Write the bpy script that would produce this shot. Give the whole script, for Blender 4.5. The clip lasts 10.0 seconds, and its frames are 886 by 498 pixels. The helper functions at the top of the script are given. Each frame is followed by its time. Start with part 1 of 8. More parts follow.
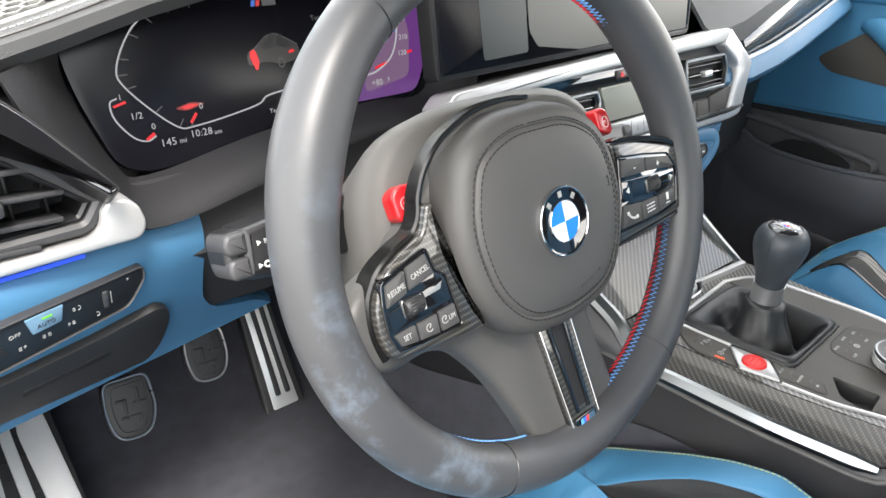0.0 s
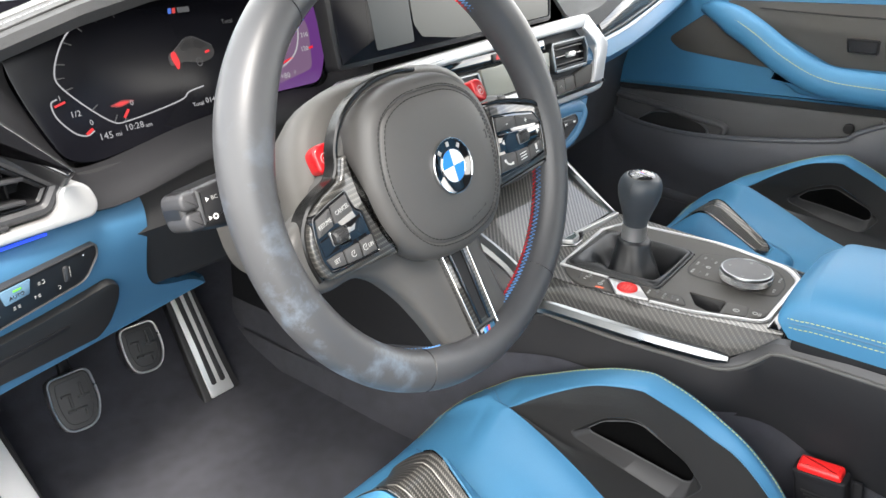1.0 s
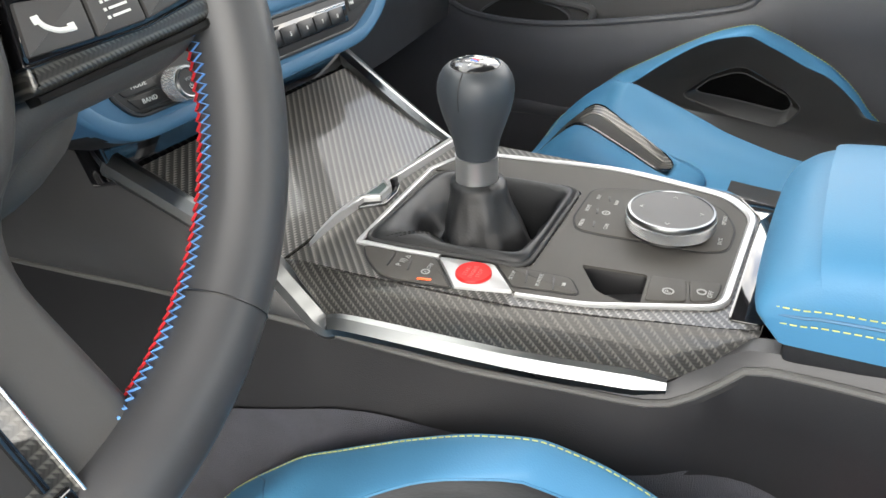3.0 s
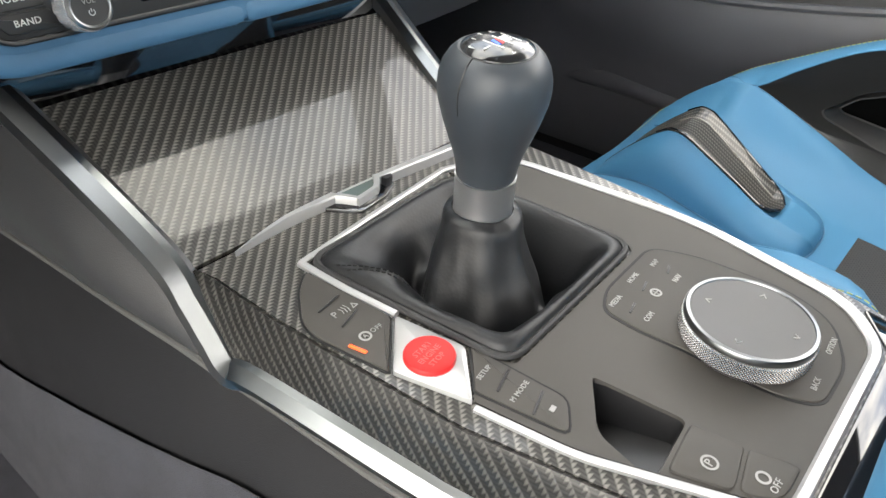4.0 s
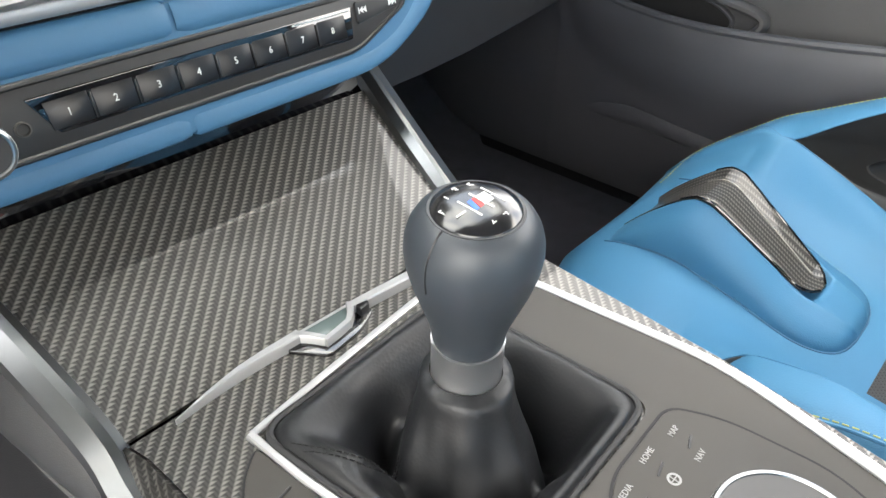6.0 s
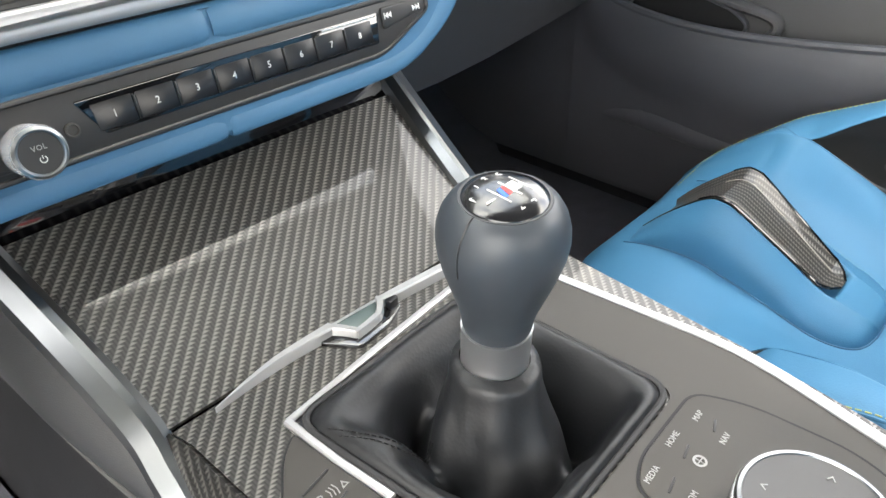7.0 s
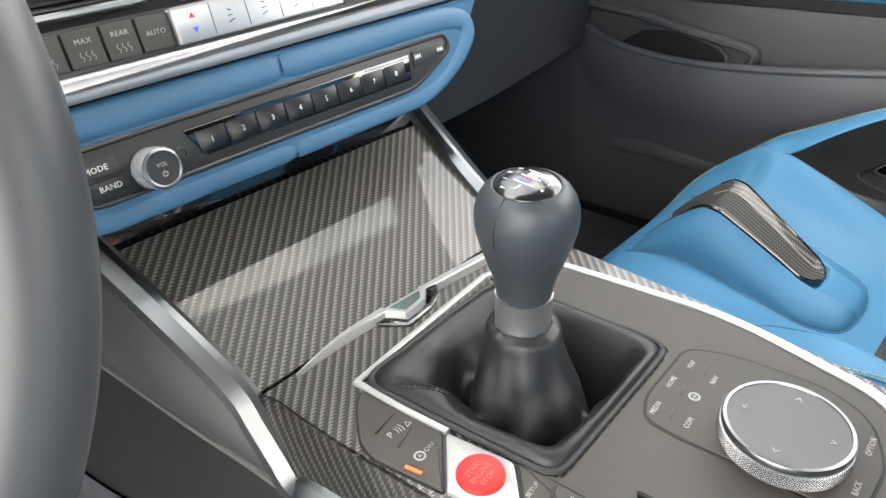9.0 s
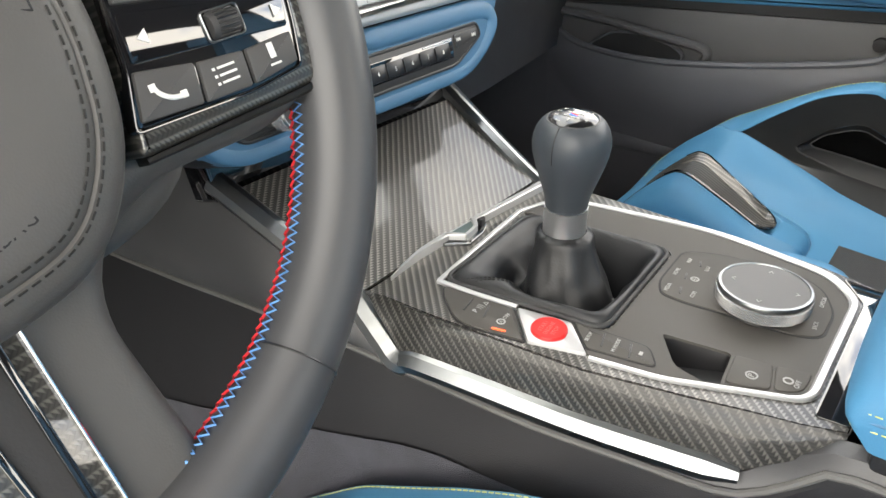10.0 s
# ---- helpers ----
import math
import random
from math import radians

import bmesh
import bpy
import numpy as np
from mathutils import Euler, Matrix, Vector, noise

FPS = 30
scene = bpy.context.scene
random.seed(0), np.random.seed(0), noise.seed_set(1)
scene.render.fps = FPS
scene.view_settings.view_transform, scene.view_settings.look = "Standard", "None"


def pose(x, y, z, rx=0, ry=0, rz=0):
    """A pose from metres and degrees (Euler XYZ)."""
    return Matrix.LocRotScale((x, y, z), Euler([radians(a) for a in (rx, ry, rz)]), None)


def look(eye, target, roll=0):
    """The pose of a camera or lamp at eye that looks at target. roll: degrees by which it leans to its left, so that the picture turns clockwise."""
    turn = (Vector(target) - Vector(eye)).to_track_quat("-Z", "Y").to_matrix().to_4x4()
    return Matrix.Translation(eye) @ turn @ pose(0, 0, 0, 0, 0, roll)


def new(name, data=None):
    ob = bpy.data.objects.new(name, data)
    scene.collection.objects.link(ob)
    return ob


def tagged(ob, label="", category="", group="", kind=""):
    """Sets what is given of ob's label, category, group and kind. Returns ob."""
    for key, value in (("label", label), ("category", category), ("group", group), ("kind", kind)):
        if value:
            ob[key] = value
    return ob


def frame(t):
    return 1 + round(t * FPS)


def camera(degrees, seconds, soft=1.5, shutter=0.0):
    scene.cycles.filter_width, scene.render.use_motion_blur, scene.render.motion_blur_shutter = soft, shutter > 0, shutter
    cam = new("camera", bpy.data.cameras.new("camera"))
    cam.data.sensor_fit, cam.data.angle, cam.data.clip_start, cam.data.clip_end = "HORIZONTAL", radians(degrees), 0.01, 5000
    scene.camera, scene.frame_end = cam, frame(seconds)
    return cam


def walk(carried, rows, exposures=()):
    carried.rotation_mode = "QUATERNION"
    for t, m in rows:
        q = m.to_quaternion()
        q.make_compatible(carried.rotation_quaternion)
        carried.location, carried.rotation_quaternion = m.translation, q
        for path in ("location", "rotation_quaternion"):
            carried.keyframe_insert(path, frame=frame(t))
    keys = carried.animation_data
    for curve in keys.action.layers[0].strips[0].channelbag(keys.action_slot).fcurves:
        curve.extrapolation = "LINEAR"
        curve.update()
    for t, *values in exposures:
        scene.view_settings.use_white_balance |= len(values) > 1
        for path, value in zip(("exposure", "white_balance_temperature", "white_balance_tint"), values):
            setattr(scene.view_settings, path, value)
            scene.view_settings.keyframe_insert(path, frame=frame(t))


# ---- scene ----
cam = camera(64.2, 10.0)
PATH = [
    (0, (-0.72, -0.295, 0.755), (0.46, 1.076, -0.1), 0.4),
    (0.5, (-0.797, -0.345, 0.753), (0.438, 0.988, -0.085), -0.9),
    (1, (-0.804, -0.382, 0.755), (0.558, 0.82, -0.081), -1.9),
    (1.5, (-0.724, -0.351, 0.69), (0.762, 0.687, -0.154), -1.3),
    (2, (-0.653, -0.28, 0.631), (0.862, 0.681, -0.254), -2.8),
    (2.5, (-0.529, -0.265, 0.629), (0.974, 0.647, -0.324), -5.9),
    (2.7, (-0.49, -0.251, 0.619), (1.012, 0.64, -0.357), -5.9),
    (3.8, (-0.297, -0.215, 0.553), (1.027, 0.815, -0.536), -0.1),
    (4, (-0.263, -0.202, 0.566), (1.003, 0.858, -0.562), 1.6),
    (4.5, (-0.206, -0.174, 0.589), (0.982, 0.924, -0.587), 3.3),
    (5, (-0.201, -0.156, 0.597), (0.967, 0.982, -0.561), 2.6),
    (5.5, (-0.172, -0.151, 0.602), (1.02, 0.956, -0.561), 1.2),
    (6.8, (-0.188, -0.163, 0.592), (1.015, 0.972, -0.532), -1.2),
    (7, (-0.191, -0.161, 0.597), (1.003, 0.989, -0.522), -1.3),
    (7.5, (-0.197, -0.161, 0.598), (0.976, 1.034, -0.494), -1.7),
    (8, (-0.212, -0.157, 0.598), (0.943, 1.078, -0.471), -1.9),
    (8.5, (-0.221, -0.17, 0.599), (0.951, 1.077, -0.437), -2.5),
    (9, (-0.264, -0.206, 0.613), (0.974, 1.0, -0.393), -3.8),
    (9.5, (-0.33, -0.216, 0.629), (0.967, 0.959, -0.339), -4.6),
    (10, (-0.423, -0.235, 0.618), (0.936, 0.874, -0.342), -2.9),
]
walk(cam, [(t, look(eye, target, roll)) for t, eye, target, roll in PATH], [(0, 2.67, 6600, 10), (1, 2.72, 6600, 10), (2, 2.87, 6750, 10), (2.7, 2.93, 6850, 10), (3.8, 3.06, 6950, 10), (5.5, 3.35, 6850, 10), (8.5, 3.38, 6800, 10), (9.5, 3.12, 6950, 10), (10, 3.03, 7050, 10)])

# ---- light ----
# bright, mostly clouded sky seen through the windows, the roof glass and the open door
world = bpy.data.worlds.new("sky")
scene.world = world
world.use_nodes = True
_n, _l = world.node_tree.nodes, world.node_tree.links.new
_sky = _n.new("ShaderNodeTexSky")
_sky.sky_type = "NISHITA"
_sky.sun_disc = False
_sky.sun_elevation = radians(55)
_sky.sun_rotation = radians(205)
_sky.air_density, _sky.dust_density = 1.0, 1.5
_cl = _n.new("ShaderNodeTexNoise")
_cl.inputs["Scale"].default_value, _cl.inputs["Detail"].default_value, _cl.inputs["Roughness"].default_value = 2.6, 5.0, 0.55
_rp = _n.new("ShaderNodeMapRange")
_rp.inputs["From Min"].default_value, _rp.inputs["From Max"].default_value = 0.40, 0.56
_rp.inputs["To Min"].default_value, _rp.inputs["To Max"].default_value = 0.25, 1.0
_mx = _n.new("ShaderNodeMix")
_mx.data_type = "RGBA"
_l(_cl.outputs[0], _rp.inputs[0])
_l(_rp.outputs[0], _mx.inputs[0])
_l(_sky.outputs[0], _mx.inputs[6])
_mx.inputs[7].default_value = (9.0, 8.8, 8.4, 1)
_l(_mx.outputs[2], _n["Background"].inputs[0])
_n["Background"].inputs[1].default_value = 0.15

sun = new("sun", bpy.data.lights.new("sun", "SUN"))
sun.data.energy = 1.2
sun.data.angle = radians(14)
sun.data.color = (1.0, 0.96, 0.90)
sun.matrix_world = look((0, 0, 0), (0.24, 0.51, -0.82))


# ---- small tools ----
def thing(name, m, label, category, group="", kind=""):
    ob = new(name)
    ob.empty_display_size = 0.02
    ob.matrix_world = m
    return tagged(ob, label, category, group, kind)


def finish(bm, name, mat, sharp=38):
    bmesh.ops.recalc_face_normals(bm, faces=bm.faces)
    me = bpy.data.meshes.new(name)
    bm.to_mesh(me)
    bm.free()
    me.polygons.foreach_set("use_smooth", [True] * len(me.polygons))
    me.set_sharp_from_angle(angle=radians(sharp))
    me.materials.append(mat)
    return me


def part(name, bm, mat, parent, label="", m=None, sharp=38):
    ob = new(name, finish(bm, name, mat, sharp))
    ob.parent = parent
    if m is not None:
        ob.matrix_basis = m
    return tagged(ob, label)


def solid(name, bm, mat, label, category, group="", kind="", m=None, sharp=38):
    ob = new(name, finish(bm, name, mat, sharp))
    if m is not None:
        ob.matrix_world = m
    return tagged(ob, label, category, group, kind)


def rounded(pts, r, seg=5):
    """Corners of a closed outline rounded by r, one value or one for each corner."""
    out, n = [], len(pts)
    for i, p in enumerate(pts):
        rr = r[i] if isinstance(r, (list, tuple)) else r
        p = Vector(p)
        a, b = Vector(pts[i - 1]) - p, Vector(pts[(i + 1) % n]) - p
        d = min(rr, a.length * 0.48, b.length * 0.48)
        if d < 1e-5:
            out.append(p)
            continue
        p0, p1 = p + a.normalized() * d, p + b.normalized() * d
        for k in range(seg + 1):
            t = k / seg
            out.append(p0 * (1 - t) ** 2 + p * 2 * t * (1 - t) + p1 * t * t)
    return out


def inset(pts, d):
    """The outline moved inwards by d (outwards: minus)."""
    n = len(pts)
    area = sum(pts[i - 1][0] * pts[i][1] - pts[i][0] * pts[i - 1][1] for i in range(n))
    s = 1 if area > 0 else -1
    out = []
    for i in range(n):
        a, b, c = Vector(pts[i - 1][:2]), Vector(pts[i][:2]), Vector(pts[(i + 1) % n][:2])
        e, g = (b - a).normalized(), (c - b).normalized()
        n1, n2 = Vector((-e.y, e.x)) * s, Vector((-g.y, g.x)) * s
        k = (n1 + n2)
        k = k / max(0.35, k.length_squared / 2) if k.length > 1e-6 else n1
        out.append(b + k * d)
    return out


def prism(pts, z0, z1, bev=0.0, seg=2, into=None):
    """An outline in the xy plane raised from z0 to z1, with its upper edge rounded by bev."""
    bm = into or bmesh.new()
    rings = [(0.0, z0)]
    if bev > 0:
        for k in range(seg + 1):
            a = math.pi / 2 * k / seg
            rings.append((bev * (1 - math.cos(a)), z1 - bev + bev * math.sin(a)))
    else:
        rings.append((0.0, z1))
    rows = [[bm.verts.new((p[0], p[1], z)) for p in (inset(pts, d) if d > 1e-7 else pts)] for d, z in rings]
    n = len(pts)
    for a, b in zip(rows, rows[1:]):
        for i in range(n):
            bm.faces.new((a[i - 1], a[i], b[i], b[i - 1]))
    bm.faces.new(rows[0][::-1])
    bm.faces.new(rows[-1])
    return bm


def rim_band(pts, w, z0, z1, bev=0.0008, into=None):
    """A raised band of width w inside an outline, with softened edges."""
    bm = into or bmesh.new()
    prof = [(0, z0), (0, z1 - bev), (bev, z1), (w - bev, z1), (w, z1 - bev), (w, z0)]
    rows = [[bm.verts.new((p[0], p[1], z)) for p in inset(pts, d)] for d, z in prof]
    n = len(pts)
    for k in range(len(rows)):
        a, b = rows[k], rows[(k + 1) % len(rows)]
        for i in range(n):
            bm.faces.new((a[i - 1], a[i], b[i], b[i - 1]))
    return bm


def box(cx, cy, cz, sx, sy, sz, bev=0.0, seg=2, into=None):
    bm = bmesh.new()
    bmesh.ops.create_cube(bm, size=1, matrix=Matrix.Translation((cx, cy, cz)) @ Matrix.Diagonal((sx, sy, sz, 1)))
    if bev > 0:
        bmesh.ops.bevel(bm, geom=bm.edges[:], offset=min(bev, min(sx, sy, sz) * 0.45), segments=seg, affect="EDGES", profile=0.5)
    return merge(into, bm)


def merge(into, bm):
    if into is None:
        return bm
    me = bpy.data.meshes.new("tmp")
    bm.to_mesh(me)
    bm.free()
    into.from_mesh(me)
    bpy.data.meshes.remove(me)
    return into


def moved(bm, m):
    bm.transform(m)
    return bm


def lathe(prof, n=40, m=None, into=None, sx=1.0, sy=1.0):
    """A profile of (radius, height) turned round z."""
    bm = bmesh.new()
    rows = []
    for r, z in prof:
        if r < 1e-6:
            rows.append([bm.verts.new((0, 0, z))])
        else:
            rows.append([bm.verts.new((sx * r * math.cos(2 * math.pi * i / n), sy * r * math.sin(2 * math.pi * i / n), z)) for i in range(n)])
    for a, b in zip(rows, rows[1:]):
        for i in range(n):
            q = [a[i - 1] if len(a) > 1 else a[0], a[i] if len(a) > 1 else None, b[i] if len(b) > 1 else b[0], b[i - 1] if len(b) > 1 else None]
            q = [v for v in q if v is not None]
            if len(set(q)) > 2:
                bm.faces.new(q)
    if len(rows[0]) > 1 and abs(prof[0][0] - prof[-1][0]) < 1e-6:
        for i in range(n):
            bm.faces.new((rows[-1][i - 1], rows[-1][i], rows[0][i], rows[0][i - 1]))
    else:
        for e in (rows[0], rows[-1]):
            if len(e) > 1:
                bm.faces.new(e)
    if m is not None:
        bm.transform(m)
    return merge(into, bm)


def smooth_path(pts, steps=8, closed=False):
    """A smooth curve through the points."""
    P = [Vector(p) for p in pts]
    n, out = len(P), []
    for i in range(n if closed else n - 1):
        p0 = P[(i - 1) % n] if closed or i else P[0] * 2 - P[1]
        p1, p2 = P[i], P[(i + 1) % n]
        p3 = P[(i + 2) % n] if closed or i + 2 < n else P[-1] * 2 - P[-2]
        for k in range(steps):
            t = k / steps
            out.append(0.5 * (2 * p1 + (p2 - p0) * t + (2 * p0 - 5 * p1 + 4 * p2 - p3) * t * t + (3 * p1 - p0 - 3 * p2 + p3) * t ** 3))
    if not closed:
        out.append(P[-1])
    return out


def sweep(path, section, up=(0, 0, 1), closed=False, scale=None, into=None):
    """A closed 2D section carried along a path: its x goes sideways, its y along up."""
    bm = into or bmesh.new()
    path = [Vector(p) for p in path]
    up, n, rows = Vector(up), len(path), []
    for i, p in enumerate(path):
        a = path[(i - 1) % n] if closed or i else path[0]
        b = path[(i + 1) % n] if closed or i + 1 < n else path[-1]
        d = (b - a).normalized()
        s = d.cross(up).normalized()
        u = s.cross(d)
        k = scale(i / max(1, n - 1)) if scale else 1
        rows.append([bm.verts.new(p + s * (q[0] * k) + u * (q[1] * k)) for q in section])
    m = len(section)
    for i in range(n if closed else n - 1):
        a, b = rows[i], rows[(i + 1) % n]
        for j in range(m):
            bm.faces.new((a[j - 1], a[j], b[j], b[j - 1]))
    if not closed:
        bm.faces.new(rows[0][::-1])
        bm.faces.new(rows[-1])
    return bm


def disc(r, n=8, ry=None):
    return [(r * math.cos(2 * math.pi * i / n), (ry or r) * math.sin(2 * math.pi * i / n)) for i in range(n)]


def grid(rows, into=None, thick=0.0, closed=False):
    """A sheet through rows of points, thickened away from its front."""
    bm = into or bmesh.new()
    v = [[bm.verts.new(p) for p in row] for row in rows]
    faces = []
    for a, b in zip(v, v[1:]):
        for j in range(0 if closed else 1, len(a)):
            faces.append(bm.faces.new((a[j - 1], a[j], b[j], b[j - 1])))
    if thick:
        bmesh.ops.recalc_face_normals(bm, faces=faces)
        bmesh.ops.solidify(bm, geom=faces, thickness=thick)
    return bm


def dashes(path, length, gap, r, lift=(0, 0, 0), into=None):
    """Stitches: short thick threads along a path."""
    bm = into or bmesh.new()
    path = [Vector(p) + Vector(lift) for p in path]
    run, on, start = 0.0, True, path[0]
    for a, b in zip(path, path[1:]):
        seg, done = (b - a).length, 0.0
        while seg - done > 1e-9:
            need = (length if on else gap) - run
            step = min(need, seg - done)
            done += step
            run += step
            if run >= (length if on else gap) - 1e-9:
                q = a.lerp(b, done / seg)
                if on and (q - start).length > 1e-5:
                    d = (q - start)
                    m = Matrix.Translation((start + q) / 2) @ d.to_track_quat("Z", "Y").to_matrix().to_4x4()
                    bmesh.ops.create_cone(bm, cap_ends=True, segments=5, radius1=r, radius2=r, depth=d.length, matrix=m)
                start, on, run = q, not on, 0.0
    return bm


def letters(text, size, x, y, z, mat, parent, turn=0.0, depth=0.0002, name="lettering", font_scale=1.0):
    """Raised writing in the parent's xy plane, centred on (x, y)."""
    cu = bpy.data.curves.new("writing", "FONT")
    cu.body, cu.size, cu.align_x, cu.align_y = text, size, "CENTER", "CENTER"
    cu.extrude, cu.resolution_u, cu.space_character = depth, 2, 1.05
    tmp = bpy.data.objects.new("writing", cu)
    me = bpy.data.meshes.new_from_object(tmp)
    bpy.data.objects.remove(tmp)
    bpy.data.curves.remove(cu)
    me.materials.clear()
    me.materials.append(mat)
    ob = new(name, me)
    ob.parent = parent
    ob.matrix_basis = pose(x, y, z, 0, 0, turn) @ Matrix.Diagonal((font_scale, 1, 1, 1))
    return ob


def plane_frame(origin, xdir, ydir):
    x = Vector(xdir).normalized()
    z = x.cross(Vector(ydir)).normalized()
    y = z.cross(x)
    m = Matrix((x, y, z)).transposed().to_4x4()
    m.translation = origin
    return m


def lerp_list(xs, ys, x):
    if x <= xs[0]:
        return ys[0]
    for i in range(1, len(xs)):
        if x <= xs[i]:
            t = (x - xs[i - 1]) / (xs[i] - xs[i - 1])
            t = t * t * (3 - 2 * t) * 0.5 + t * 0.5
            return ys[i - 1] + (ys[i] - ys[i - 1]) * t
    return ys[-1]


def curve(xs, ys, x):
    """Smooth curve through the points (xs, ys)."""
    if x <= xs[0]:
        return ys[0]
    if x >= xs[-1]:
        return ys[-1]
    i = max(k for k in range(len(xs) - 1) if xs[k] <= x)
    s = [(ys[k + 1] - ys[k]) / (xs[k + 1] - xs[k]) for k in range(len(xs) - 1)]

    def slope(k):
        if k == 0 or k == len(xs) - 1 or s[k - 1] * s[min(k, len(s) - 1)] <= 0:
            return 0.0
        return 2 * s[k - 1] * s[k] / (s[k - 1] + s[k])

    h = xs[i + 1] - xs[i]
    t = (x - xs[i]) / h
    return (ys[i] * (1 + 2 * t) * (1 - t) ** 2 + slope(i) * h * t * (1 - t) ** 2 + ys[i + 1] * t * t * (3 - 2 * t) + slope(i + 1) * h * t * t * (t - 1))


# ---- materials ----
def base_mat(name):
    m = bpy.data.materials.new(name)
    m.use_nodes = True
    nt = m.node_tree
    return m, nt, nt.nodes["Principled BSDF"]


def node(nt, kind, **kw):
    n = nt.nodes.new(kind)
    for k, v in kw.items():
        n.inputs[k].default_value = v
    return n


def surface(name, color, rough=0.5, metal=0.0, grain=400.0, bump=0.1, vary=0.12, coat=0.0, coat_rough=0.05, sheen=0.0, large=14.0, spread=0.0005, rough_vary=0.1, voronoi=False, spec=0.5):
    """Colour with blotches at two scales, a fine grain and a changing gloss."""
    m, nt, b = base_mat(name)
    L = nt.links.new
    tc = nt.nodes.new("ShaderNodeTexCoord")
    big = node(nt, "ShaderNodeTexNoise", Scale=large, Detail=4.0)
    L(tc.outputs["Object"], big.inputs["Vector"])
    fine = nt.nodes.new("ShaderNodeTexVoronoi") if voronoi else node(nt, "ShaderNodeTexNoise", Detail=3.0)
    fine.inputs["Scale"].default_value = grain
    L(tc.outputs["Object"], fine.inputs["Vector"])
    ramp = nt.nodes.new("ShaderNodeMapRange")
    ramp.inputs["To Min"].default_value, ramp.inputs["To Max"].default_value = 1 - vary, 1 + vary
    L(big.outputs[0], ramp.inputs[0])
    mul = nt.nodes.new("ShaderNodeVectorMath")
    mul.operation = "SCALE"
    mul.inputs[0].default_value = color
    L(ramp.outputs[0], mul.inputs["Scale"])
    L(mul.outputs[0], b.inputs["Base Color"])
    rr = nt.nodes.new("ShaderNodeMapRange")
    rr.inputs["To Min"].default_value, rr.inputs["To Max"].default_value = max(0.02, rough - rough_vary), min(1.0, rough + rough_vary)
    L(big.outputs[0], rr.inputs[0])
    L(rr.outputs[0], b.inputs["Roughness"])
    b.inputs["Metallic"].default_value = metal
    b.inputs["Specular IOR Level"].default_value = spec
    b.inputs["Coat Weight"].default_value = coat
    b.inputs["Coat Roughness"].default_value = coat_rough
    b.inputs["Sheen Weight"].default_value = sheen
    b.inputs["Sheen Roughness"].default_value = 0.4
    if bump:
        bp = node(nt, "ShaderNodeBump", Strength=bump, Distance=spread)
        L(fine.outputs[0], bp.inputs["Height"])
        L(bp.outputs[0], b.inputs["Normal"])
    return m


def glow(name, color, strength):
    m, nt, b = base_mat(name)
    b.inputs["Base Color"].default_value = (0.0, 0.0, 0.0, 1)
    b.inputs["Roughness"].default_value = 0.3
    b.inputs["Emission Color"].default_value = (*color, 1)
    b.inputs["Emission Strength"].default_value = strength
    return m


def plain(name, color, rough=0.4, metal=0.0, coat=0.0, spec=0.5):
    m, nt, b = base_mat(name)
    b.inputs["Base Color"].default_value = (*color, 1)
    b.inputs["Roughness"].default_value = rough
    b.inputs["Metallic"].default_value = metal
    b.inputs["Coat Weight"].default_value = coat
    b.inputs["Coat Roughness"].default_value = 0.03
    b.inputs["Specular IOR Level"].default_value = spec
    return m


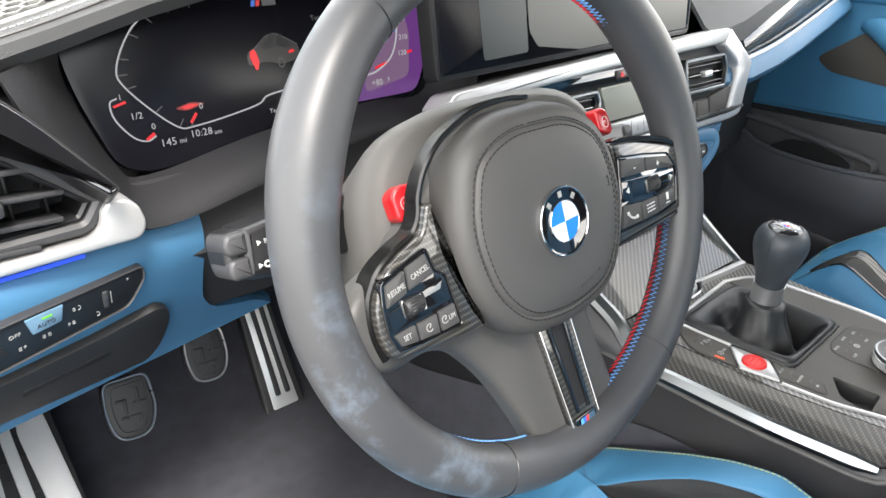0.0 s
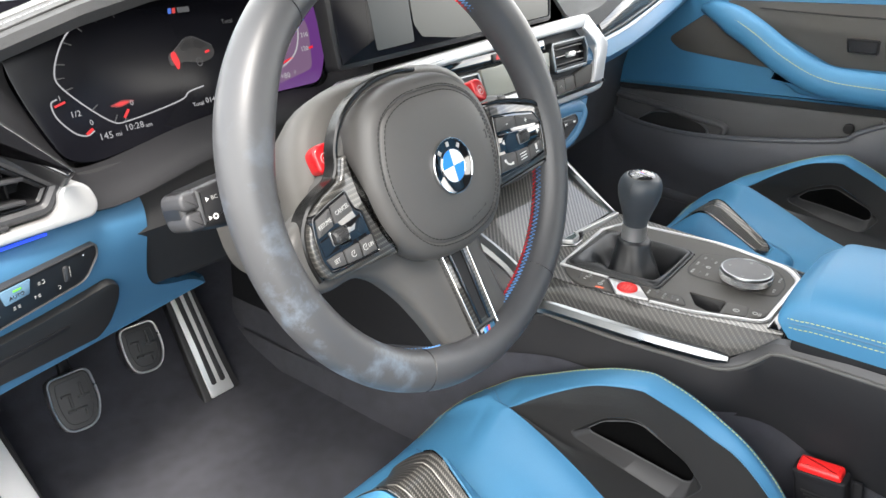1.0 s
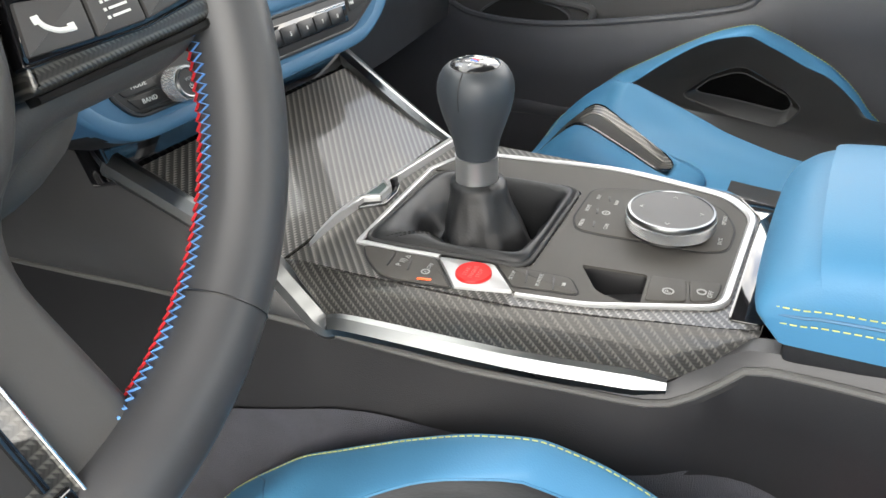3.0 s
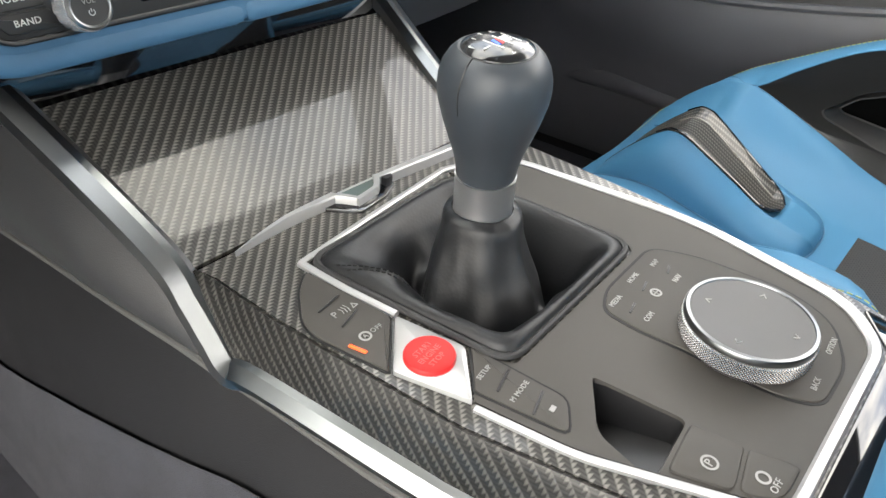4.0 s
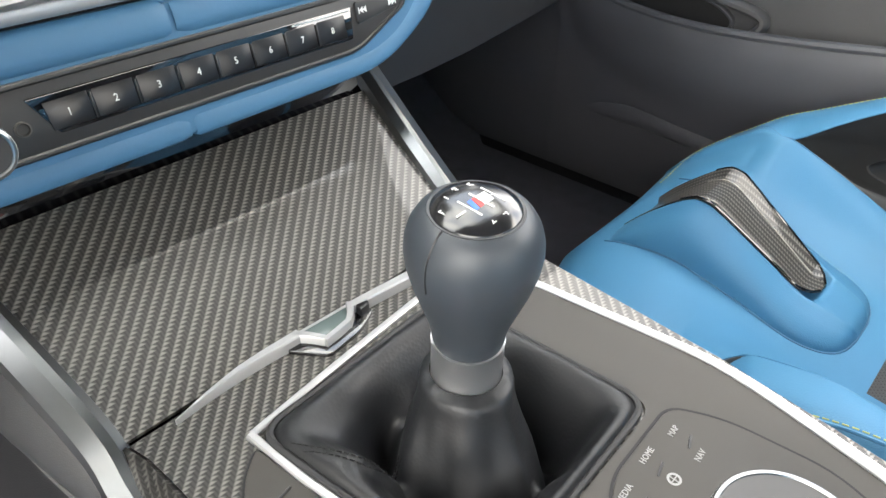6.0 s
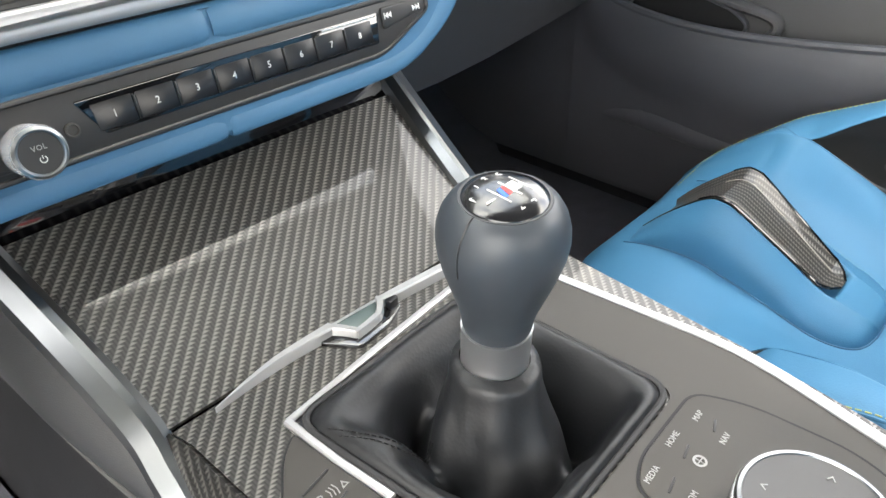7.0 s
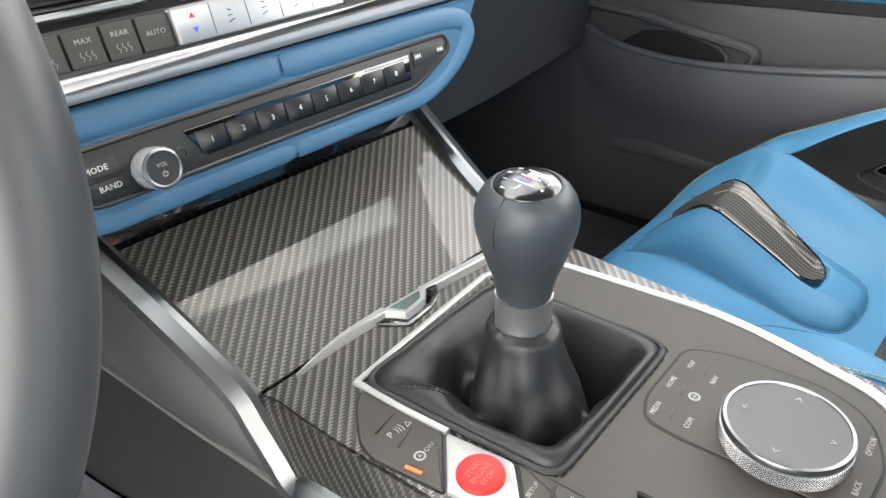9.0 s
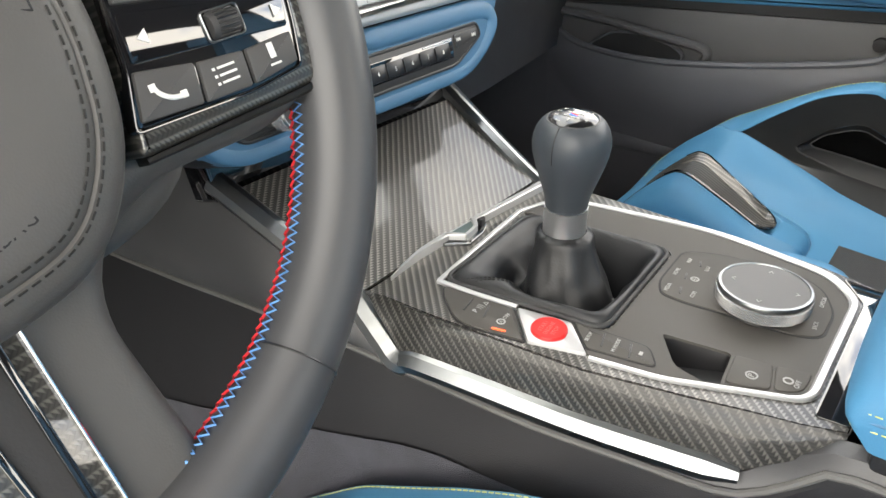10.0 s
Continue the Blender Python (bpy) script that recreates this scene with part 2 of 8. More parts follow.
def carbon(name, coat=1.0, cell=0.00187, turn=0.0, dark=0.010, light=0.175, coat_rough=0.04):
    """Twill-woven fibre under clear lacquer, in the object's xy plane."""
    m, nt, b = base_mat(name)
    L = nt.links.new

    def mth(op, a, c=None, d=None):
        n = nt.nodes.new("ShaderNodeMath")
        n.operation = op
        for i, v in enumerate((a, c, d)):
            if v is None:
                continue
            if isinstance(v, (int, float)):
                n.inputs[i].default_value = v
            else:
                L(v, n.inputs[i])
        return n.outputs[0]

    tc = nt.nodes.new("ShaderNodeTexCoord")
    mp = nt.nodes.new("ShaderNodeMapping")
    mp.inputs["Rotation"].default_value = (0, 0, radians(turn))
    mp.inputs["Scale"].default_value = (1 / cell, 1 / cell, 1 / cell)
    wob = node(nt, "ShaderNodeTexNoise", Scale=60.0, Detail=1.0)
    L(tc.outputs["Object"], wob.inputs["Vector"])
    L(tc.outputs["Object"], mp.inputs["Vector"])
    mix = nt.nodes.new("ShaderNodeVectorMath")
    mix.operation = "MULTIPLY_ADD"
    L(wob.outputs["Color"], mix.inputs[0])
    mix.inputs[1].default_value = (0.25, 0.25, 0.0)
    L(mp.outputs[0], mix.inputs[2])
    sp = nt.nodes.new("ShaderNodeSeparateXYZ")
    L(mix.outputs[0], sp.inputs[0])
    x, y = sp.outputs[0], sp.outputs[1]
    fx, fy = mth("FLOOR", x), mth("FLOOR", y)
    # a float spans two to three cells of its row and narrows to its far edge; rows step by one cell
    ay, ax = mth("FRACT", y), mth("FRACT", x)
    p = mth("ABSOLUTE", mth("SUBTRACT", mth("FLOORED_MODULO", mth("SUBTRACT", x, fy), 4.0), 1.5))
    half = mth("SUBTRACT", 1.45, mth("MULTIPLY", ay, 0.95))
    mark = mth("MULTIPLY", mth("SMOOTH_MIN", mth("MAXIMUM", mth("MULTIPLY", mth("SUBTRACT", half, p), 1.6), 0.0), 1.0, 0.3), mth("POWER", mth("SINE", mth("MULTIPLY", ay, math.pi)), 0.35))
    cross = mth("MULTIPLY", mth("SUBTRACT", 1.0, mark), mth("POWER", mth("SINE", mth("MULTIPLY", ax, math.pi)), 0.6))
    hgt = mth("ADD", mark, mth("MULTIPLY", cross, 0.4))
    tone = mth("ADD", mth("MULTIPLY", mark, light), mth("MULTIPLY", cross, light * 0.17))
    tone = mth("ADD", tone, dark)
    cb = nt.nodes.new("ShaderNodeCombineColor")
    L(tone, cb.inputs[0])
    L(mth("MULTIPLY", tone, 0.95), cb.inputs[1])
    L(mth("MULTIPLY", tone, 0.86), cb.inputs[2])
    L(cb.outputs[0], b.inputs["Base Color"])
    b.inputs["Roughness"].default_value = 0.42
    b.inputs["Specular IOR Level"].default_value = 0.3
    b.inputs["Coat Weight"].default_value = coat
    b.inputs["Coat Roughness"].default_value = coat_rough
    b.inputs["Coat IOR"].default_value = 1.5
    bp = node(nt, "ShaderNodeBump", Strength=0.5, Distance=0.0003)
    L(hgt, bp.inputs["Height"])
    L(bp.outputs[0], b.inputs["Normal"])
    return m


def knurl(name, color, n, pitch):
    """Crossing grooves round the object's z axis."""
    m, nt, b = base_mat(name)
    L = nt.links.new

    def mth(op, a, c=None):
        q = nt.nodes.new("ShaderNodeMath")
        q.operation = op
        for i, v in enumerate((a, c)):
            if isinstance(v, (int, float)):
                q.inputs[i].default_value = v
            elif v is not None:
                L(v, q.inputs[i])
        return q.outputs[0]

    tc = nt.nodes.new("ShaderNodeTexCoord")
    sp = nt.nodes.new("ShaderNodeSeparateXYZ")
    L(tc.outputs["Object"], sp.inputs[0])
    turn = mth("MULTIPLY", mth("ARCTAN2", sp.outputs[1], sp.outputs[0]), n)
    rise = mth("MULTIPLY", sp.outputs[2], math.pi / pitch)
    h = mth("MULTIPLY", mth("ABSOLUTE", mth("SINE", mth("ADD", turn, rise))), mth("ABSOLUTE", mth("SINE", mth("SUBTRACT", turn, rise))))
    bp = node(nt, "ShaderNodeBump", Strength=1.0, Distance=0.0006)
    L(h, bp.inputs["Height"])
    L(bp.outputs[0], b.inputs["Normal"])
    b.inputs["Base Color"].default_value = (*color, 1)
    b.inputs["Metallic"].default_value = 1.0
    b.inputs["Roughness"].default_value = 0.25
    return m


BLUE = surface("blue_leather", (0.051, 0.183, 0.320), 0.52, grain=900, bump=0.22, vary=0.07, voronoi=True, spread=0.0004, large=9, spec=0.35)
BLUE_HARD = surface("blue_trim_skin", (0.043, 0.134, 0.238), 0.55, grain=1300, bump=0.12, vary=0.05, spread=0.0003)


def worn_rim(name):
    """Black rim leather polished and bleached in cloudy patches on one side."""
    m = surface(name, (0.044, 0.045, 0.048), 0.42, grain=1500, bump=0.1, vary=0.18, spread=0.0003, large=20, rough_vary=0.12)
    nt = m.node_tree
    L = nt.links.new
    b = nt.nodes["Principled BSDF"]
    tc = nt.nodes.new("ShaderNodeTexCoord")
    sp = nt.nodes.new("ShaderNodeSeparateXYZ")
    L(tc.outputs["Object"], sp.inputs[0])
    side = nt.nodes.new("ShaderNodeMapRange")
    side.inputs["From Min"].default_value, side.inputs["From Max"].default_value = -0.02, -0.15
    L(sp.outputs[0], side.inputs[0])
    low = nt.nodes.new("ShaderNodeMapRange")
    low.inputs["From Min"].default_value, low.inputs["From Max"].default_value = 0.12, -0.06
    L(sp.outputs[1], low.inputs[0])
    n1 = node(nt, "ShaderNodeTexNoise", Scale=22.0, Detail=7.0, Roughness=0.66, Distortion=0.25)
    L(tc.outputs["Object"], n1.inputs["Vector"])
    r = nt.nodes.new("ShaderNodeMapRange")
    r.inputs["From Min"].default_value, r.inputs["From Max"].default_value = 0.52, 0.74
    L(n1.outputs[0], r.inputs[0])
    m1 = nt.nodes.new("ShaderNodeMath")
    m1.operation = "MULTIPLY"
    L(side.outputs[0], m1.inputs[0])
    L(low.outputs[0], m1.inputs[1])
    m2 = nt.nodes.new("ShaderNodeMath")
    m2.operation = "MULTIPLY"
    L(m1.outputs[0], m2.inputs[0])
    L(r.outputs[0], m2.inputs[1])
    mx = nt.nodes.new("ShaderNodeMix")
    mx.data_type = "RGBA"
    mx.inputs[7].default_value = (0.13, 0.165, 0.21, 1)
    old = b.inputs["Base Color"].links[0].from_socket
    L(old, mx.inputs[6])
    L(m2.outputs[0], mx.inputs[0])
    L(mx.outputs[2], b.inputs["Base Color"])
    return m


RIM_LEATHER = worn_rim("worn_rim_leather")
COWL = surface("cowl_grey_plastic", (0.078, 0.074, 0.069), 0.55, grain=1500, bump=0.15, vary=0.06, voronoi=True, spread=0.0003)
COVER = surface("cover_leather", (0.056, 0.054, 0.052), 0.52, grain=1100, bump=0.2, vary=0.12, voronoi=True, spread=0.0003)
SUEDE = surface("charcoal_suede", (0.0097, 0.0094, 0.0094), 0.95, grain=260, bump=0.25, vary=0.35, sheen=0.25, spread=0.0006, large=22)
DARK_PLASTIC = surface("dark_grained_plastic", (0.0138, 0.0138, 0.0155), 0.62, grain=1400, bump=0.3, vary=0.12, voronoi=True, spread=0.0004, spec=0.22)
GREY_PLASTIC = surface("warm_grey_plastic", (0.016, 0.0155, 0.0155), 0.5, grain=2500, bump=0.12, vary=0.06, spread=0.0002)
PANEL = surface("panel_lacquer_grey", (0.0610, 0.0573, 0.0525), 0.58, grain=3000, bump=0.06, vary=0.05, spread=0.0002, spec=0.25)
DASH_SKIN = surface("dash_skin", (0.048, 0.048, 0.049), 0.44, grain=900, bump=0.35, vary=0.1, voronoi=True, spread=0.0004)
CARPET = surface("black_carpet", (0.044, 0.045, 0.056), 1.0, grain=1200, bump=0.9, vary=0.45, sheen=0.06, spread=0.002, large=42)
RUBBER = surface("black_rubber", (0.02, 0.02, 0.021), 0.6, grain=800, bump=0.2, vary=0.15)
KNOB = surface("slate_soft_leather", (0.034, 0.040, 0.047), 0.46, grain=1800, bump=0.14, vary=0.06, spread=0.0002)
SILVER = surface("satin_silver", (0.235, 0.245, 0.25), 0.30, metal=1.0, grain=2000, bump=0.02, vary=0.04, rough_vary=0.06)
BRUSHED = surface("brushed_steel", (0.78, 0.78, 0.77), 0.38, metal=0.7, grain=900, bump=0.05, vary=0.1)
TRIM_SILVER = surface("bright_trim", (0.43, 0.43, 0.43), 0.34, metal=0.5, grain=2000, bump=0.0, vary=0.02, rough_vary=0.05)
CHROME = plain("chrome", (0.75, 0.75, 0.76), 0.10, 1.0)
KNURL = knurl("knurled_chrome", (0.50, 0.50, 0.50), 64, 0.0016)
KNURL_SMALL = knurl("knurled_chrome_small", (0.55, 0.55, 0.55), 26, 0.0014)
POCKET = surface("pocket_grey_plastic", (0.080, 0.079, 0.081), 0.6, grain=1300, bump=0.3, vary=0.1, voronoi=True, spread=0.0004)
INSERT = surface("grey_door_insert", (0.062, 0.057, 0.050), 0.7, grain=700, bump=0.25, vary=0.1, voronoi=True, spread=0.0004)
VENT_GREY = surface("vent_grey_plastic", (0.030, 0.030, 0.032), 0.42, grain=1600, bump=0.1, vary=0.08)
DOOR_SKIN = surface("door_lining_grey", (0.084, 0.085, 0.094), 0.48, grain=1300, bump=0.3, vary=0.1, voronoi=True, spread=0.0004)
BOOT_LEATHER = surface("boot_leather", (0.0105, 0.0112, 0.0128), 0.46, grain=520, bump=0.16, vary=0.2, voronoi=True, spread=0.0005, spec=0.45)
COLLAR_METAL = surface("grey_collar_metal", (0.50, 0.51, 0.52), 0.36, metal=0.9, grain=900, bump=0.02, vary=0.05)
SMOKE = plain("smoked_green_plastic", (0.10, 0.13, 0.125), 0.2, coat=0.4)
GLOSS = plain("gloss_black", (0.006, 0.006, 0.007), 0.06, coat=1.0)
SATIN_BLACK = plain("satin_black", (0.010, 0.010, 0.011), 0.35)
# near-black that carries the shade inside the bolster openings
WELL_SHADE = plain("matt_well_shade", (0.0025, 0.0025, 0.0025), 0.95, spec=0.05)
VOID = surface("shadow_black_plastic", (0.008, 0.008, 0.009), 0.7, grain=900, bump=0.2, vary=0.2)
SCREEN = plain("display_glass", (0.005, 0.005, 0.007), 0.22, spec=0.2)
CARBON = carbon("lacquered_carbon", coat=0.46)
# same weave as the top, with the flank's shade set into a darker tone
CARBON_FLANK_SHADED = carbon("lacquered_carbon_shaded_side", coat=0.32, turn=90, dark=0.001, light=0.066)
CARBON_SPINE = carbon("lacquered_carbon_spine", cell=0.0019, turn=-40, dark=0.004, light=0.15, coat_rough=0.03, coat=0.5)
# pale line along the saddle's creases: the lacquer's highlight as colour
CREASE_HIGHLIGHT = plain("crease_highlight", (0.30, 0.29, 0.26), 0.15, coat=1.0)
SPEAR = surface("spear_silver", (0.50, 0.50, 0.50), 0.36, metal=0.6, grain=2000, bump=0.02, vary=0.04)
STEEL = surface("foot_steel", (0.80, 0.80, 0.80), 0.42, metal=0.35, grain=700, bump=0.05, vary=0.08)
# dash skin with the windshield's glare put into a paler base colour
DASH_GLARE = surface("glare_pale_dash_skin", (0.145, 0.145, 0.138), 0.5, grain=900, bump=0.3, vary=0.08, voronoi=True, spread=0.0004)
CARBON_SOFT = carbon("lacquered_carbon_small", cell=0.0014, turn=45, light=0.07)
RED = surface("red_anodised", (0.42, 0.006, 0.010), 0.30, grain=900, bump=0.02, vary=0.05, coat=0.3)
RED_START = surface("red_start_cap", (0.5580, 0.0110, 0.0110), 0.42, grain=900, bump=0.03, vary=0.05)
WHITE_INK = plain("white_ink", (0.62, 0.62, 0.60), 0.5)
SOFT_INK = plain("grey_ink", (0.30, 0.30, 0.29), 0.5)
BLACK_INK = plain("black_ink", (0.02, 0.02, 0.02), 0.5)
RED_INK = plain("red_ink", (0.6, 0.03, 0.03), 0.5)
BLUE_INK = plain("blue_ink", (0.02, 0.12, 0.6), 0.5)
THREAD_RED = plain("red_thread", (0.55, 0.02, 0.03), 0.7)
THREAD_BLUE = plain("light_blue_thread", (0.12, 0.30, 0.62), 0.7)
THREAD_BLACK = plain("black_thread", (0.014, 0.014, 0.014), 0.7, spec=0.2)
THREAD_LIME = plain("lime_thread", (0.50, 0.52, 0.16), 0.7)
THREAD_PALE = plain("pale_thread", (0.42, 0.52, 0.60), 0.7)
ROUNDEL_BLUE = plain("enamel_blue", (0.015, 0.20, 0.72), 0.2, coat=0.6)
ROUNDEL_WHITE = plain("enamel_white", (0.70, 0.70, 0.68), 0.25, coat=0.4)
G_RED = glow("display_red", (1.0, 0.02, 0.03), 0.16)
G_WHITE = glow("display_white", (0.85, 0.85, 0.9), 0.09)
G_GREY = glow("display_grey", (0.5, 0.5, 0.53), 0.03)
G_VIOLET = glow("display_violet", (0.16, 0.05, 0.25), 0.13)
G_MAUVE = glow("display_mauve", (0.28, 0.17, 0.30), 0.11)
G_BLUE = glow("ambient_blue", (0.02, 0.06, 1.0), 0.35)
G_ORANGE = glow("amber_tell_tale", (1.0, 0.10, 0.01), 0.35)
G_GREEN = glow("green_tell_tale", (0.25, 1.0, 0.05), 0.22)
HEADLINER = surface("dark_headliner", (0.10, 0.10, 0.10), 0.95, grain=700, bump=0.3, vary=0.1)
PAINT = surface("car_paint", (0.55, 0.55, 0.55), 0.3, grain=900, bump=0.0, vary=0.03, coat=0.8)
# the ground stays out of view; its grey is picked to limit bounced light
GROUND_GREY = surface("bounce_ground_grey", (0.15, 0.148, 0.145), 0.9, grain=60, bump=0.3, vary=0.12, large=0.6)
GLASS, _nt, _b = base_mat("window_glass")
_b.inputs["Base Color"].default_value = (0.93, 0.96, 0.95, 1)
_b.inputs["Transmission Weight"].default_value = 1.0
_b.inputs["Roughness"].default_value = 0.0
_b.inputs["IOR"].default_value = 1.1


# ---- setting: ground, cabin shell ----
bm = bmesh.new()
bmesh.ops.create_grid(bm, x_segments=24, y_segments=24, size=400)
solid("ground", bm, GROUND_GREY, "unseen grey ground round the car, added for bounce light", "ground", kind="structure", m=pose(0, 0, -0.30))

FLOOR = thing("floor", pose(0, 0, 0), "black carpeted cabin floor with toe board", "floor", kind="structure")
# floor and toe board, one bent sheet on each side of the tunnel
for s, nm in ((-1, "driver_floor_carpet"), (1, "passenger_floor_carpet")):
    rows = []
    for y, z in ((-1.3, 0.0), (-0.3, 0.0), (0.3, 0.0), (0.56, 0.0), (0.66, 0.03), (0.80, 0.13), (0.90, 0.30), (0.95, 0.50)):
        rows.append([(s * x, y, z + 0.004 * noise.noise(Vector((x * 9, y * 9, 3)))) for x in (0.10, 0.16, 0.24, 0.34, 0.46, 0.58, 0.68, 0.76)])
    part(nm, grid(rows, thick=0.03), CARPET, FLOOR)

# floor mat on the driver's side with a turned-up edge to the tunnel
mat_pts = rounded([(-0.60, -0.35), (-0.20, -0.35), (-0.175, 0.36), (-0.25, 0.52), (-0.60, 0.56)], [0.03, 0.03, 0.05, 0.05, 0.06])
MAT = thing("floor_mat", pose(0, 0, 0), "black carpet floor mat in the driver's footwell", "floor mat")
part("mat_pile", prism(mat_pts, 0.004, 0.016, 0.005), CARPET, MAT)
part("mat_binding", sweep([(p[0], p[1], 0.0125) for p in mat_pts], disc(0.0045, 8), closed=True), SATIN_BLACK, MAT, "black bound edge")

CABIN = thing("cabin_shell", pose(0, 0, 0), "car roof, pillars and sills round the seats", "car body", kind="structure")
# closed roof with a rounded drop towards the sides
def roof_z(x, y):
    return lerp_list([-1.25, -1.0, -0.6, -0.2, 0.12], [1.02, 1.08, 1.11, 1.11, 1.08], y) - 0.06 * abs(x / 0.56) ** 4


part("roof_panel", grid([[(-0.56 + 1.12 * i / 16, -1.25 + 1.37 * j / 14, roof_z(-0.56 + 1.12 * i / 16, -1.25 + 1.37 * j / 14)) for i in range(17)] for j in range(15)], thick=0.03), HEADLINER, CABIN)
for s in (-1, 1):
    part("pillar", sweep(smooth_path([(s * 0.76, 0.85, 0.66), (s * 0.68, 0.52, 0.88), (s * 0.575, 0.11, 1.04)], 6), disc(0.035, 10, 0.03)), HEADLINER, CABIN)
    part("roof_rail", sweep(smooth_path([(s * 0.575, 0.12, 1.04), (s * 0.575, -0.1, 1.05), (s * 0.575, -0.6, 1.045), (s * 0.56, -1.25, 0.95)], 6), disc(0.03, 10, 0.035)), HEADLINER, CABIN)
    part("door_pillar", sweep([(s * 0.73, -0.72, -0.05), (s * 0.735, -0.74, 0.62), (s * 0.575, -0.84, 1.03)], disc(0.06, 10, 0.05)), DARK_PLASTIC, CABIN)
    part("rear_side", grid([[(s * 0.74, -0.72, z), (s * 0.72, -1.3, z)] for z in (-0.05, 0.3, 0.64)], thick=0.04), DARK_PLASTIC, CABIN)
    part("sill", box(s * 0.76, -0.1, -0.04, 0.12, 1.9, 0.16, 0.03), DARK_PLASTIC, CABIN)
part("kick_panel", grid([[(-0.80, y, z) for y in (0.30, 0.6, 0.95)] for z in (0.0, 0.25, 0.45)], thick=0.03), CARPET, CABIN)
part("kick_panel", grid([[(-0.805, y, z) for y in (0.30, 0.6, 1.0)] for z in (0.40, 0.5, 0.66)], thick=0.03), DARK_PLASTIC, CABIN)
part("rear_bulkhead", grid([[(x, -1.28, z) for x in (-0.72, 0, 0.72)] for z in (0.0, 0.4, 0.72)], thick=0.05), DARK_PLASTIC, CABIN)
part("firewall", grid([[(x, 0.98, z) for x in (-0.8, 0, 0.8)] for z in (-0.1, 0.3, 0.62)], thick=0.04), VOID, CABIN)
part("cowl", grid([[(x, y, z) for x in (-0.8, 0, 0.8)] for y, z in ((0.86, 0.66), (1.0, 0.63), (1.7, 0.52), (1.95, 0.30), (2.0, -0.1))], thick=0.03), PAINT, CABIN)

WIND = thing("windshield", pose(0, 0, 0), "sloping clear windshield above the dashboard", "windshield", kind="structure")
rows = []
for y, z in ((0.88, 0.67), (0.63, 0.82), (0.38, 0.955), (0.12, 1.07)):
    w = 0.74 - (z - 0.67) * 0.40
    rows.append([(w * k, y - 0.12 * k * k * 0.6, z) for k in (-1, -0.6, -0.2, 0.2, 0.6, 1)])
g = part("pane", grid(rows, thick=0.005), GLASS, WIND)
g.visible_shadow = False


# ---- centre console ----
CONS = plane_frame((0, 0, 0.341), (1, 0, 0), (0, 1, 0.04))

console = thing("center_console", pose(0, 0, 0), "dark plastic centre console between the seats", "console", kind="structure")


# station, welt (distance from the middle, height), upper edge (distance, height), height of the carpet's edge
SIDE = [(0.70, 0.166, 0.297, 0.168, 0.452, 0.130), (0.42, 0.160, 0.300, 0.160, 0.440, 0.145), (0.30, 0.157, 0.305, 0.153, 0.430, 0.175), (0.20, 0.151, 0.308, 0.143, 0.395, 0.205), (0.13, 0.145, 0.307, 0.137, 0.357, 0.225), (0.09, 0.140, 0.305, 0.133, 0.334, 0.235), (0.06, 0.136, 0.301, 0.1315, 0.314, 0.243), (0.045, 0.1325, 0.2975, 0.126, 0.303, 0.246),
        (0.0, 0.127, 0.2935, 0.120, 0.299, 0.252), (-0.05, 0.122, 0.2905, 0.1155, 0.296, 0.252), (-0.12, 0.110, 0.287, 0.1035, 0.293, 0.245), (-0.165, 0.102, 0.285, 0.0955, 0.292, 0.235), (-0.182, 0.098, 0.288, 0.0905, 0.300, 0.232), (-0.20, 0.092, 0.299, 0.0825, 0.315, 0.23), (-0.225, 0.090, 0.322, 0.084, 0.331, 0.225), (-0.30, 0.094, 0.326, 0.088, 0.335, 0.20), (-0.75, 0.098, 0.321, 0.092, 0.330, 0.15)]
SIDE_FINE = [tuple(curve([q[0] for q in SIDE][::-1], [q[k] for q in SIDE][::-1], y) if k else y for k in range(6)) for y in [0.70 - 1.45 * j / 112 for j in range(113)]]
SIDE_SOFT = surface("soft_side_skin", (0.040, 0.040, 0.042), 0.46, grain=1300, bump=0.2, vary=0.06, voronoi=True, spread=0.0003)
WELT_GREY = surface("grey_welt_cord", (0.085, 0.083, 0.080), 0.7, grain=900, bump=0.4, vary=0.1)
for sd in (-1, 1):
    pad, low, rug, welt = [], [], [], []
    for y, px, pz, tx, tz, cz in SIDE_FINE:
        b = 0.011 * min(1.0, max(0.0, (tz - pz - 0.008) / 0.06))
        pad.append([(sd * (px + (tx - px) * k + b * math.sin(math.pi * k ** 0.8)) + 0.004, y, pz + (tz - pz) * k) for k in [i / 10 for i in range(11)]] + [(sd * (tx - 0.012) + 0.004, y, tz + 0.001)])
        g = curve([-0.75, -0.25, -0.13, 0.70], [-0.75, -0.75, 1.0, 1.0], y)
        low.append([(sd * (px - 0.002) + 0.004, y, pz - 0.001), (sd * (px + 0.001) + 0.004, y, pz - 0.008), (sd * (px + 0.012 * g) + 0.004, y, (pz + cz) / 2), (sd * (px + 0.020 * g) + 0.004, y, cz - 0.004)])
        rug.append([(sd * (px + 0.0225 * g) + 0.004, y, cz), (sd * (px + 0.030 * g) + 0.004, y, cz - 0.06), (sd * (px + 0.036 * g) + 0.004, y, 0.08), (sd * (px + 0.042 * g) + 0.004, y, 0.0)])
        welt.append((sd * (px + 0.0005) + 0.004, y, pz))
    part("console_pad", grid(pad), SIDE_SOFT, console, "soft padded upper side of the console")
    part("console_side", grid(low), DARK_PLASTIC, console)
    part("side_carpet", grid(rug), CARPET, console, "black carpet on the console's foot")
    part("side_welt", sweep(welt, disc(0.0026, 8)), WELT_GREY, console, "grey welt along the console")

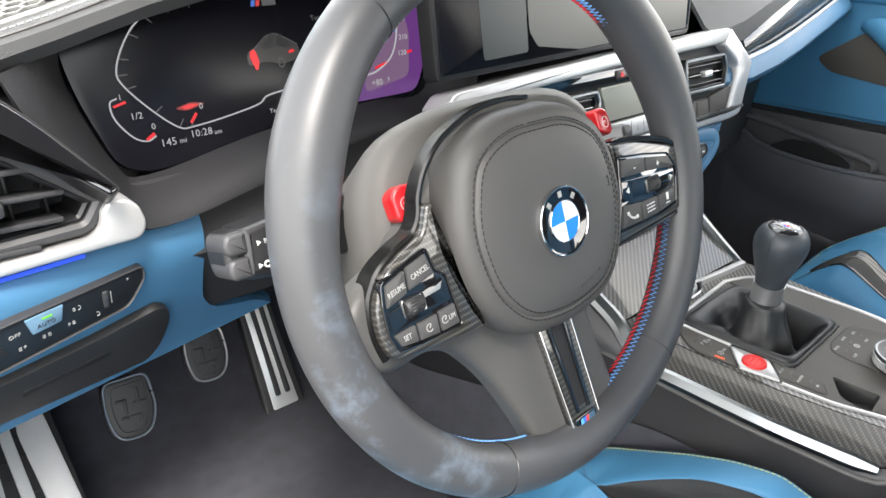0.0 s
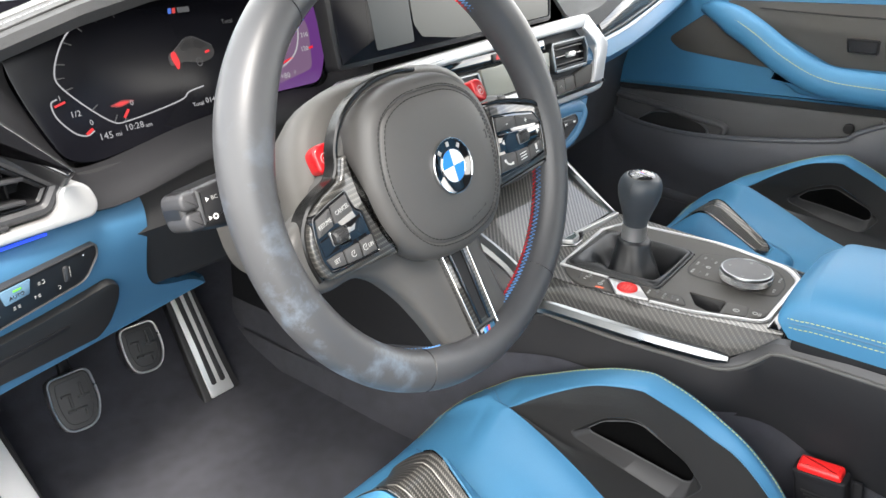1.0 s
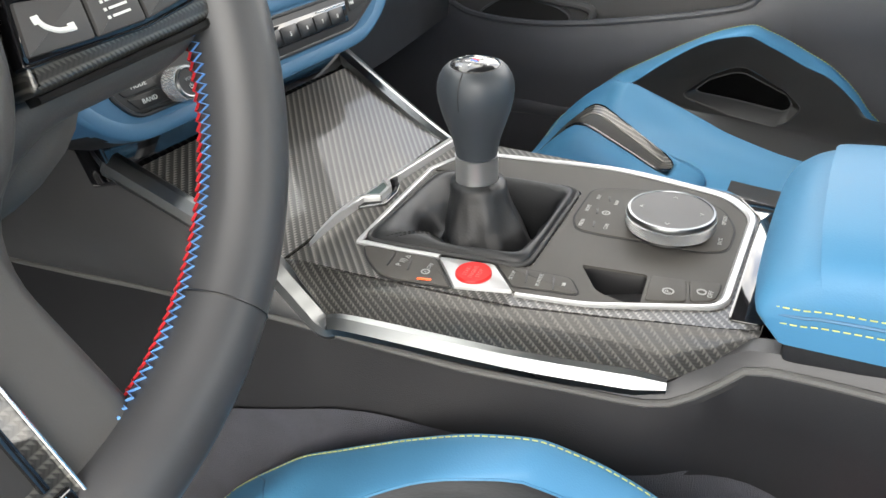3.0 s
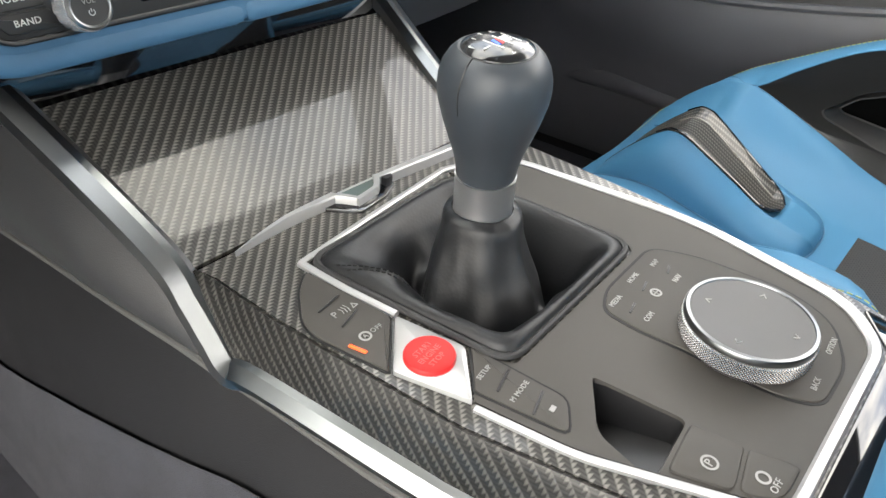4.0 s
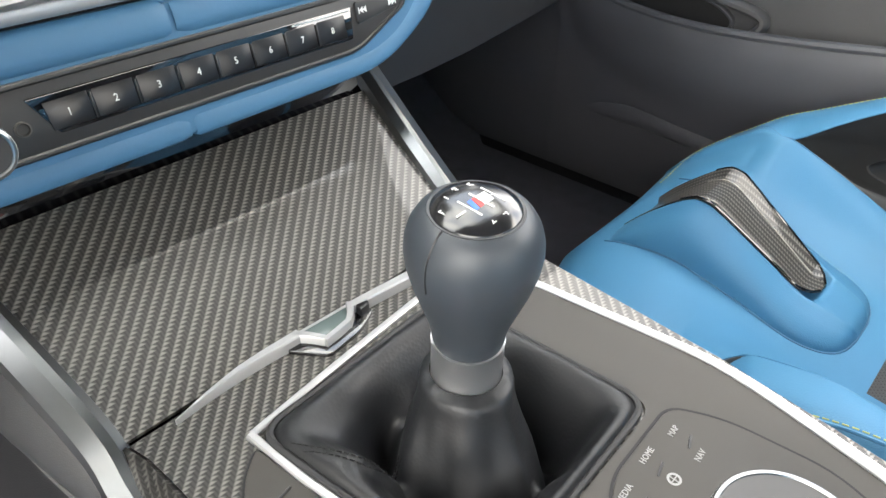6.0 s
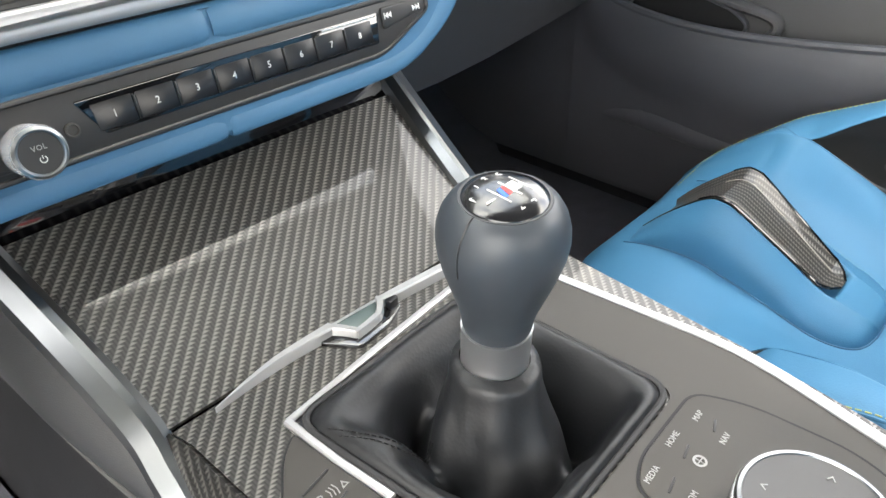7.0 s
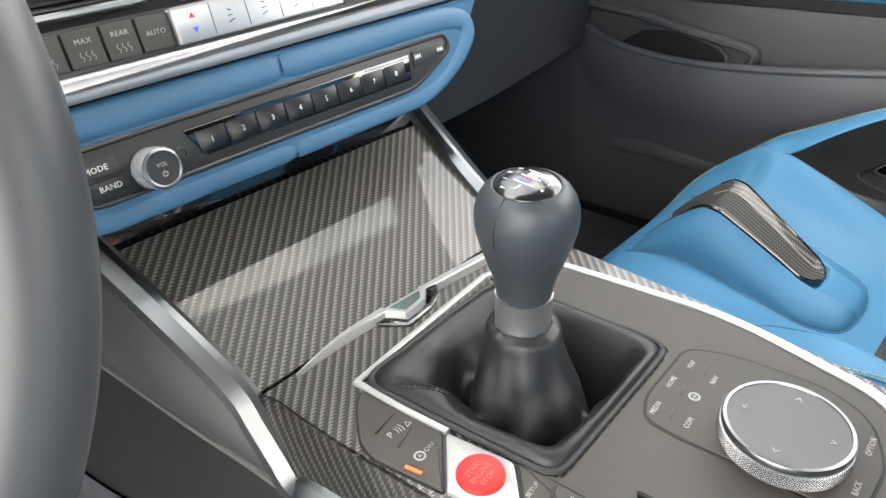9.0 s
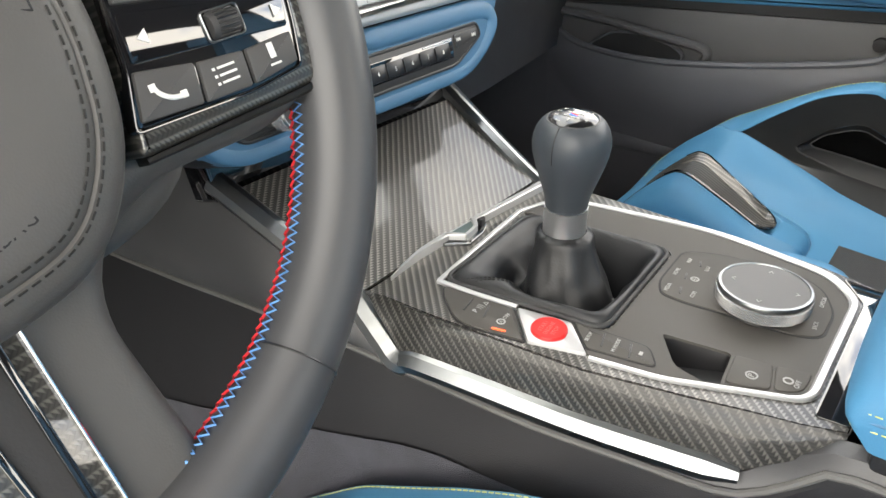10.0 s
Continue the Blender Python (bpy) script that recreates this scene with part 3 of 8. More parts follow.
# carbon surround: level top and a flank that falls to the silver strip
SURR = [(0.088, -0.117, 0.120, -0.119, 0.122, 0.0), (0.075, -0.114, 0.126, -0.121, 0.131, -0.012), (0.05, -0.113, 0.128, -0.124, 0.137, -0.034), (0.03, -0.112, 0.128, -0.122, 0.136, -0.038),
        (-0.08, -0.101, 0.124, -0.109, 0.131, -0.038), (-0.14, -0.086, 0.118, -0.098, 0.124, -0.038), (-0.172, -0.077, 0.114, -0.091, 0.119, -0.037), (-0.20, -0.070, 0.107, -0.079, 0.111, -0.020), (-0.222, -0.062, 0.098, -0.066, 0.100, -0.005)]
surround = thing("console_trim", CONS, "glossy carbon-fibre surround with silver edge strips", "console trim")


def hole_sheet(outer, holes, z0, z1, into=None):
    """A plate with holes through it."""
    bm = into or bmesh.new()
    top, loops = [], []
    for pts in [outer] + holes:
        vs = [bm.verts.new((p[0], p[1], z1)) for p in pts]
        es = [bm.edges.new((vs[i - 1], vs[i])) for i in range(len(vs))]
        loops.append(vs)
        top += es
    bmesh.ops.triangle_fill(bm, use_beauty=True, use_dissolve=False, edges=top)
    for vs in loops:
        low = [bm.verts.new((v.co.x, v.co.y, z0)) for v in vs]
        for i in range(len(vs)):
            bm.faces.new((vs[i - 1], vs[i], low[i], low[i - 1]))
    return bm


BOOT = rounded([(-0.074, 0.051), (0.056, 0.056), (0.067, -0.068), (-0.059, -0.073)], [0.014, 0.02, 0.014, 0.012], 6)
SLOT = rounded([(-0.039, -0.105), (-0.033, -0.149), (-0.072, -0.153), (-0.066, -0.124)], [0.003, 0.004, 0.006, 0.006], 3)
left_edge = [(xl, y) for y, xl, *_ in SURR]
right_edge = [(q[2], q[0]) for q in SURR]
part("carbon_top", hole_sheet(left_edge + right_edge[::-1], [inset(BOOT, 0.001), inset(SLOT, -0.003)], -0.004, 0.0), CARBON, surround)
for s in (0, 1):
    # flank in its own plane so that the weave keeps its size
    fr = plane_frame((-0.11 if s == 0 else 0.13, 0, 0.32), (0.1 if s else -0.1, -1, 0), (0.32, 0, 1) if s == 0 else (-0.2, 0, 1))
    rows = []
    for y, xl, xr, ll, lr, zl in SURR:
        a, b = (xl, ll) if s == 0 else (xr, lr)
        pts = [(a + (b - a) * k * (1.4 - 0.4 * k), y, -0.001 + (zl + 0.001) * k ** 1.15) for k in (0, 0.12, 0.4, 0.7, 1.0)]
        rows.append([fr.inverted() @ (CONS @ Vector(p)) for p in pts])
    ob = part("carbon_flank", grid(rows, thick=-0.003 if s == 0 else 0.003), CARBON_FLANK_SHADED, surround, m=CONS.inverted() @ fr)

    # silver strip along the foot of the flank, which turns into the rail that climbs to the dash
    path = [CONS @ Vector((ll - 0.002, y, zl + 0.002) if s == 0 else (lr + 0.002, y, zl + 0.002)) for y, xl, xr, ll, lr, zl in SURR[3:7]]
    path[-1].y = -0.178
    path = path[::-1]
    rail = [(-0.1275, 0.052, 0.3040), (-0.1270, 0.066, 0.3150), (-0.1265, 0.080, 0.3290), (-0.1265, 0.10, 0.3475), (-0.1335, 0.15, 0.3775), (-0.1435, 0.215, 0.4135)] if s == 0 else [(0.141, 0.052, 0.304), (0.1345, 0.075, 0.325), (0.1275, 0.10, 0.3475), (0.133, 0.15, 0.3785), (0.144, 0.215, 0.417)]
    strip_n = len(path)
    pts = smooth_path(path + [Vector(p) for p in rail], 6)
    bend = 6 * strip_n
    bm, rows = bmesh.new(), []
    for i, p in enumerate(pts):
        f = min(1.0, max(0.0, (i - bend + 8) / 12))
        f = f * f * (3 - 2 * f)
        up = Vector((-0.75, 0, 0.65)).lerp(Vector((-0.35, -0.2, 1)), f)
        if s:
            up.x = -up.x
        d = (pts[min(i + 1, len(pts) - 1)] - pts[max(i - 1, 0)]).normalized()
        sd = d.cross(up).normalized()
        u = sd.cross(d)
        w = (0.0090 + 0.0008 * f) * min(1.0, 0.55 + i / 7)
        h = (0.0062 + 0.0006 * f) * min(1.0, 0.55 + i / 7)
        k = 1 if s == 0 else -1
        sec = [(-0.92 * w, -h), (0.92 * w, -h), (w, 0.0), (0.72 * w, 0.8 * h), (0.30 * k * w, h), (-0.62 * w, 0.8 * h), (-w, 0.0)]
        rows.append([CONS.inverted() @ (p + sd * a + u * b) for a, b in sec])
    rows = [[bm.verts.new(p) for p in r] for r in rows]
    for a, b in zip(rows, rows[1:]):
        for j in range(7):
            bm.faces.new((a[j - 1], a[j], b[j], b[j - 1]))
    bm.faces.new(rows[0])
    bm.faces.new(rows[-1])
    part("silver_rail", bm, SILVER, surround, "satin silver strip and rail", sharp=24)

# sliding lid
LID = plane_frame((0, 0.0905, 0.3452), (1, 0, 0), (0, 0.1145, 0.0625))
lid = thing("storage_lid", LID, "closed glossy carbon-fibre lid of the console tray", "console lid")
lid_pts = rounded([(-0.117, 0.0), (-0.133, 0.132), (0.134, 0.132), (0.117, 0.0)], [0.002, 0.006, 0.012, 0.003])
bm = bmesh.new()
nx, ny = 20, 12
rows = []
for j in range(ny + 1):
    v = j / ny
    w = 0.117 + 0.016 * v
    rows.append([((-1 + 2 * i / nx) * w, 0.126 * v, 0.0008 * (1 - (-1 + 2 * i / nx) ** 4) - 0.0013 * math.sin(math.pi * v)) for i in range(nx + 1)])
part("lid_panel", grid(rows, thick=-0.004), CARBON, lid)
part("lid_backing", prism(inset(lid_pts, -0.004), -0.02, -0.006), GLOSS, lid)

# bright pull along the lid's edge
pull = thing("lid_handle", CONS, "bright silver pull strip with a recessed finger tab", "handle")
def pull_bar(pts, w0, w1, name="pull_strip"):
    """A flat bar of changing width with softened edges."""
    path = smooth_path([(x, y, 0.0) for x, y in pts], 6)
    sec = [(-1.0, 0.0), (1.0, 0.0), (1.0, 0.0066), (0.75, 0.0074), (-0.75, 0.0074), (-1.0, 0.0066)]
    bm, rows = bmesh.new(), []
    for i, p in enumerate(path):
        d = (path[min(i + 1, len(path) - 1)] - path[max(i - 1, 0)]).normalized()
        w = w0 + (w1 - w0) * i / (len(path) - 1)
        hh = 0.35 + 0.65 * min(1.0, w / 0.0018)
        rows.append([bm.verts.new((p.x + d.y * w * q, p.y - d.x * w * q, z * hh)) for q, z in sec])
    for r0, r1 in zip(rows, rows[1:]):
        for j in range(6):
            bm.faces.new((r0[j - 1], r0[j], r1[j], r1[j - 1]))
    bm.faces.new(rows[0])
    bm.faces.new(rows[-1])
    part(name, bm, TRIM_SILVER, pull)


pull_bar([(-0.0960, 0.0838), (-0.075, 0.0862), (-0.05, 0.0874), (-0.0225, 0.0868)], 0.0003, 0.0030)
pull_bar([(-0.0240, 0.0872), (-0.0195, 0.0815), (-0.0150, 0.0738)], 0.0022, 0.0018, "tab_side")
pull_bar([(-0.0162, 0.0732), (-0.007, 0.0742), (0.0022, 0.0758)], 0.0018, 0.0018, "tab_front")
pull_bar([(0.0012, 0.0750), (0.0070, 0.0798), (0.0120, 0.0862)], 0.0018, 0.0022, "tab_side")
pull_bar([(0.0110, 0.0842), (0.035, 0.0822), (0.07, 0.0790), (0.114, 0.0752)], 0.0026, 0.0034)
pull_bar([(-0.0230, 0.0882), (0.0120, 0.0868)], 0.0010, 0.0010, "tab_rear")
part("finger_recess", prism(rounded([(-0.0215, 0.0872), (-0.0140, 0.0748), (0.0008, 0.0770), (0.0110, 0.0858)], 0.0012, 3), 0.0, 0.0052, 0.0002), SMOKE, pull)
part("recess_shadow", prism(rounded([(-0.033, 0.0850), (-0.0185, 0.0665), (0.0040, 0.0690), (0.0205, 0.0765), (0.0190, 0.0850)], 0.003, 3), -0.001, 0.0022, 0.0006), GLOSS, pull)
part("side_gap", prism(rounded([(0.0120, 0.0815), (0.0120, 0.0765), (0.0185, 0.0770), (0.0195, 0.0800)], 0.001, 2), 0.002, 0.0078, 0.0003), SATIN_BLACK, pull)

# switch panel round the boot
panel = thing("console_switch_panel", CONS, "warm grey console switch panel with printed keys", "control panel")
main = rounded([(0.055, 0.063), (0.098, 0.047), (0.116, -0.084), (0.100, -0.176), (0.074, -0.197), (-0.047, -0.197), (-0.079, -0.124), (-0.088, -0.076), (-0.064, -0.052), (-0.0575, -0.0755), (0.0685, -0.0705), (0.058, 0.056)],
               [0.004, 0.022, 0.03, 0.016, 0.012, 0.012, 0.01, 0.001, 0.001, 0.004, 0.012, 0.004], 5)
part("panel_face", hole_sheet(main, [SLOT], -0.006, 0.0016), PANEL, panel)
band = smooth_path([(-0.076, 0.0535, 0.001), (-0.01, 0.0605, 0.001), (0.055, 0.0665, 0.001)], 4)[:-1] + [Vector((p[0], p[1], 0.001)) for p in rounded([(0.055, 0.0665), (0.100, 0.050), (0.119, -0.084), (0.102, -0.178), (0.075, -0.1995), (-0.0495, -0.1995), (-0.0815, -0.124), (-0.0905, -0.078)], [0, 0.024, 0.03, 0.016, 0.012, 0.012, 0.01, 0], 5)]
sec = [(-0.0021, -0.003), (0.0021, -0.003), (0.0021, 0.001), (0.0012, 0.0018), (-0.0012, 0.0018), (-0.0021, 0.001)]
part("bright_edge", sweep(band, sec, scale=lambda t: curve([0, 0.12, 0.3, 0.55, 0.72, 0.85, 1.0], [0.9, 1.0, 1.25, 1.7, 1.5, 0.9, 0.8], t)), TRIM_SILVER, panel)
part("bright_edge", sweep([(-0.0765, 0.054, 0.001), (-0.0745, 0.02, 0.001), (-0.0705, -0.012, 0.001)], sec), TRIM_SILVER, panel)

left_keys = rounded([(-0.079, 0.046), (-0.091, 0.037), (-0.106, 0.017), (-0.1085, 0.005), (-0.1005, -0.036), (-0.0735, -0.0105)], [0.004, 0.006, 0.006, 0.005, 0.001, 0.004], 4)
part("key_plate", prism(left_keys, -0.004, 0.0018, 0.0008), PANEL, panel)
part("key_plate_shadow", prism(inset(left_keys, -0.0012), -0.003, 0.0006), VOID, panel)
part("start_plate", prism(rounded([(-0.0722, -0.0125), (-0.1002, -0.0385), (-0.0892, -0.0755), (-0.0650, -0.0515)], [0.003, 0.001, 0.001, 0.003], 3), -0.004, 0.0028, 0.0008), TRIM_SILVER, panel)
mode_keys = rounded([(-0.0632, -0.0535), (-0.0835, -0.0725), (-0.0750, -0.116), (-0.0590, -0.1045)], [0.001, 0.001, 0.005, 0.005], 3)
part("key_plate_shadow", prism(inset(mode_keys, -0.0011), 0.0, 0.0019), VOID, panel)
part("key_plate", prism(mode_keys, 0.0, 0.0026, 0.0007), PANEL, panel)

# short bars and printing on the keys
def bar(a, b, w=0.0012, z=0.0024, mat=None, name="key_mark", parent=None):
    a, b = Vector((*a, 0)), Vector((*b, 0))
    d = b - a
    m = pose((a.x + b.x) / 2, (a.y + b.y) / 2, z, 0, 0, math.degrees(math.atan2(d.y, d.x)))
    return part(name, box(0, 0, 0, d.length, w, 0.0006, 0.0002, 1), mat or SATIN_BLACK, parent or panel, m=m)


bar((-0.097, 0.0155), (-0.081, 0.0185))
bar((-0.096, -0.0005), (-0.082, 0.004))
bar((-0.1022, -0.0118), (-0.0998, -0.0212), 0.0020, 0.0022, G_ORANGE, "amber_light")
letters("P", 0.0058, -0.0925, 0.0085, 0.0021, SOFT_INK, panel)
letters("OFF", 0.0040, -0.0850, -0.0125, 0.0021, SOFT_INK, panel)
for k in range(3):
    part("wave_mark", sweep([(-0.0885 + 0.0018 * k, 0.0085 - 0.0022 - 0.0004 * k, 0.0021), (-0.0878 + 0.0018 * k, 0.0085, 0.0021), (-0.0885 + 0.0018 * k, 0.0085 + 0.0022 + 0.0004 * k, 0.0021)], disc(0.0003, 4)), SOFT_INK, panel)
part("warning_mark", rim_band([(-0.0825, 0.0062), (-0.0785, 0.0068), (-0.0808, 0.0102)], 0.0005, 0.0016, 0.0022, 0.0001), SOFT_INK, panel)
part("stop_ring", moved(rim_band(disc(0.0030, 18), 0.0005, 0, 0.0004), pose(-0.0925, -0.0128, 0.0019)), SOFT_INK, panel)
letters("A", 0.0036, -0.0925, -0.0128, 0.0021, SOFT_INK, panel)
letters("SETUP", 0.0036, -0.0725, -0.0685, 0.0028, SOFT_INK, panel, turn=8)
letters("M MODE", 0.0036, -0.0705, -0.0870, 0.0028, SOFT_INK, panel, turn=8)
for y0 in (-0.0775, -0.0965):
    bar((-0.0775, y0 - 0.0025), (-0.0635, y0 + 0.002), 0.0013, 0.0029)
bar((-0.0705, -0.1035), (-0.0670, -0.1030), 0.0024, 0.0028, SOFT_INK)

start = thing("start_button", CONS @ pose(-0.0822, -0.0443, 0.0028), "round red engine start button in a silver plate", "button")
part("cap", lathe([(0.0, -0.003), (0.0124, -0.003), (0.0124, 0.0012), (0.0118, 0.0022), (0.0105, 0.0020), (0.0, 0.0012)], 40), RED_START, start)
for k, w in enumerate(("START", "ENGINE", "STOP")):
    letters(w, 0.0042, 0.0, 0.0046 - 0.0046 * k, 0.0016, plain("start_ink_%d" % k, (0.75, 0.12, 0.11), 0.5), start, turn=6)

# parking brake and stability keys, open slot in front of them
part("parking_key", prism(rounded([(-0.0635, -0.1545), (-0.0345, -0.151), (-0.0305, -0.173), (-0.0545, -0.1782)], [0.003, 0.002, 0.002, 0.004], 3), 0.0, 0.0030, 0.0009), PANEL, panel)
part("stability_key", prism(rounded([(-0.0535, -0.1798), (-0.0300, -0.1748), (-0.0245, -0.1945), (-0.0460, -0.1945)], [0.004, 0.002, 0.003, 0.008], 3), 0.0, 0.0028, 0.0009), PANEL, panel)
part("key_ring", moved(rim_band(disc(0.0036, 20), 0.0006, 0, 0.0005), pose(-0.049, -0.1655, 0.003)), SOFT_INK, panel)
letters("P", 0.0055, -0.049, -0.1655, 0.0031, SOFT_INK, panel)
letters("OFF", 0.0045, -0.041, -0.190, 0.0030, SOFT_INK, panel)
part("key_ring", moved(rim_band(disc(0.003, 16), 0.0006, 0, 0.0005), pose(-0.041, -0.1845, 0.003)), SOFT_INK, panel)
bm = bmesh.new()
lo = inset(SLOT, 0.001)
v0 = [bm.verts.new((p[0], p[1], 0.001)) for p in inset(SLOT, -0.0005)]
v1 = [bm.verts.new((p[0] - 0.003, p[1], -0.022 - 0.25 * (p[1] + 0.105))) for p in lo]
for i in range(len(v0)):
    bm.faces.new((v0[i - 1], v0[i], v1[i], v1[i - 1]))
bm.faces.new(v1)
part("open_slot", bm, SATIN_BLACK, panel)

# controller pad
pad = rounded([(0.072, -0.0765), (0.020, -0.0785), (0.005, -0.086), (0.004, -0.106), (0.007, -0.128), (0.0085, -0.172), (0.017, -0.190), (0.050, -0.190), (0.080, -0.176), (0.090, -0.150), (0.084, -0.10)],
              [0.008, 0.008, 0.006, 0.008, 0.012, 0.01, 0.008, 0.01, 0.014, 0.02, 0.02], 5)
part("pad_groove", prism(inset(pad, -0.0015), 0.0, 0.0019), VOID, panel)
part("pad_plate", prism(pad, 0.0, 0.0027, 0.0009), PANEL, panel)
for w, x, y in (("MAP", 0.0600, -0.0855), ("HOME", 0.0390, -0.0835), ("MEDIA", 0.0150, -0.0865), ("NAV", 0.0560, -0.1010), ("COM", 0.0160, -0.1050), ("OPTION", 0.0600, -0.1810), ("BACK", 0.0280, -0.1835)):
    letters(w, 0.0042, x, y, 0.0028, SOFT_INK, panel, turn=4, font_scale=0.86)
part("globe_mark", moved(rim_band(disc(0.0030, 18), 0.0005, 0, 0.0004), pose(0.036, -0.0985, 0.0028)), SOFT_INK, panel)
bar((0.033, -0.0985), (0.039, -0.0985), 0.0005, 0.003, SOFT_INK)
bar((0.036, -0.0955), (0.036, -0.1015), 0.0005, 0.003, SOFT_INK)
for a, b in (((0.056, -0.0955), (0.0635, -0.0925)), ((0.0325, -0.0925), (0.041, -0.0905)), ((0.0115, -0.0965), (0.0205, -0.0945))):
    bar(a, b, 0.0012, 0.0029)

ctrl = thing("rotary_controller", CONS @ pose(0.031, -0.147, 0.0025), "round rotary controller with knurled metal edge", "control knob")
part("base_ring", lathe([(0.0, 0.0), (0.0275, 0.0), (0.0285, 0.001), (0.0275, 0.005), (0.0, 0.004)], 56), SATIN_BLACK, ctrl)
part("knurled_ring", lathe([(0.026, 0.004), (0.0316, 0.0045), (0.0320, 0.006), (0.0316, 0.0125), (0.0301, 0.0135), (0.026, 0.0135)], 90), KNURL, ctrl)
part("bright_ring", lathe([(0.026, 0.0125), (0.0308, 0.0132), (0.0310, 0.0155), (0.0303, 0.0168), (0.0287, 0.0170), (0.0281, 0.0160), (0.026, 0.0160)], 72), SILVER, ctrl)
part("touch_top", lathe([(0.0, 0.0152), (0.020, 0.0156), (0.0284, 0.0164), (0.0284, 0.013), (0.0, 0.013)], 56), surface("touch_pad_grey", (0.060, 0.059, 0.060), 0.5, grain=2600, bump=0.1, vary=0.05, spread=0.0002), ctrl)
for k in range(4):
    bm = bmesh.new()
    for s in (-1, 1):
        b2 = moved(box(0.0012, 0, 0, 0.0030, 0.0005, 0.0003), pose(0, 0, 0, 0, 0, s * 145))
        merge(bm, b2)
    part("arrow_mark", bm, SOFT_INK, ctrl, m=pose(0.0220 * math.cos(radians(90 * k + 5)), 0.0220 * math.sin(radians(90 * k + 5)), 0.0159, 0, 0, 90 * k + 5))

# gear lever with its boot
LEVER = CONS @ pose(0.002, -0.006, 0.0)
gear = thing("gear_lever", LEVER, "manual gear lever with slate leather knob and boot", "gear lever")


BOOT_S = [0.0, 0.03, 0.07, 0.11, 0.16, 0.21, 0.26, 0.31, 0.36, 0.41, 0.46, 0.51, 0.56, 0.61, 0.66, 0.71, 0.76, 0.81, 0.86, 0.90, 0.94, 0.97, 1.0]
BOOT_Z = [0.0005, 0.0046, 0.0070, 0.0074, 0.0062, 0.0040, 0.0010, -0.002, -0.006, -0.010, -0.014, -0.017, -0.0185, -0.0165, -0.012, -0.006, 0.000, 0.007, 0.014, 0.020, 0.026, 0.0285, 0.030]
BOOT_R = [0.0365, 0.0342, 0.0318, 0.0296, 0.0275, 0.0254, 0.0237, 0.0226, 0.0220, 0.0209, 0.0168]
# rolls and pits of the leather: direction, width, height, their way inwards and its width
FOLDS = ((166, 12, 0.011, 0.36, 0.20), (128, 15, -0.024, 0.50, 0.12), (186, 11, -0.012, 0.52, 0.10), (-22, 30, -0.036, 0.44, 0.17), (-60, 13, -0.020, 0.48, 0.12), (-82, 9, 0.008, 0.46, 0.16), (-122, 20, -0.015, 0.50, 0.11), (66, 18, -0.008, 0.46, 0.14))


def boot_point(s, deg):
    """The leather at the share s of the way from the frame to the collar."""
    a = radians(deg)
    d = Vector((math.cos(a), math.sin(a)))
    L = [Vector(p[:2]) - Vector((0.002, -0.006)) for p in BOOT]
    p = d * 0.06
    for i in range(len(L)):
        e, g = L[i - 1], L[i] - L[i - 1]
        den = d.x * g.y - d.y * g.x
        if abs(den) < 1e-12:
            continue
        r, k = (e.x * g.y - e.y * g.x) / den, (e.x * d.y - e.y * d.x) / den
        if r > 0 and -1e-6 <= k <= 1 + 1e-6:
            p = d * r
            break
    twist = 7 * math.sin(6 * s)
    lift = sum(h * math.exp(-(((deg + twist - f + 180) % 360 - 180) / w) ** 2 - ((s - c) / e) ** 2) for f, w, h, c, e in FOLDS)
    z = curve(BOOT_S, BOOT_Z, s)
    off = Vector((-0.007, -0.011))
    nz = noise.noise(Vector((p.x * 45, p.y * 45, s * 5)))
    if s >= 0.56:
        g = 1 - (s - 0.56) / 0.44
        wr = 0.09 * noise.noise(Vector((d.x * 1.9, d.y * 1.9, s * 6))) * min(1.0, g * 2) + 0.03 * g * math.sin(2 * a + 5 * s)
        for f, w, h in ((172, 15, 0.13), (-78, 12, 0.15), (-150, 14, -0.06)):
            wr += h * math.exp(-(((deg + 20 * s - f + 180) % 360 - 180) / w) ** 2) * min(1.0, g * 1.8) * min(1.0, 0.4 + g)
        q = d * curve(BOOT_S[12:], BOOT_R, s) * (1 + wr) + off * g
    else:
        q = p.lerp(d * BOOT_R[0] + off, (s / 0.56) ** 0.95)
    f = math.exp(-((s - 0.45) / 0.17) ** 2)
    return Vector((q.x, q.y, z + lift + f * 0.003 * nz + 0.0005 * nz))


def boot_mesh():
    ss = sorted(BOOT_S + [(a + b) / 2 for a, b in zip(BOOT_S, BOOT_S[1:])])
    return grid([[boot_point(s, 2.5 * k) for k in range(144)] for s in ss], closed=True)


boot = part("boot", boot_mesh(), BOOT_LEATHER, gear, "creased black leather boot")
lip = [(p.x - 0.002, p.y + 0.006, 0.0022) for p in BOOT]
part("boot_frame", sweep(lip, disc(0.0021, 8), closed=True), RUBBER, gear)
for k in (0, 1):
    seam = smooth_path([boot_point(q, deg + 4.5 * k) + Vector((0, 0, 0.0005)) for q, deg in ((0.05, 150), (0.10, 153), (0.17, 157), (0.25, 160), (0.34, 161), (0.42, 160), (0.50, 158), (0.57, 156), (0.64, 154), (0.72, 154))], 8)
    part("boot_stitch", dashes(seam, 0.0022, 0.001, 0.00035), THREAD_BLACK, boot)
TIP = pose(0, 0, 0.033, 1.5, -2.5, 0) @ pose(0, 0, -0.034)
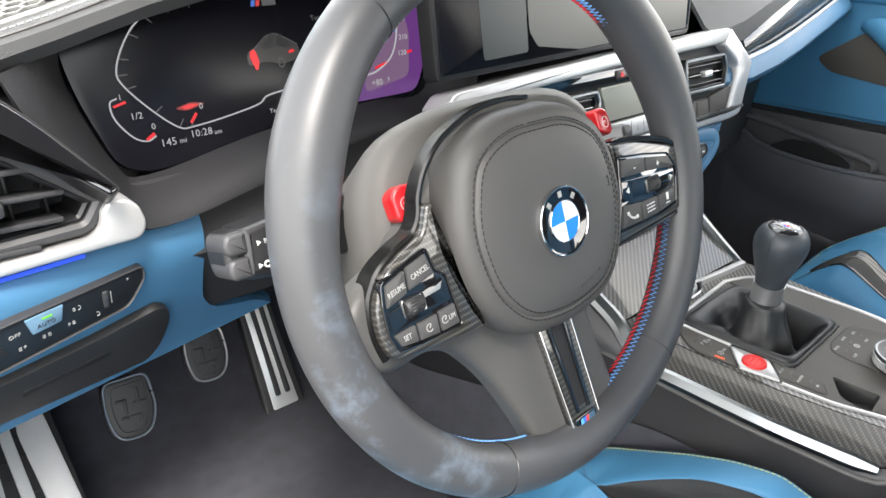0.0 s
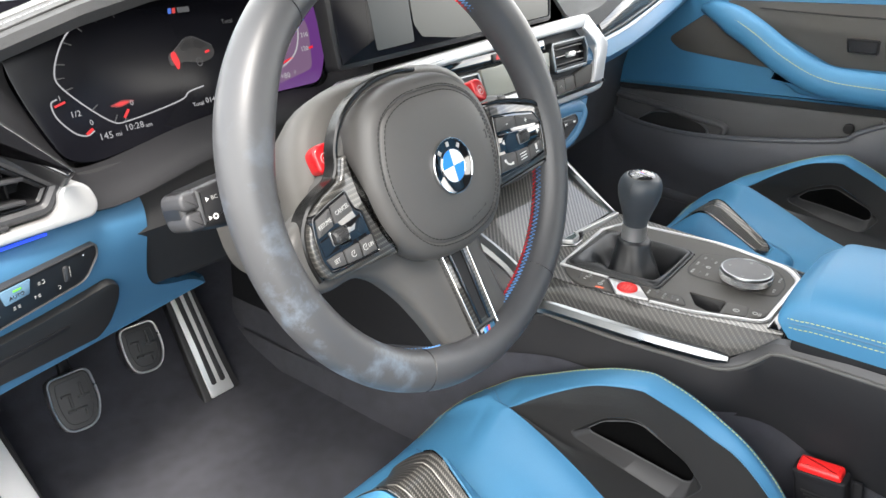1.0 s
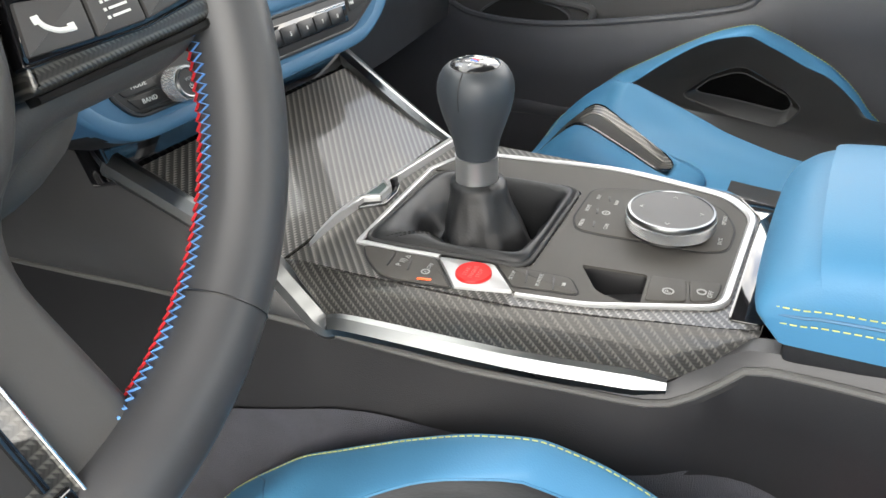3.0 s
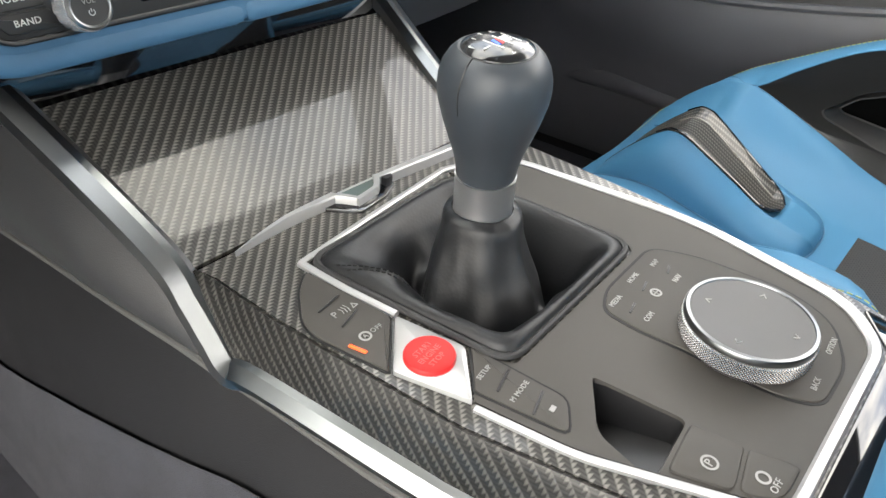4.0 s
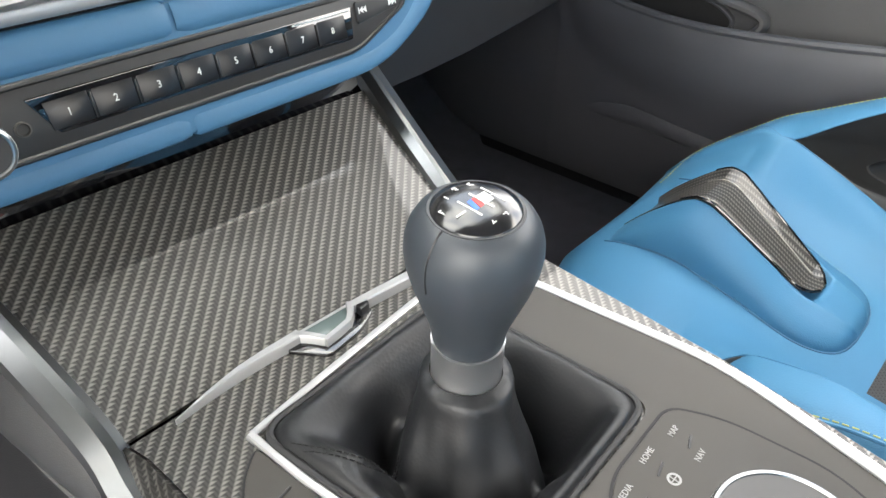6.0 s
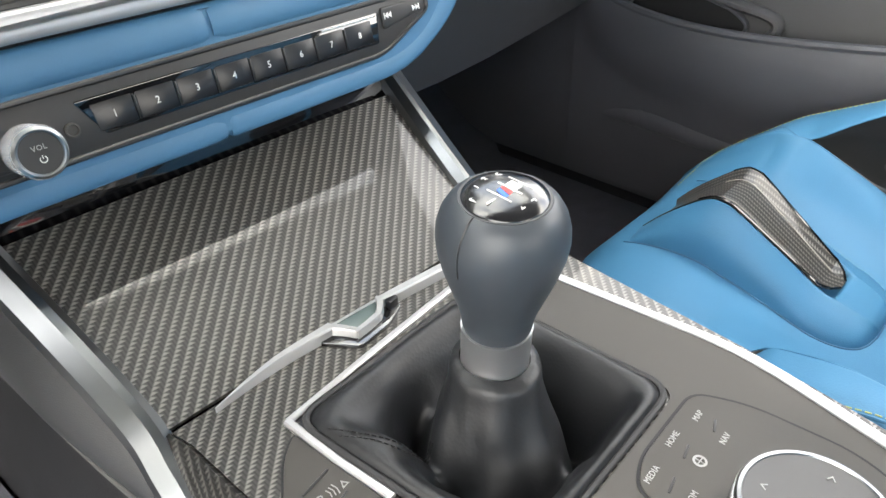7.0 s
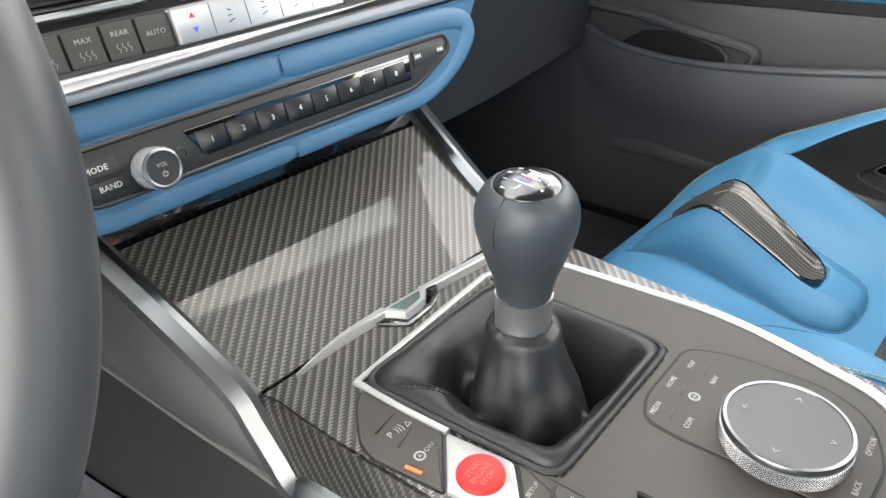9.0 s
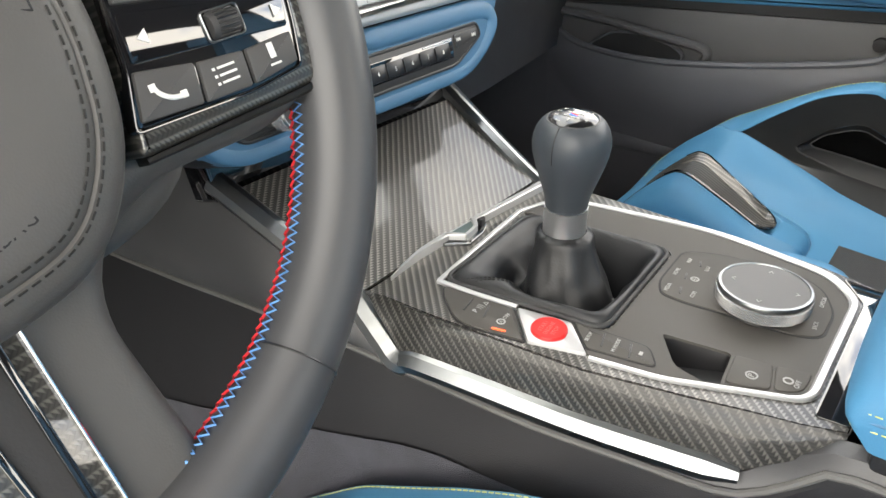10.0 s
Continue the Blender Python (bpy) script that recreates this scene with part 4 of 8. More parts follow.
part("collar", lathe([(0.0, 0.022), (0.0163, 0.022), (0.0163, 0.0300), (0.0162, 0.0310), (0.0162, 0.0506), (0.0164, 0.0515), (0.0, 0.0515)], 44), COLLAR_METAL, gear, m=TIP)
KNOB_PROFILE = [(0.0, 0.0515), (0.01544, 0.0516), (0.01592, 0.0535), (0.0164, 0.058), (0.01795, 0.065), (0.02094, 0.074), (0.02451, 0.085), (0.02702, 0.095), (0.0277, 0.1015), (0.0273, 0.1070), (0.0258, 0.1122), (0.0232, 0.1166), (0.0206, 0.1192), (0.0188, 0.1201), (0.0182, 0.1196), (0.0, 0.1196)]
knob = part("knob", lathe(KNOB_PROFILE, 64), KNOB, gear, m=TIP)
CAP = pose(0, 0, 0.1192, 0, 0, 0)
for ka in (180, 62):
    kd = Vector((math.cos(radians(ka)), math.sin(radians(ka)), 0))
    part("knob_seam", sweep(smooth_path([kd * (r + 0.0001) + Vector((0, 0, z)) for r, z in KNOB_PROFILE[7:14]], 4), disc(0.0004, 6), up=kd.cross(Vector((0, 0, 1)))), SATIN_BLACK, knob)
cap = part("shift_cap", lathe([(0.0, -0.001), (0.0178, -0.001), (0.0178, 0.0010), (0.0172, 0.0018), (0.0135, 0.0032), (0.007, 0.0042), (0.0, 0.0045)], 48), plain("cap_lacquer", (0.010, 0.010, 0.011), 0.16, spec=0.7), gear, "glossy black shift-pattern cap", m=TIP @ CAP)
part("cap_groove", lathe([(0.0176, 0.0), (0.0186, 0.0), (0.0186, 0.0011), (0.0176, 0.0011)], 48), SATIN_BLACK, cap)


def cap_z(x, y):
    return 0.0046 - 9.5 * (x * x + y * y)


for w, x, y in (("R", -0.0122, 0.0052), ("1", -0.0055, 0.0095), ("3", 0.0010, 0.0110), ("5", 0.0076, 0.0092), ("2", -0.0042, -0.0108), ("4", 0.0026, -0.0112), ("6", 0.0094, -0.0086)):
    letters(w, 0.0050, x, y, cap_z(x, y), WHITE_INK, cap)
for x in (-0.0050, 0.0016, 0.0084):
    part("gate_line", box(0, 0, 0, 0.0007, 0.0120, 0.0003), WHITE_INK, cap, m=pose(x, -0.0008, cap_z(x, 0.003)))
part("gate_line", box(0, 0, 0, 0.0205, 0.0007, 0.0003), WHITE_INK, cap, m=pose(-0.0018, -0.0008, 0.0040))
for k, mt in enumerate((BLUE_INK, RED_INK, WHITE_INK)):
    part("badge_stripe", prism([(-0.0009, -0.0028), (0.0011 if k < 2 else 0.0042, -0.0028), (0.0026 if k < 2 else 0.0050, 0.0028), (0.0006, 0.0028)], 0, 0.0004), mt, cap, m=pose(-0.0036 + 0.0026 * k, -0.0006, 0.0042))

# armrest
arm = thing("armrest", pose(0.004, 0, 0), "light blue leather armrest lid with lime double stitching", "armrest")
prof = smooth_path([(-0.226, 0.345), (-0.215, 0.360), (-0.2155, 0.374), (-0.223, 0.388), (-0.242, 0.401), (-0.29, 0.408), (-0.70, 0.412)], 6)
rows = []
for x, d in ((-0.0925, 0.034), (-0.0915, 0.024), (-0.088, 0.016), (-0.080, 0.010), (-0.06, 0.004), (-0.03, 0.001), (0.0, 0.0), (0.03, 0.001), (0.06, 0.004), (0.080, 0.010), (0.088, 0.016), (0.0915, 0.024), (0.0925, 0.034)):
    row = []
    for p in prof:
        y, z = p[0], p[1]
        k = min(1.0, max(0.0, (z - 0.358) / 0.045))
        row.append((x, y - d * 0.30, z - d * k))
    row += [(x, -0.70, 0.345)]
    rows.append(row)
bm = grid(rows)
for xx in (0, -1):
    bm.faces.new([v for v in bm.verts if abs(v.co.x - (-0.0925 if xx == 0 else 0.0925)) < 1e-4])
part("pad", bm, BLUE, arm)
for k, dz in enumerate((0.0, 0.010)):
    pth = [Vector((-0.0932, -0.66, 0.366 + dz)), Vector((-0.0932, -0.30, 0.362 + dz)), Vector((-0.0930, -0.240, 0.359 + dz)), Vector((-0.0895, -0.2215, 0.357 + dz))]
    part("seam_thread", dashes(smooth_path(pth, 10), 0.0034, 0.0016, 0.00042), THREAD_LIME, arm)
part("seam_groove", sweep(smooth_path([p + Vector((0.0006, 0.0004, -0.005)) for p in pth], 8), disc(0.0011, 6)), BLUE_HARD, arm)
part("armrest_base", box(0, -0.47, 0.338, 0.176, 0.47, 0.018, 0.004), DARK_PLASTIC, arm)
gl = thing("console_rear_trim", CONS, "gloss black trim in front of the armrest", "console trim")
part("gloss_plate", prism(rounded([(-0.06, -0.2035), (0.078, -0.2035), (0.106, -0.184), (0.100, -0.224), (-0.058, -0.224)], 0.004, 3), -0.006, 0.0012, 0.001), GLOSS, gl)


# ---- centre stack ----
STK = plane_frame((0, 0.165, 0.465), (1, 0, 0), (0, 0.029, 0.122))


def vz(z):
    return (z - 0.465) * 1.028


def zq(pts):
    return [(x, vz(z)) for x, z in pts]


stack = thing("center_stack", STK, "blue and black centre stack of the dashboard", "dashboard", kind="structure")
body = zq([(-0.215, 0.60), (-0.205, 0.50), (-0.178, 0.446), (-0.150, 0.434), (0.095, 0.434), (0.128, 0.446), (0.152, 0.466), (0.182, 0.504), (0.215, 0.51), (0.255, 0.573), (0.20, 0.622), (-0.215, 0.612)])
part("stack_core", prism(inset(rounded(body, 0.006, 3), 0.004), -0.06, -0.006, 0.003), VOID, stack)
# blue skin: half-round pads above and below the radio panel, split by seams
blue_out = rounded(zq([(-0.208, 0.5040), (-0.203, 0.480), (-0.178, 0.452), (-0.152, 0.4405), (0.096, 0.4405), (0.128, 0.450), (0.152, 0.468), (0.182, 0.5040)]), [0.004, 0.02, 0.02, 0.02, 0.02, 0.02, 0.02, 0.006], 5)
part("blue_surround", prism(blue_out, -0.055, 0.0030, 0.003, 3), BLUE_HARD, stack)
HALF = [(0.0092 * math.cos(math.pi * k / 14), 0.0062 * math.sin(math.pi * k / 14) ** 0.55 - 0.0010) for k in range(15)] + [(-0.0092, -0.02), (0.0092, -0.02)]


def blue_pad(pts, w=1.0):
    path = smooth_path([(x, vz(z), 0.0) for x, z in pts], 8)
    L = sum((a - b).length for a, b in zip(path, path[1:]))

    def taper(f):
        e = min(f, 1 - f) * L
        return (w(f) if callable(w) else w) * (1 if e > 0.0025 else 0.86 + 0.14 * math.sqrt(max(0.0, 1 - (1 - e / 0.0025) ** 2)))

    part("blue_pad", sweep(path, HALF, up=(0, 0, 1), scale=taper), BLUE_HARD, stack)


blue_pad([(-0.212, 0.4950), (-0.16, 0.4948), (-0.10, 0.4946), (-0.05, 0.4945), (-0.0153, 0.4945)])
blue_pad([(-0.0127, 0.4945), (0.04, 0.4945), (0.09, 0.4945), (0.135, 0.4940), (0.156, 0.4900), (0.1615, 0.4810), (0.154, 0.4705), (0.138, 0.4590), (0.118, 0.4500), (0.095, 0.4457), (0.05, 0.4449), (0.0, 0.4447), (-0.0187, 0.4447)], lambda f: 1.0 if f < 0.42 else max(0.70, 1.0 - (f - 0.42) * 1.6))
blue_pad([(-0.0213, 0.4447), (-0.07, 0.4447), (-0.12, 0.4448), (-0.148, 0.4455), (-0.166, 0.4520), (-0.179, 0.4640), (-0.188, 0.4780), (-0.196, 0.4900)], 0.70)
radio_out = rounded(zq([(-0.152, 0.485), (-0.166, 0.473), (-0.152, 0.4525), (0.093, 0.4525), (0.138, 0.4715), (0.134, 0.485)]), [0.008, 0.008, 0.01, 0.01, 0.008, 0.006], 4)
radio = thing("radio_panel", STK, "dark radio control panel with numbered keys", "control panel")
part("panel_face", prism(radio_out, -0.004, 0.0045, 0.0015, 2), GREY_PLASTIC, radio)
part("panel_rim", rim_band(radio_out, 0.0028, 0.0, 0.0056, 0.0008), SATIN_BLACK, radio)
part("mode_key", prism(rounded(zq([(-0.152, 0.4775), (-0.157, 0.472), (-0.154, 0.4675), (-0.127, 0.4675), (-0.131, 0.4775)]), 0.0015, 3), 0.0, 0.0058, 0.0006), GREY_PLASTIC, radio)
part("band_key", prism(rounded(zq([(-0.1535, 0.4665), (-0.147, 0.4575), (-0.121, 0.4575), (-0.1265, 0.4665)]), 0.0015, 3), 0.0, 0.0058, 0.0006), GREY_PLASTIC, radio)
letters("MODE", 0.0044, -0.1415, vz(0.4725), 0.006, WHITE_INK, radio)
letters("BAND", 0.0044, -0.1375, vz(0.462), 0.006, WHITE_INK, radio)
part("sensor_dot", lathe([(0, 0.004), (0.0034, 0.004), (0.0034, 0.0062), (0.0027, 0.0064), (0.0023, 0.0052), (0, 0.0052)], 24), PANEL, radio, m=pose(-0.094, vz(0.4665), 0))
KEY_GLOSS = plain("key_gloss_black", (0.006, 0.006, 0.007), 0.30, spec=0.4)
part("key_bed", prism(rounded(zq([(-0.0895, 0.4775), (-0.080, 0.4605), (0.090, 0.4605), (0.093, 0.4775)]), 0.0012, 3), 0.0, 0.0052, 0.0004), GLOSS, radio)
part("bright_line", box(0.070, vz(0.4762), 0.0056, 0.040, 0.0013, 0.001, 0.0003), TRIM_SILVER, radio)
for k in range(8):
    x = -0.0735 + 0.0214 * k
    kb = part("preset_key", prism(rounded(zq([(x - 0.0098, 0.4745), (x - 0.0088 if k == 0 else x - 0.0098, 0.4620), (x + 0.0098, 0.4620), (x + 0.0098, 0.4745)]), 0.0006, 2), 0.003, 0.0055, 0.0003), KEY_GLOSS, radio)
    letters(str(k + 1), 0.0050, x, vz(0.4680), 0.0056, WHITE_INK, kb, font_scale=0.9)
    if k < 7:
        part("key_rib", box(x + 0.0107, vz(0.468), 0.0056, 0.0008, 0.012, 0.0014, 0.0003), SATIN_BLACK, radio)
part("skip_key", prism(rounded(zq([(0.0955, 0.4795), (0.0955, 0.4672), (0.128, 0.4715), (0.1315, 0.4795)]), 0.002, 3), 0.0, 0.0060, 0.0008), GREY_PLASTIC, radio)
for x0, s in ((0.103, -1), (0.121, 1)):
    for k in (0, 1):
        part("skip_mark", prism([(0, 0.0018), (0, -0.0018), (s * 0.0026, 0)], 0, 0.0003), WHITE_INK, radio, m=pose(x0 + s * 0.0026 * k, vz(0.4745), 0.006))
    part("skip_mark", box(0, 0, 0, 0.0005, 0.0036, 0.0003), WHITE_INK, radio, m=pose(x0 + s * 0.0056, vz(0.4745), 0.0061))
vol = thing("volume_knob", STK @ pose(-0.1132, vz(0.4640), 0.004), "round volume knob with knurled chrome edge", "control knob")
part("knurled_ring", lathe([(0.0, 0.0), (0.0112, 0.0), (0.0115, 0.001), (0.0117, 0.0140), (0.0110, 0.0150), (0.0, 0.0150)], 56), KNURL_SMALL, vol)
part("bright_ring", lathe([(0.0086, 0.0148), (0.0110, 0.0149), (0.0110, 0.0158), (0.0098, 0.0168), (0.0090, 0.0166), (0.0086, 0.0158)], 56), SILVER, vol)
part("knob_face", lathe([(0.0, 0.0160), (0.0089, 0.0162), (0.0089, 0.014), (0.0, 0.014)], 44), GREY_PLASTIC, vol)
letters("VOL", 0.0032, 0, 0.0022, 0.0162, SOFT_INK, vol)
part("power_mark", sweep([(0.0014 * math.sin(radians(40 + 280 * k / 12)), -0.0028 + 0.0014 * math.cos(radians(40 + 280 * k / 12)), 0.0163) for k in range(13)], disc(0.0002, 4)), WHITE_INK, vol)
part("power_mark", box(0, -0.0018, 0.0163, 0.0003, 0.0016, 0.0003), WHITE_INK, vol)

# silver strips that frame the upper stack
frame_trim = thing("stack_trim", STK, "satin silver trim frame round the centre vents", "trim")
part("lower_strip", prism(rounded(zq([(-0.225, 0.518), (-0.225, 0.5055), (0.186, 0.5055), (0.216, 0.508), (0.228, 0.522), (0.19, 0.5185)]), [0.003, 0.003, 0.006, 0.01, 0.003, 0.006], 4), -0.03, 0.0085, 0.004, 4), SPEAR, frame_trim)
part("upper_strip", prism(rounded(zq([(-0.302, 0.592), (-0.282, 0.5855), (-0.217, 0.5857), (-0.207, 0.5940), (-0.053, 0.5993), (0.175, 0.6030), (0.195, 0.605), (0.203, 0.6215), (-0.04, 0.6150), (-0.185, 0.6095), (-0.2865, 0.6050)]), [0.004, 0.006, 0.006, 0.004, 0.01, 0.004, 0.004, 0.008, 0.02, 0.02, 0.006], 4), -0.03, 0.008, 0.003, 3), SPEAR, frame_trim)
part("end_strip", prism(rounded(zq([(0.203, 0.6215), (0.256, 0.574), (0.216, 0.508), (0.190, 0.5185), (0.219, 0.572), (0.183, 0.6025)]), [0.006, 0.008, 0.012, 0.004, 0.01, 0.006], 4), -0.03, 0.0085, 0.003, 3), SPEAR, frame_trim)

# climate keys
clim = thing("climate_controls", STK, "row of climate keys with a silver centre bar", "control panel")
part("key_bed", prism(zq([(-0.205, 0.5405), (-0.205, 0.5185), (0.180, 0.5185), (0.190, 0.5405)]), -0.01, 0.0, 0.0), SATIN_BLACK, clim)
xs = [-0.200, -0.176, -0.152, -0.1325, -0.1125, -0.0935, -0.0735]
names = ["", "", "", "MAX", "REAR", "AUTO"]
for k in range(6):
    kb = part("climate_key", prism(rounded(zq([(xs[k] + 0.0007, 0.5385), (xs[k] + 0.0007, 0.5205), (xs[k + 1] - 0.0007, 0.5205), (xs[k + 1] - 0.0007, 0.5385)]), 0.0012, 2), -0.004, 0.0042, 0.0008), PANEL, clim)
    xm = (xs[k] + xs[k + 1]) / 2
    if names[k]:
        letters(names[k], 0.0040, xm, vz(0.5330 if k < 5 else 0.5295), 0.0044, SOFT_INK, kb)
    if k < 5:
        for j in range(3):
            part("heat_mark", sweep(smooth_path([(xm - 0.003 + 0.003 * j, vz(0.5235), 0.0044), (xm - 0.0022 + 0.003 * j, vz(0.525), 0.0044), (xm - 0.0038 + 0.003 * j, vz(0.5265), 0.0044), (xm - 0.003 + 0.003 * j, vz(0.528), 0.0044)], 3), disc(0.00022, 4)), SOFT_INK, kb)
sb = part("silver_bar", prism(rounded(zq([(-0.073, 0.5395), (-0.073, 0.5200), (0.047, 0.5205), (0.042, 0.5405)]), 0.0018, 3), -0.004, 0.0062, 0.001), TRIM_SILVER, clim, "bright silver five-key bar")
for k in range(5):
    xm = -0.0612 + 0.0236 * k
    if k:
        part("bar_joint", box(xm - 0.0118, vz(0.530), 0.0062, 0.0004, 0.017, 0.0004), BLACK_INK, sb)
    if k in (0, 4):
        part("warm_mark", prism([(-0.002, 0), (0.002, 0), (0, 0.003)], 0, 0.0003), RED_INK, sb, m=pose(xm, vz(0.5325), 0.0062))
        part("cool_mark", prism([(-0.002, 0), (0, -0.003), (0.002, 0)], 0, 0.0003), BLUE_INK, sb, m=pose(xm, vz(0.5275), 0.0062))
    else:
        for j in range(3):
            part("air_mark", box(0, 0, 0, 0.0045 - 0.001 * j, 0.0005, 0.0003), BLACK_INK, sb, m=pose(xm, vz(0.5265 + 0.003 * j), 0.0063, 0, 0, 20 - 20 * j))
xs = [0.0485, 0.0710, 0.0940, 0.1170, 0.145]
for k, w in enumerate(("", "MENU", "A/C", "")):
    kb = part("climate_key", prism(rounded(zq([(xs[k] + 0.0007, 0.5385), (xs[k] + 0.0007, 0.5205), (xs[k + 1] - 0.0007, 0.5205), (xs[k + 1] - 0.0007, 0.5385)]), 0.0012, 2), -0.004, 0.0042, 0.0008), PANEL, clim)
    if w:
        letters(w, 0.0036, (xs[k] + xs[k + 1]) / 2, vz(0.5295), 0.0044, WHITE_INK, kb)
disp = thing("climate_display", STK, "climate display between the vents with painted pale sky reflection", "display")
# grey-green base colour stands for the sky reflected in this glass
part("glass", prism(rounded(zq([(-0.068, 0.5805), (-0.060, 0.5425), (0.088, 0.5425), (0.096, 0.5805)]), 0.003, 3), -0.006, 0.0, 0.001), surface("sky_pale_lcd", (0.30, 0.30, 0.255), 0.3, bump=0.0, vary=0.03), disp)
hz = thing("hazard_strip", STK, "slim key strip with a red hazard key", "control panel")
part("strip", prism(rounded(zq([(-0.205, 0.5985), (-0.205, 0.5835), (0.085, 0.5835), (0.085, 0.5985)]), 0.003, 3), -0.006, 0.0015, 0.001), GLOSS, hz)
part("hazard_key", prism(rounded(zq([(-0.042, 0.596), (-0.042, 0.5855), (-0.022, 0.5855), (-0.022, 0.596)]), 0.002, 3), 0.0, 0.0035, 0.001), SATIN_BLACK, hz)
part("hazard_mark", rim_band([(-0.0362, vz(0.5882)), (-0.0278, vz(0.5882)), (-0.032, vz(0.5945))], 0.0014, 0.0034, 0.0040, 0.0002), G_RED, hz)


def vent(m, w, h, label, slats, knob_x):
    """An air vent: silver surround, dark throat, thin blades and a slide."""
    v = thing("air_vent", m, label, "air vent", group="air vents")
    out = rounded([(-w / 2, h / 2), (-w / 2, -h / 2), (w / 2 - h * 0.25, -h / 2), (w / 2, 0.1 * h), (w / 2 - h * 0.12, h / 2)], 0.004, 3)
    part("throat", prism(out, -0.035, -0.03), VOID, v)
    part("surround", rim_band(out, 0.0042, -0.012, 0.004, 0.0012), SILVER, v)
    part("inner_lip", rim_band(inset(out, 0.0042), 0.003, -0.03, 0.001, 0.001), SATIN_BLACK, v)
    for k in range(slats):
        z = -h / 2 + h * (k + 1) / (slats + 1)
        part("slat", box(-0.002, z, -0.010, w - 0.022, 0.0024, 0.022, 0.001), GLOSS if k % 2 else SATIN_BLACK, v)
    part("slide", box(knob_x, 0.0, 0.001, 0.016, 0.008, 0.010, 0.002), BRUSHED, v)
    return v


vent(STK @ pose(-0.135, vz(0.562), 0.0), 0.125, 0.036, "centre air vent with thin silver surround", 3, 0.02)
vent(STK @ pose(0.146, vz(0.570), 0.002), 0.100, 0.044, "centre air vent framed in silver with thin blades", 3, 0.0)
part("corner_plate", prism(rounded(zq([(0.150, 0.5405), (0.150, 0.5205), (0.190, 0.5205), (0.212, 0.545), (0.20, 0.548)]), 0.003, 3), -0.006, 0.003, 0.001), PANEL, clim)

# black gap under the stack down to the lid
solid("stack_foot", moved(prism(rounded([(-0.15, -0.02), (0.15, -0.02), (0.15, 0.03), (-0.15, 0.03)], 0.004, 3), -0.03, 0.0, 0.002), plane_frame((0, 0.210, 0.418), (1, 0, 0), (0, 0.25, 1))), GLOSS, "gloss black recess edge below the blue stack", "trim", kind="structure")

# ---- central display ----
SCR = plane_frame((-0.08, 0.222, 0.70), (1, 0, 0), (0, 0.16, 1))
cd = thing("central_display", SCR, "wide dark touch display above the silver strip", "display")
sp = rounded([(-0.215, -0.088), (0.205, -0.080), (0.235, 0.09), (-0.215, 0.09)], 0.008, 4)
part("housing", prism(sp, -0.02, 0.0, 0.003), SATIN_BLACK, cd)
part("screen_glass", prism(inset(sp, 0.006), -0.002, 0.0012, 0.0006), SCREEN, cd)
part("screen_field", prism(rounded([(-0.0905, 0.07), (-0.0895, -0.052), (-0.078, -0.068), (-0.010, -0.0775), (0.195, -0.0725), (0.215, 0.07)], 0.004, 3), 0.0, 0.0016), glow("display_pale_field", (0.62, 0.66, 0.55), 0.011), cd, "pale grey-green field on the display")
part("screen_shade", prism(rounded([(-0.160, 0.07), (-0.155, -0.074), (-0.0925, -0.072), (-0.0930, 0.07)], 0.004, 3), 0.0, 0.0016), glow("display_teal", (0.02, 0.30, 0.36), 0.0030), cd, "dim teal field on the display")

# ---- instrument cluster ----
CLU = plane_frame((-0.42, 0.2868, 0.63), (1, 0, 0), (0, 0.23, 1))
clu = thing("instrument_cluster", CLU, "lit digital instrument cluster with red markings", "display")
scr = rounded([(-0.172, 0.08), (-0.168, 0.005), (-0.148, -0.058), (-0.125, -0.067), (0.10, -0.047), (0.158, -0.043), (0.176, -0.01), (0.176, 0.08)], [0.01, 0.03, 0.012, 0.02, 0.03, 0.015, 0.02, 0.01], 4)
part("screen_glass", prism(scr, -0.01, 0.0, 0.001), SCREEN, clu)
Z = 0.0006


def glyph(name, path, r, mat, closed=False):
    return part(name, sweep([(x, y, Z) for x, y in path], [(-r, -0.0002), (r, -0.0002), (r, 0.0003), (-r, 0.0003)], closed=closed), mat, clu)


arc = [Vector(p) for p in ((-0.050, 0.0665), (-0.085, 0.0610), (-0.112, 0.046), (-0.131, 0.018), (-0.128, 0.000), (-0.098, -0.033), (-0.078, -0.0365), (-0.024, -0.0285), (-0.012, -0.022), (0.006, -0.019))]
apath = [(p.x, p.y) for p in smooth_path([(p.x, p.y, 0) for p in arc], 5)]
glyph("dial_line", apath, 0.0006, G_WHITE)
for k in range(2, 32, 3):
    a, b = Vector(apath[k]), Vector((-0.060, 0.012))
    d = (b - a).normalized()
    glyph("dial_tick", [a, a + d * 0.008], 0.0004, G_GREY)
glyph("dial_needle", [(-0.0835, -0.0335), (-0.0775, -0.0265)], 0.0011, G_RED)
part("red_glow", prism([(p[0], p[1]) for p in rounded([(-0.0945, -0.0205), (-0.085, -0.0235), (-0.068, -0.0195), (-0.080, -0.0170)], 0.003, 3)], Z - 0.0004, Z - 0.0001), glow("display_dim_red", (1.0, 0.02, 0.03), 0.05), clu)
part("red_glow", prism([(p[0], p[1]) for p in rounded([(-0.090, -0.0205), (-0.083, -0.0220), (-0.074, -0.0196), (-0.082, -0.0185)], 0.002, 3)], Z - 0.0003, Z), G_RED, clu)
fuel = [(-0.137, -0.006), (-0.143, -0.009), (-0.142, -0.022), (-0.132, -0.037), (-0.122, -0.042), (-0.114, -0.039)]
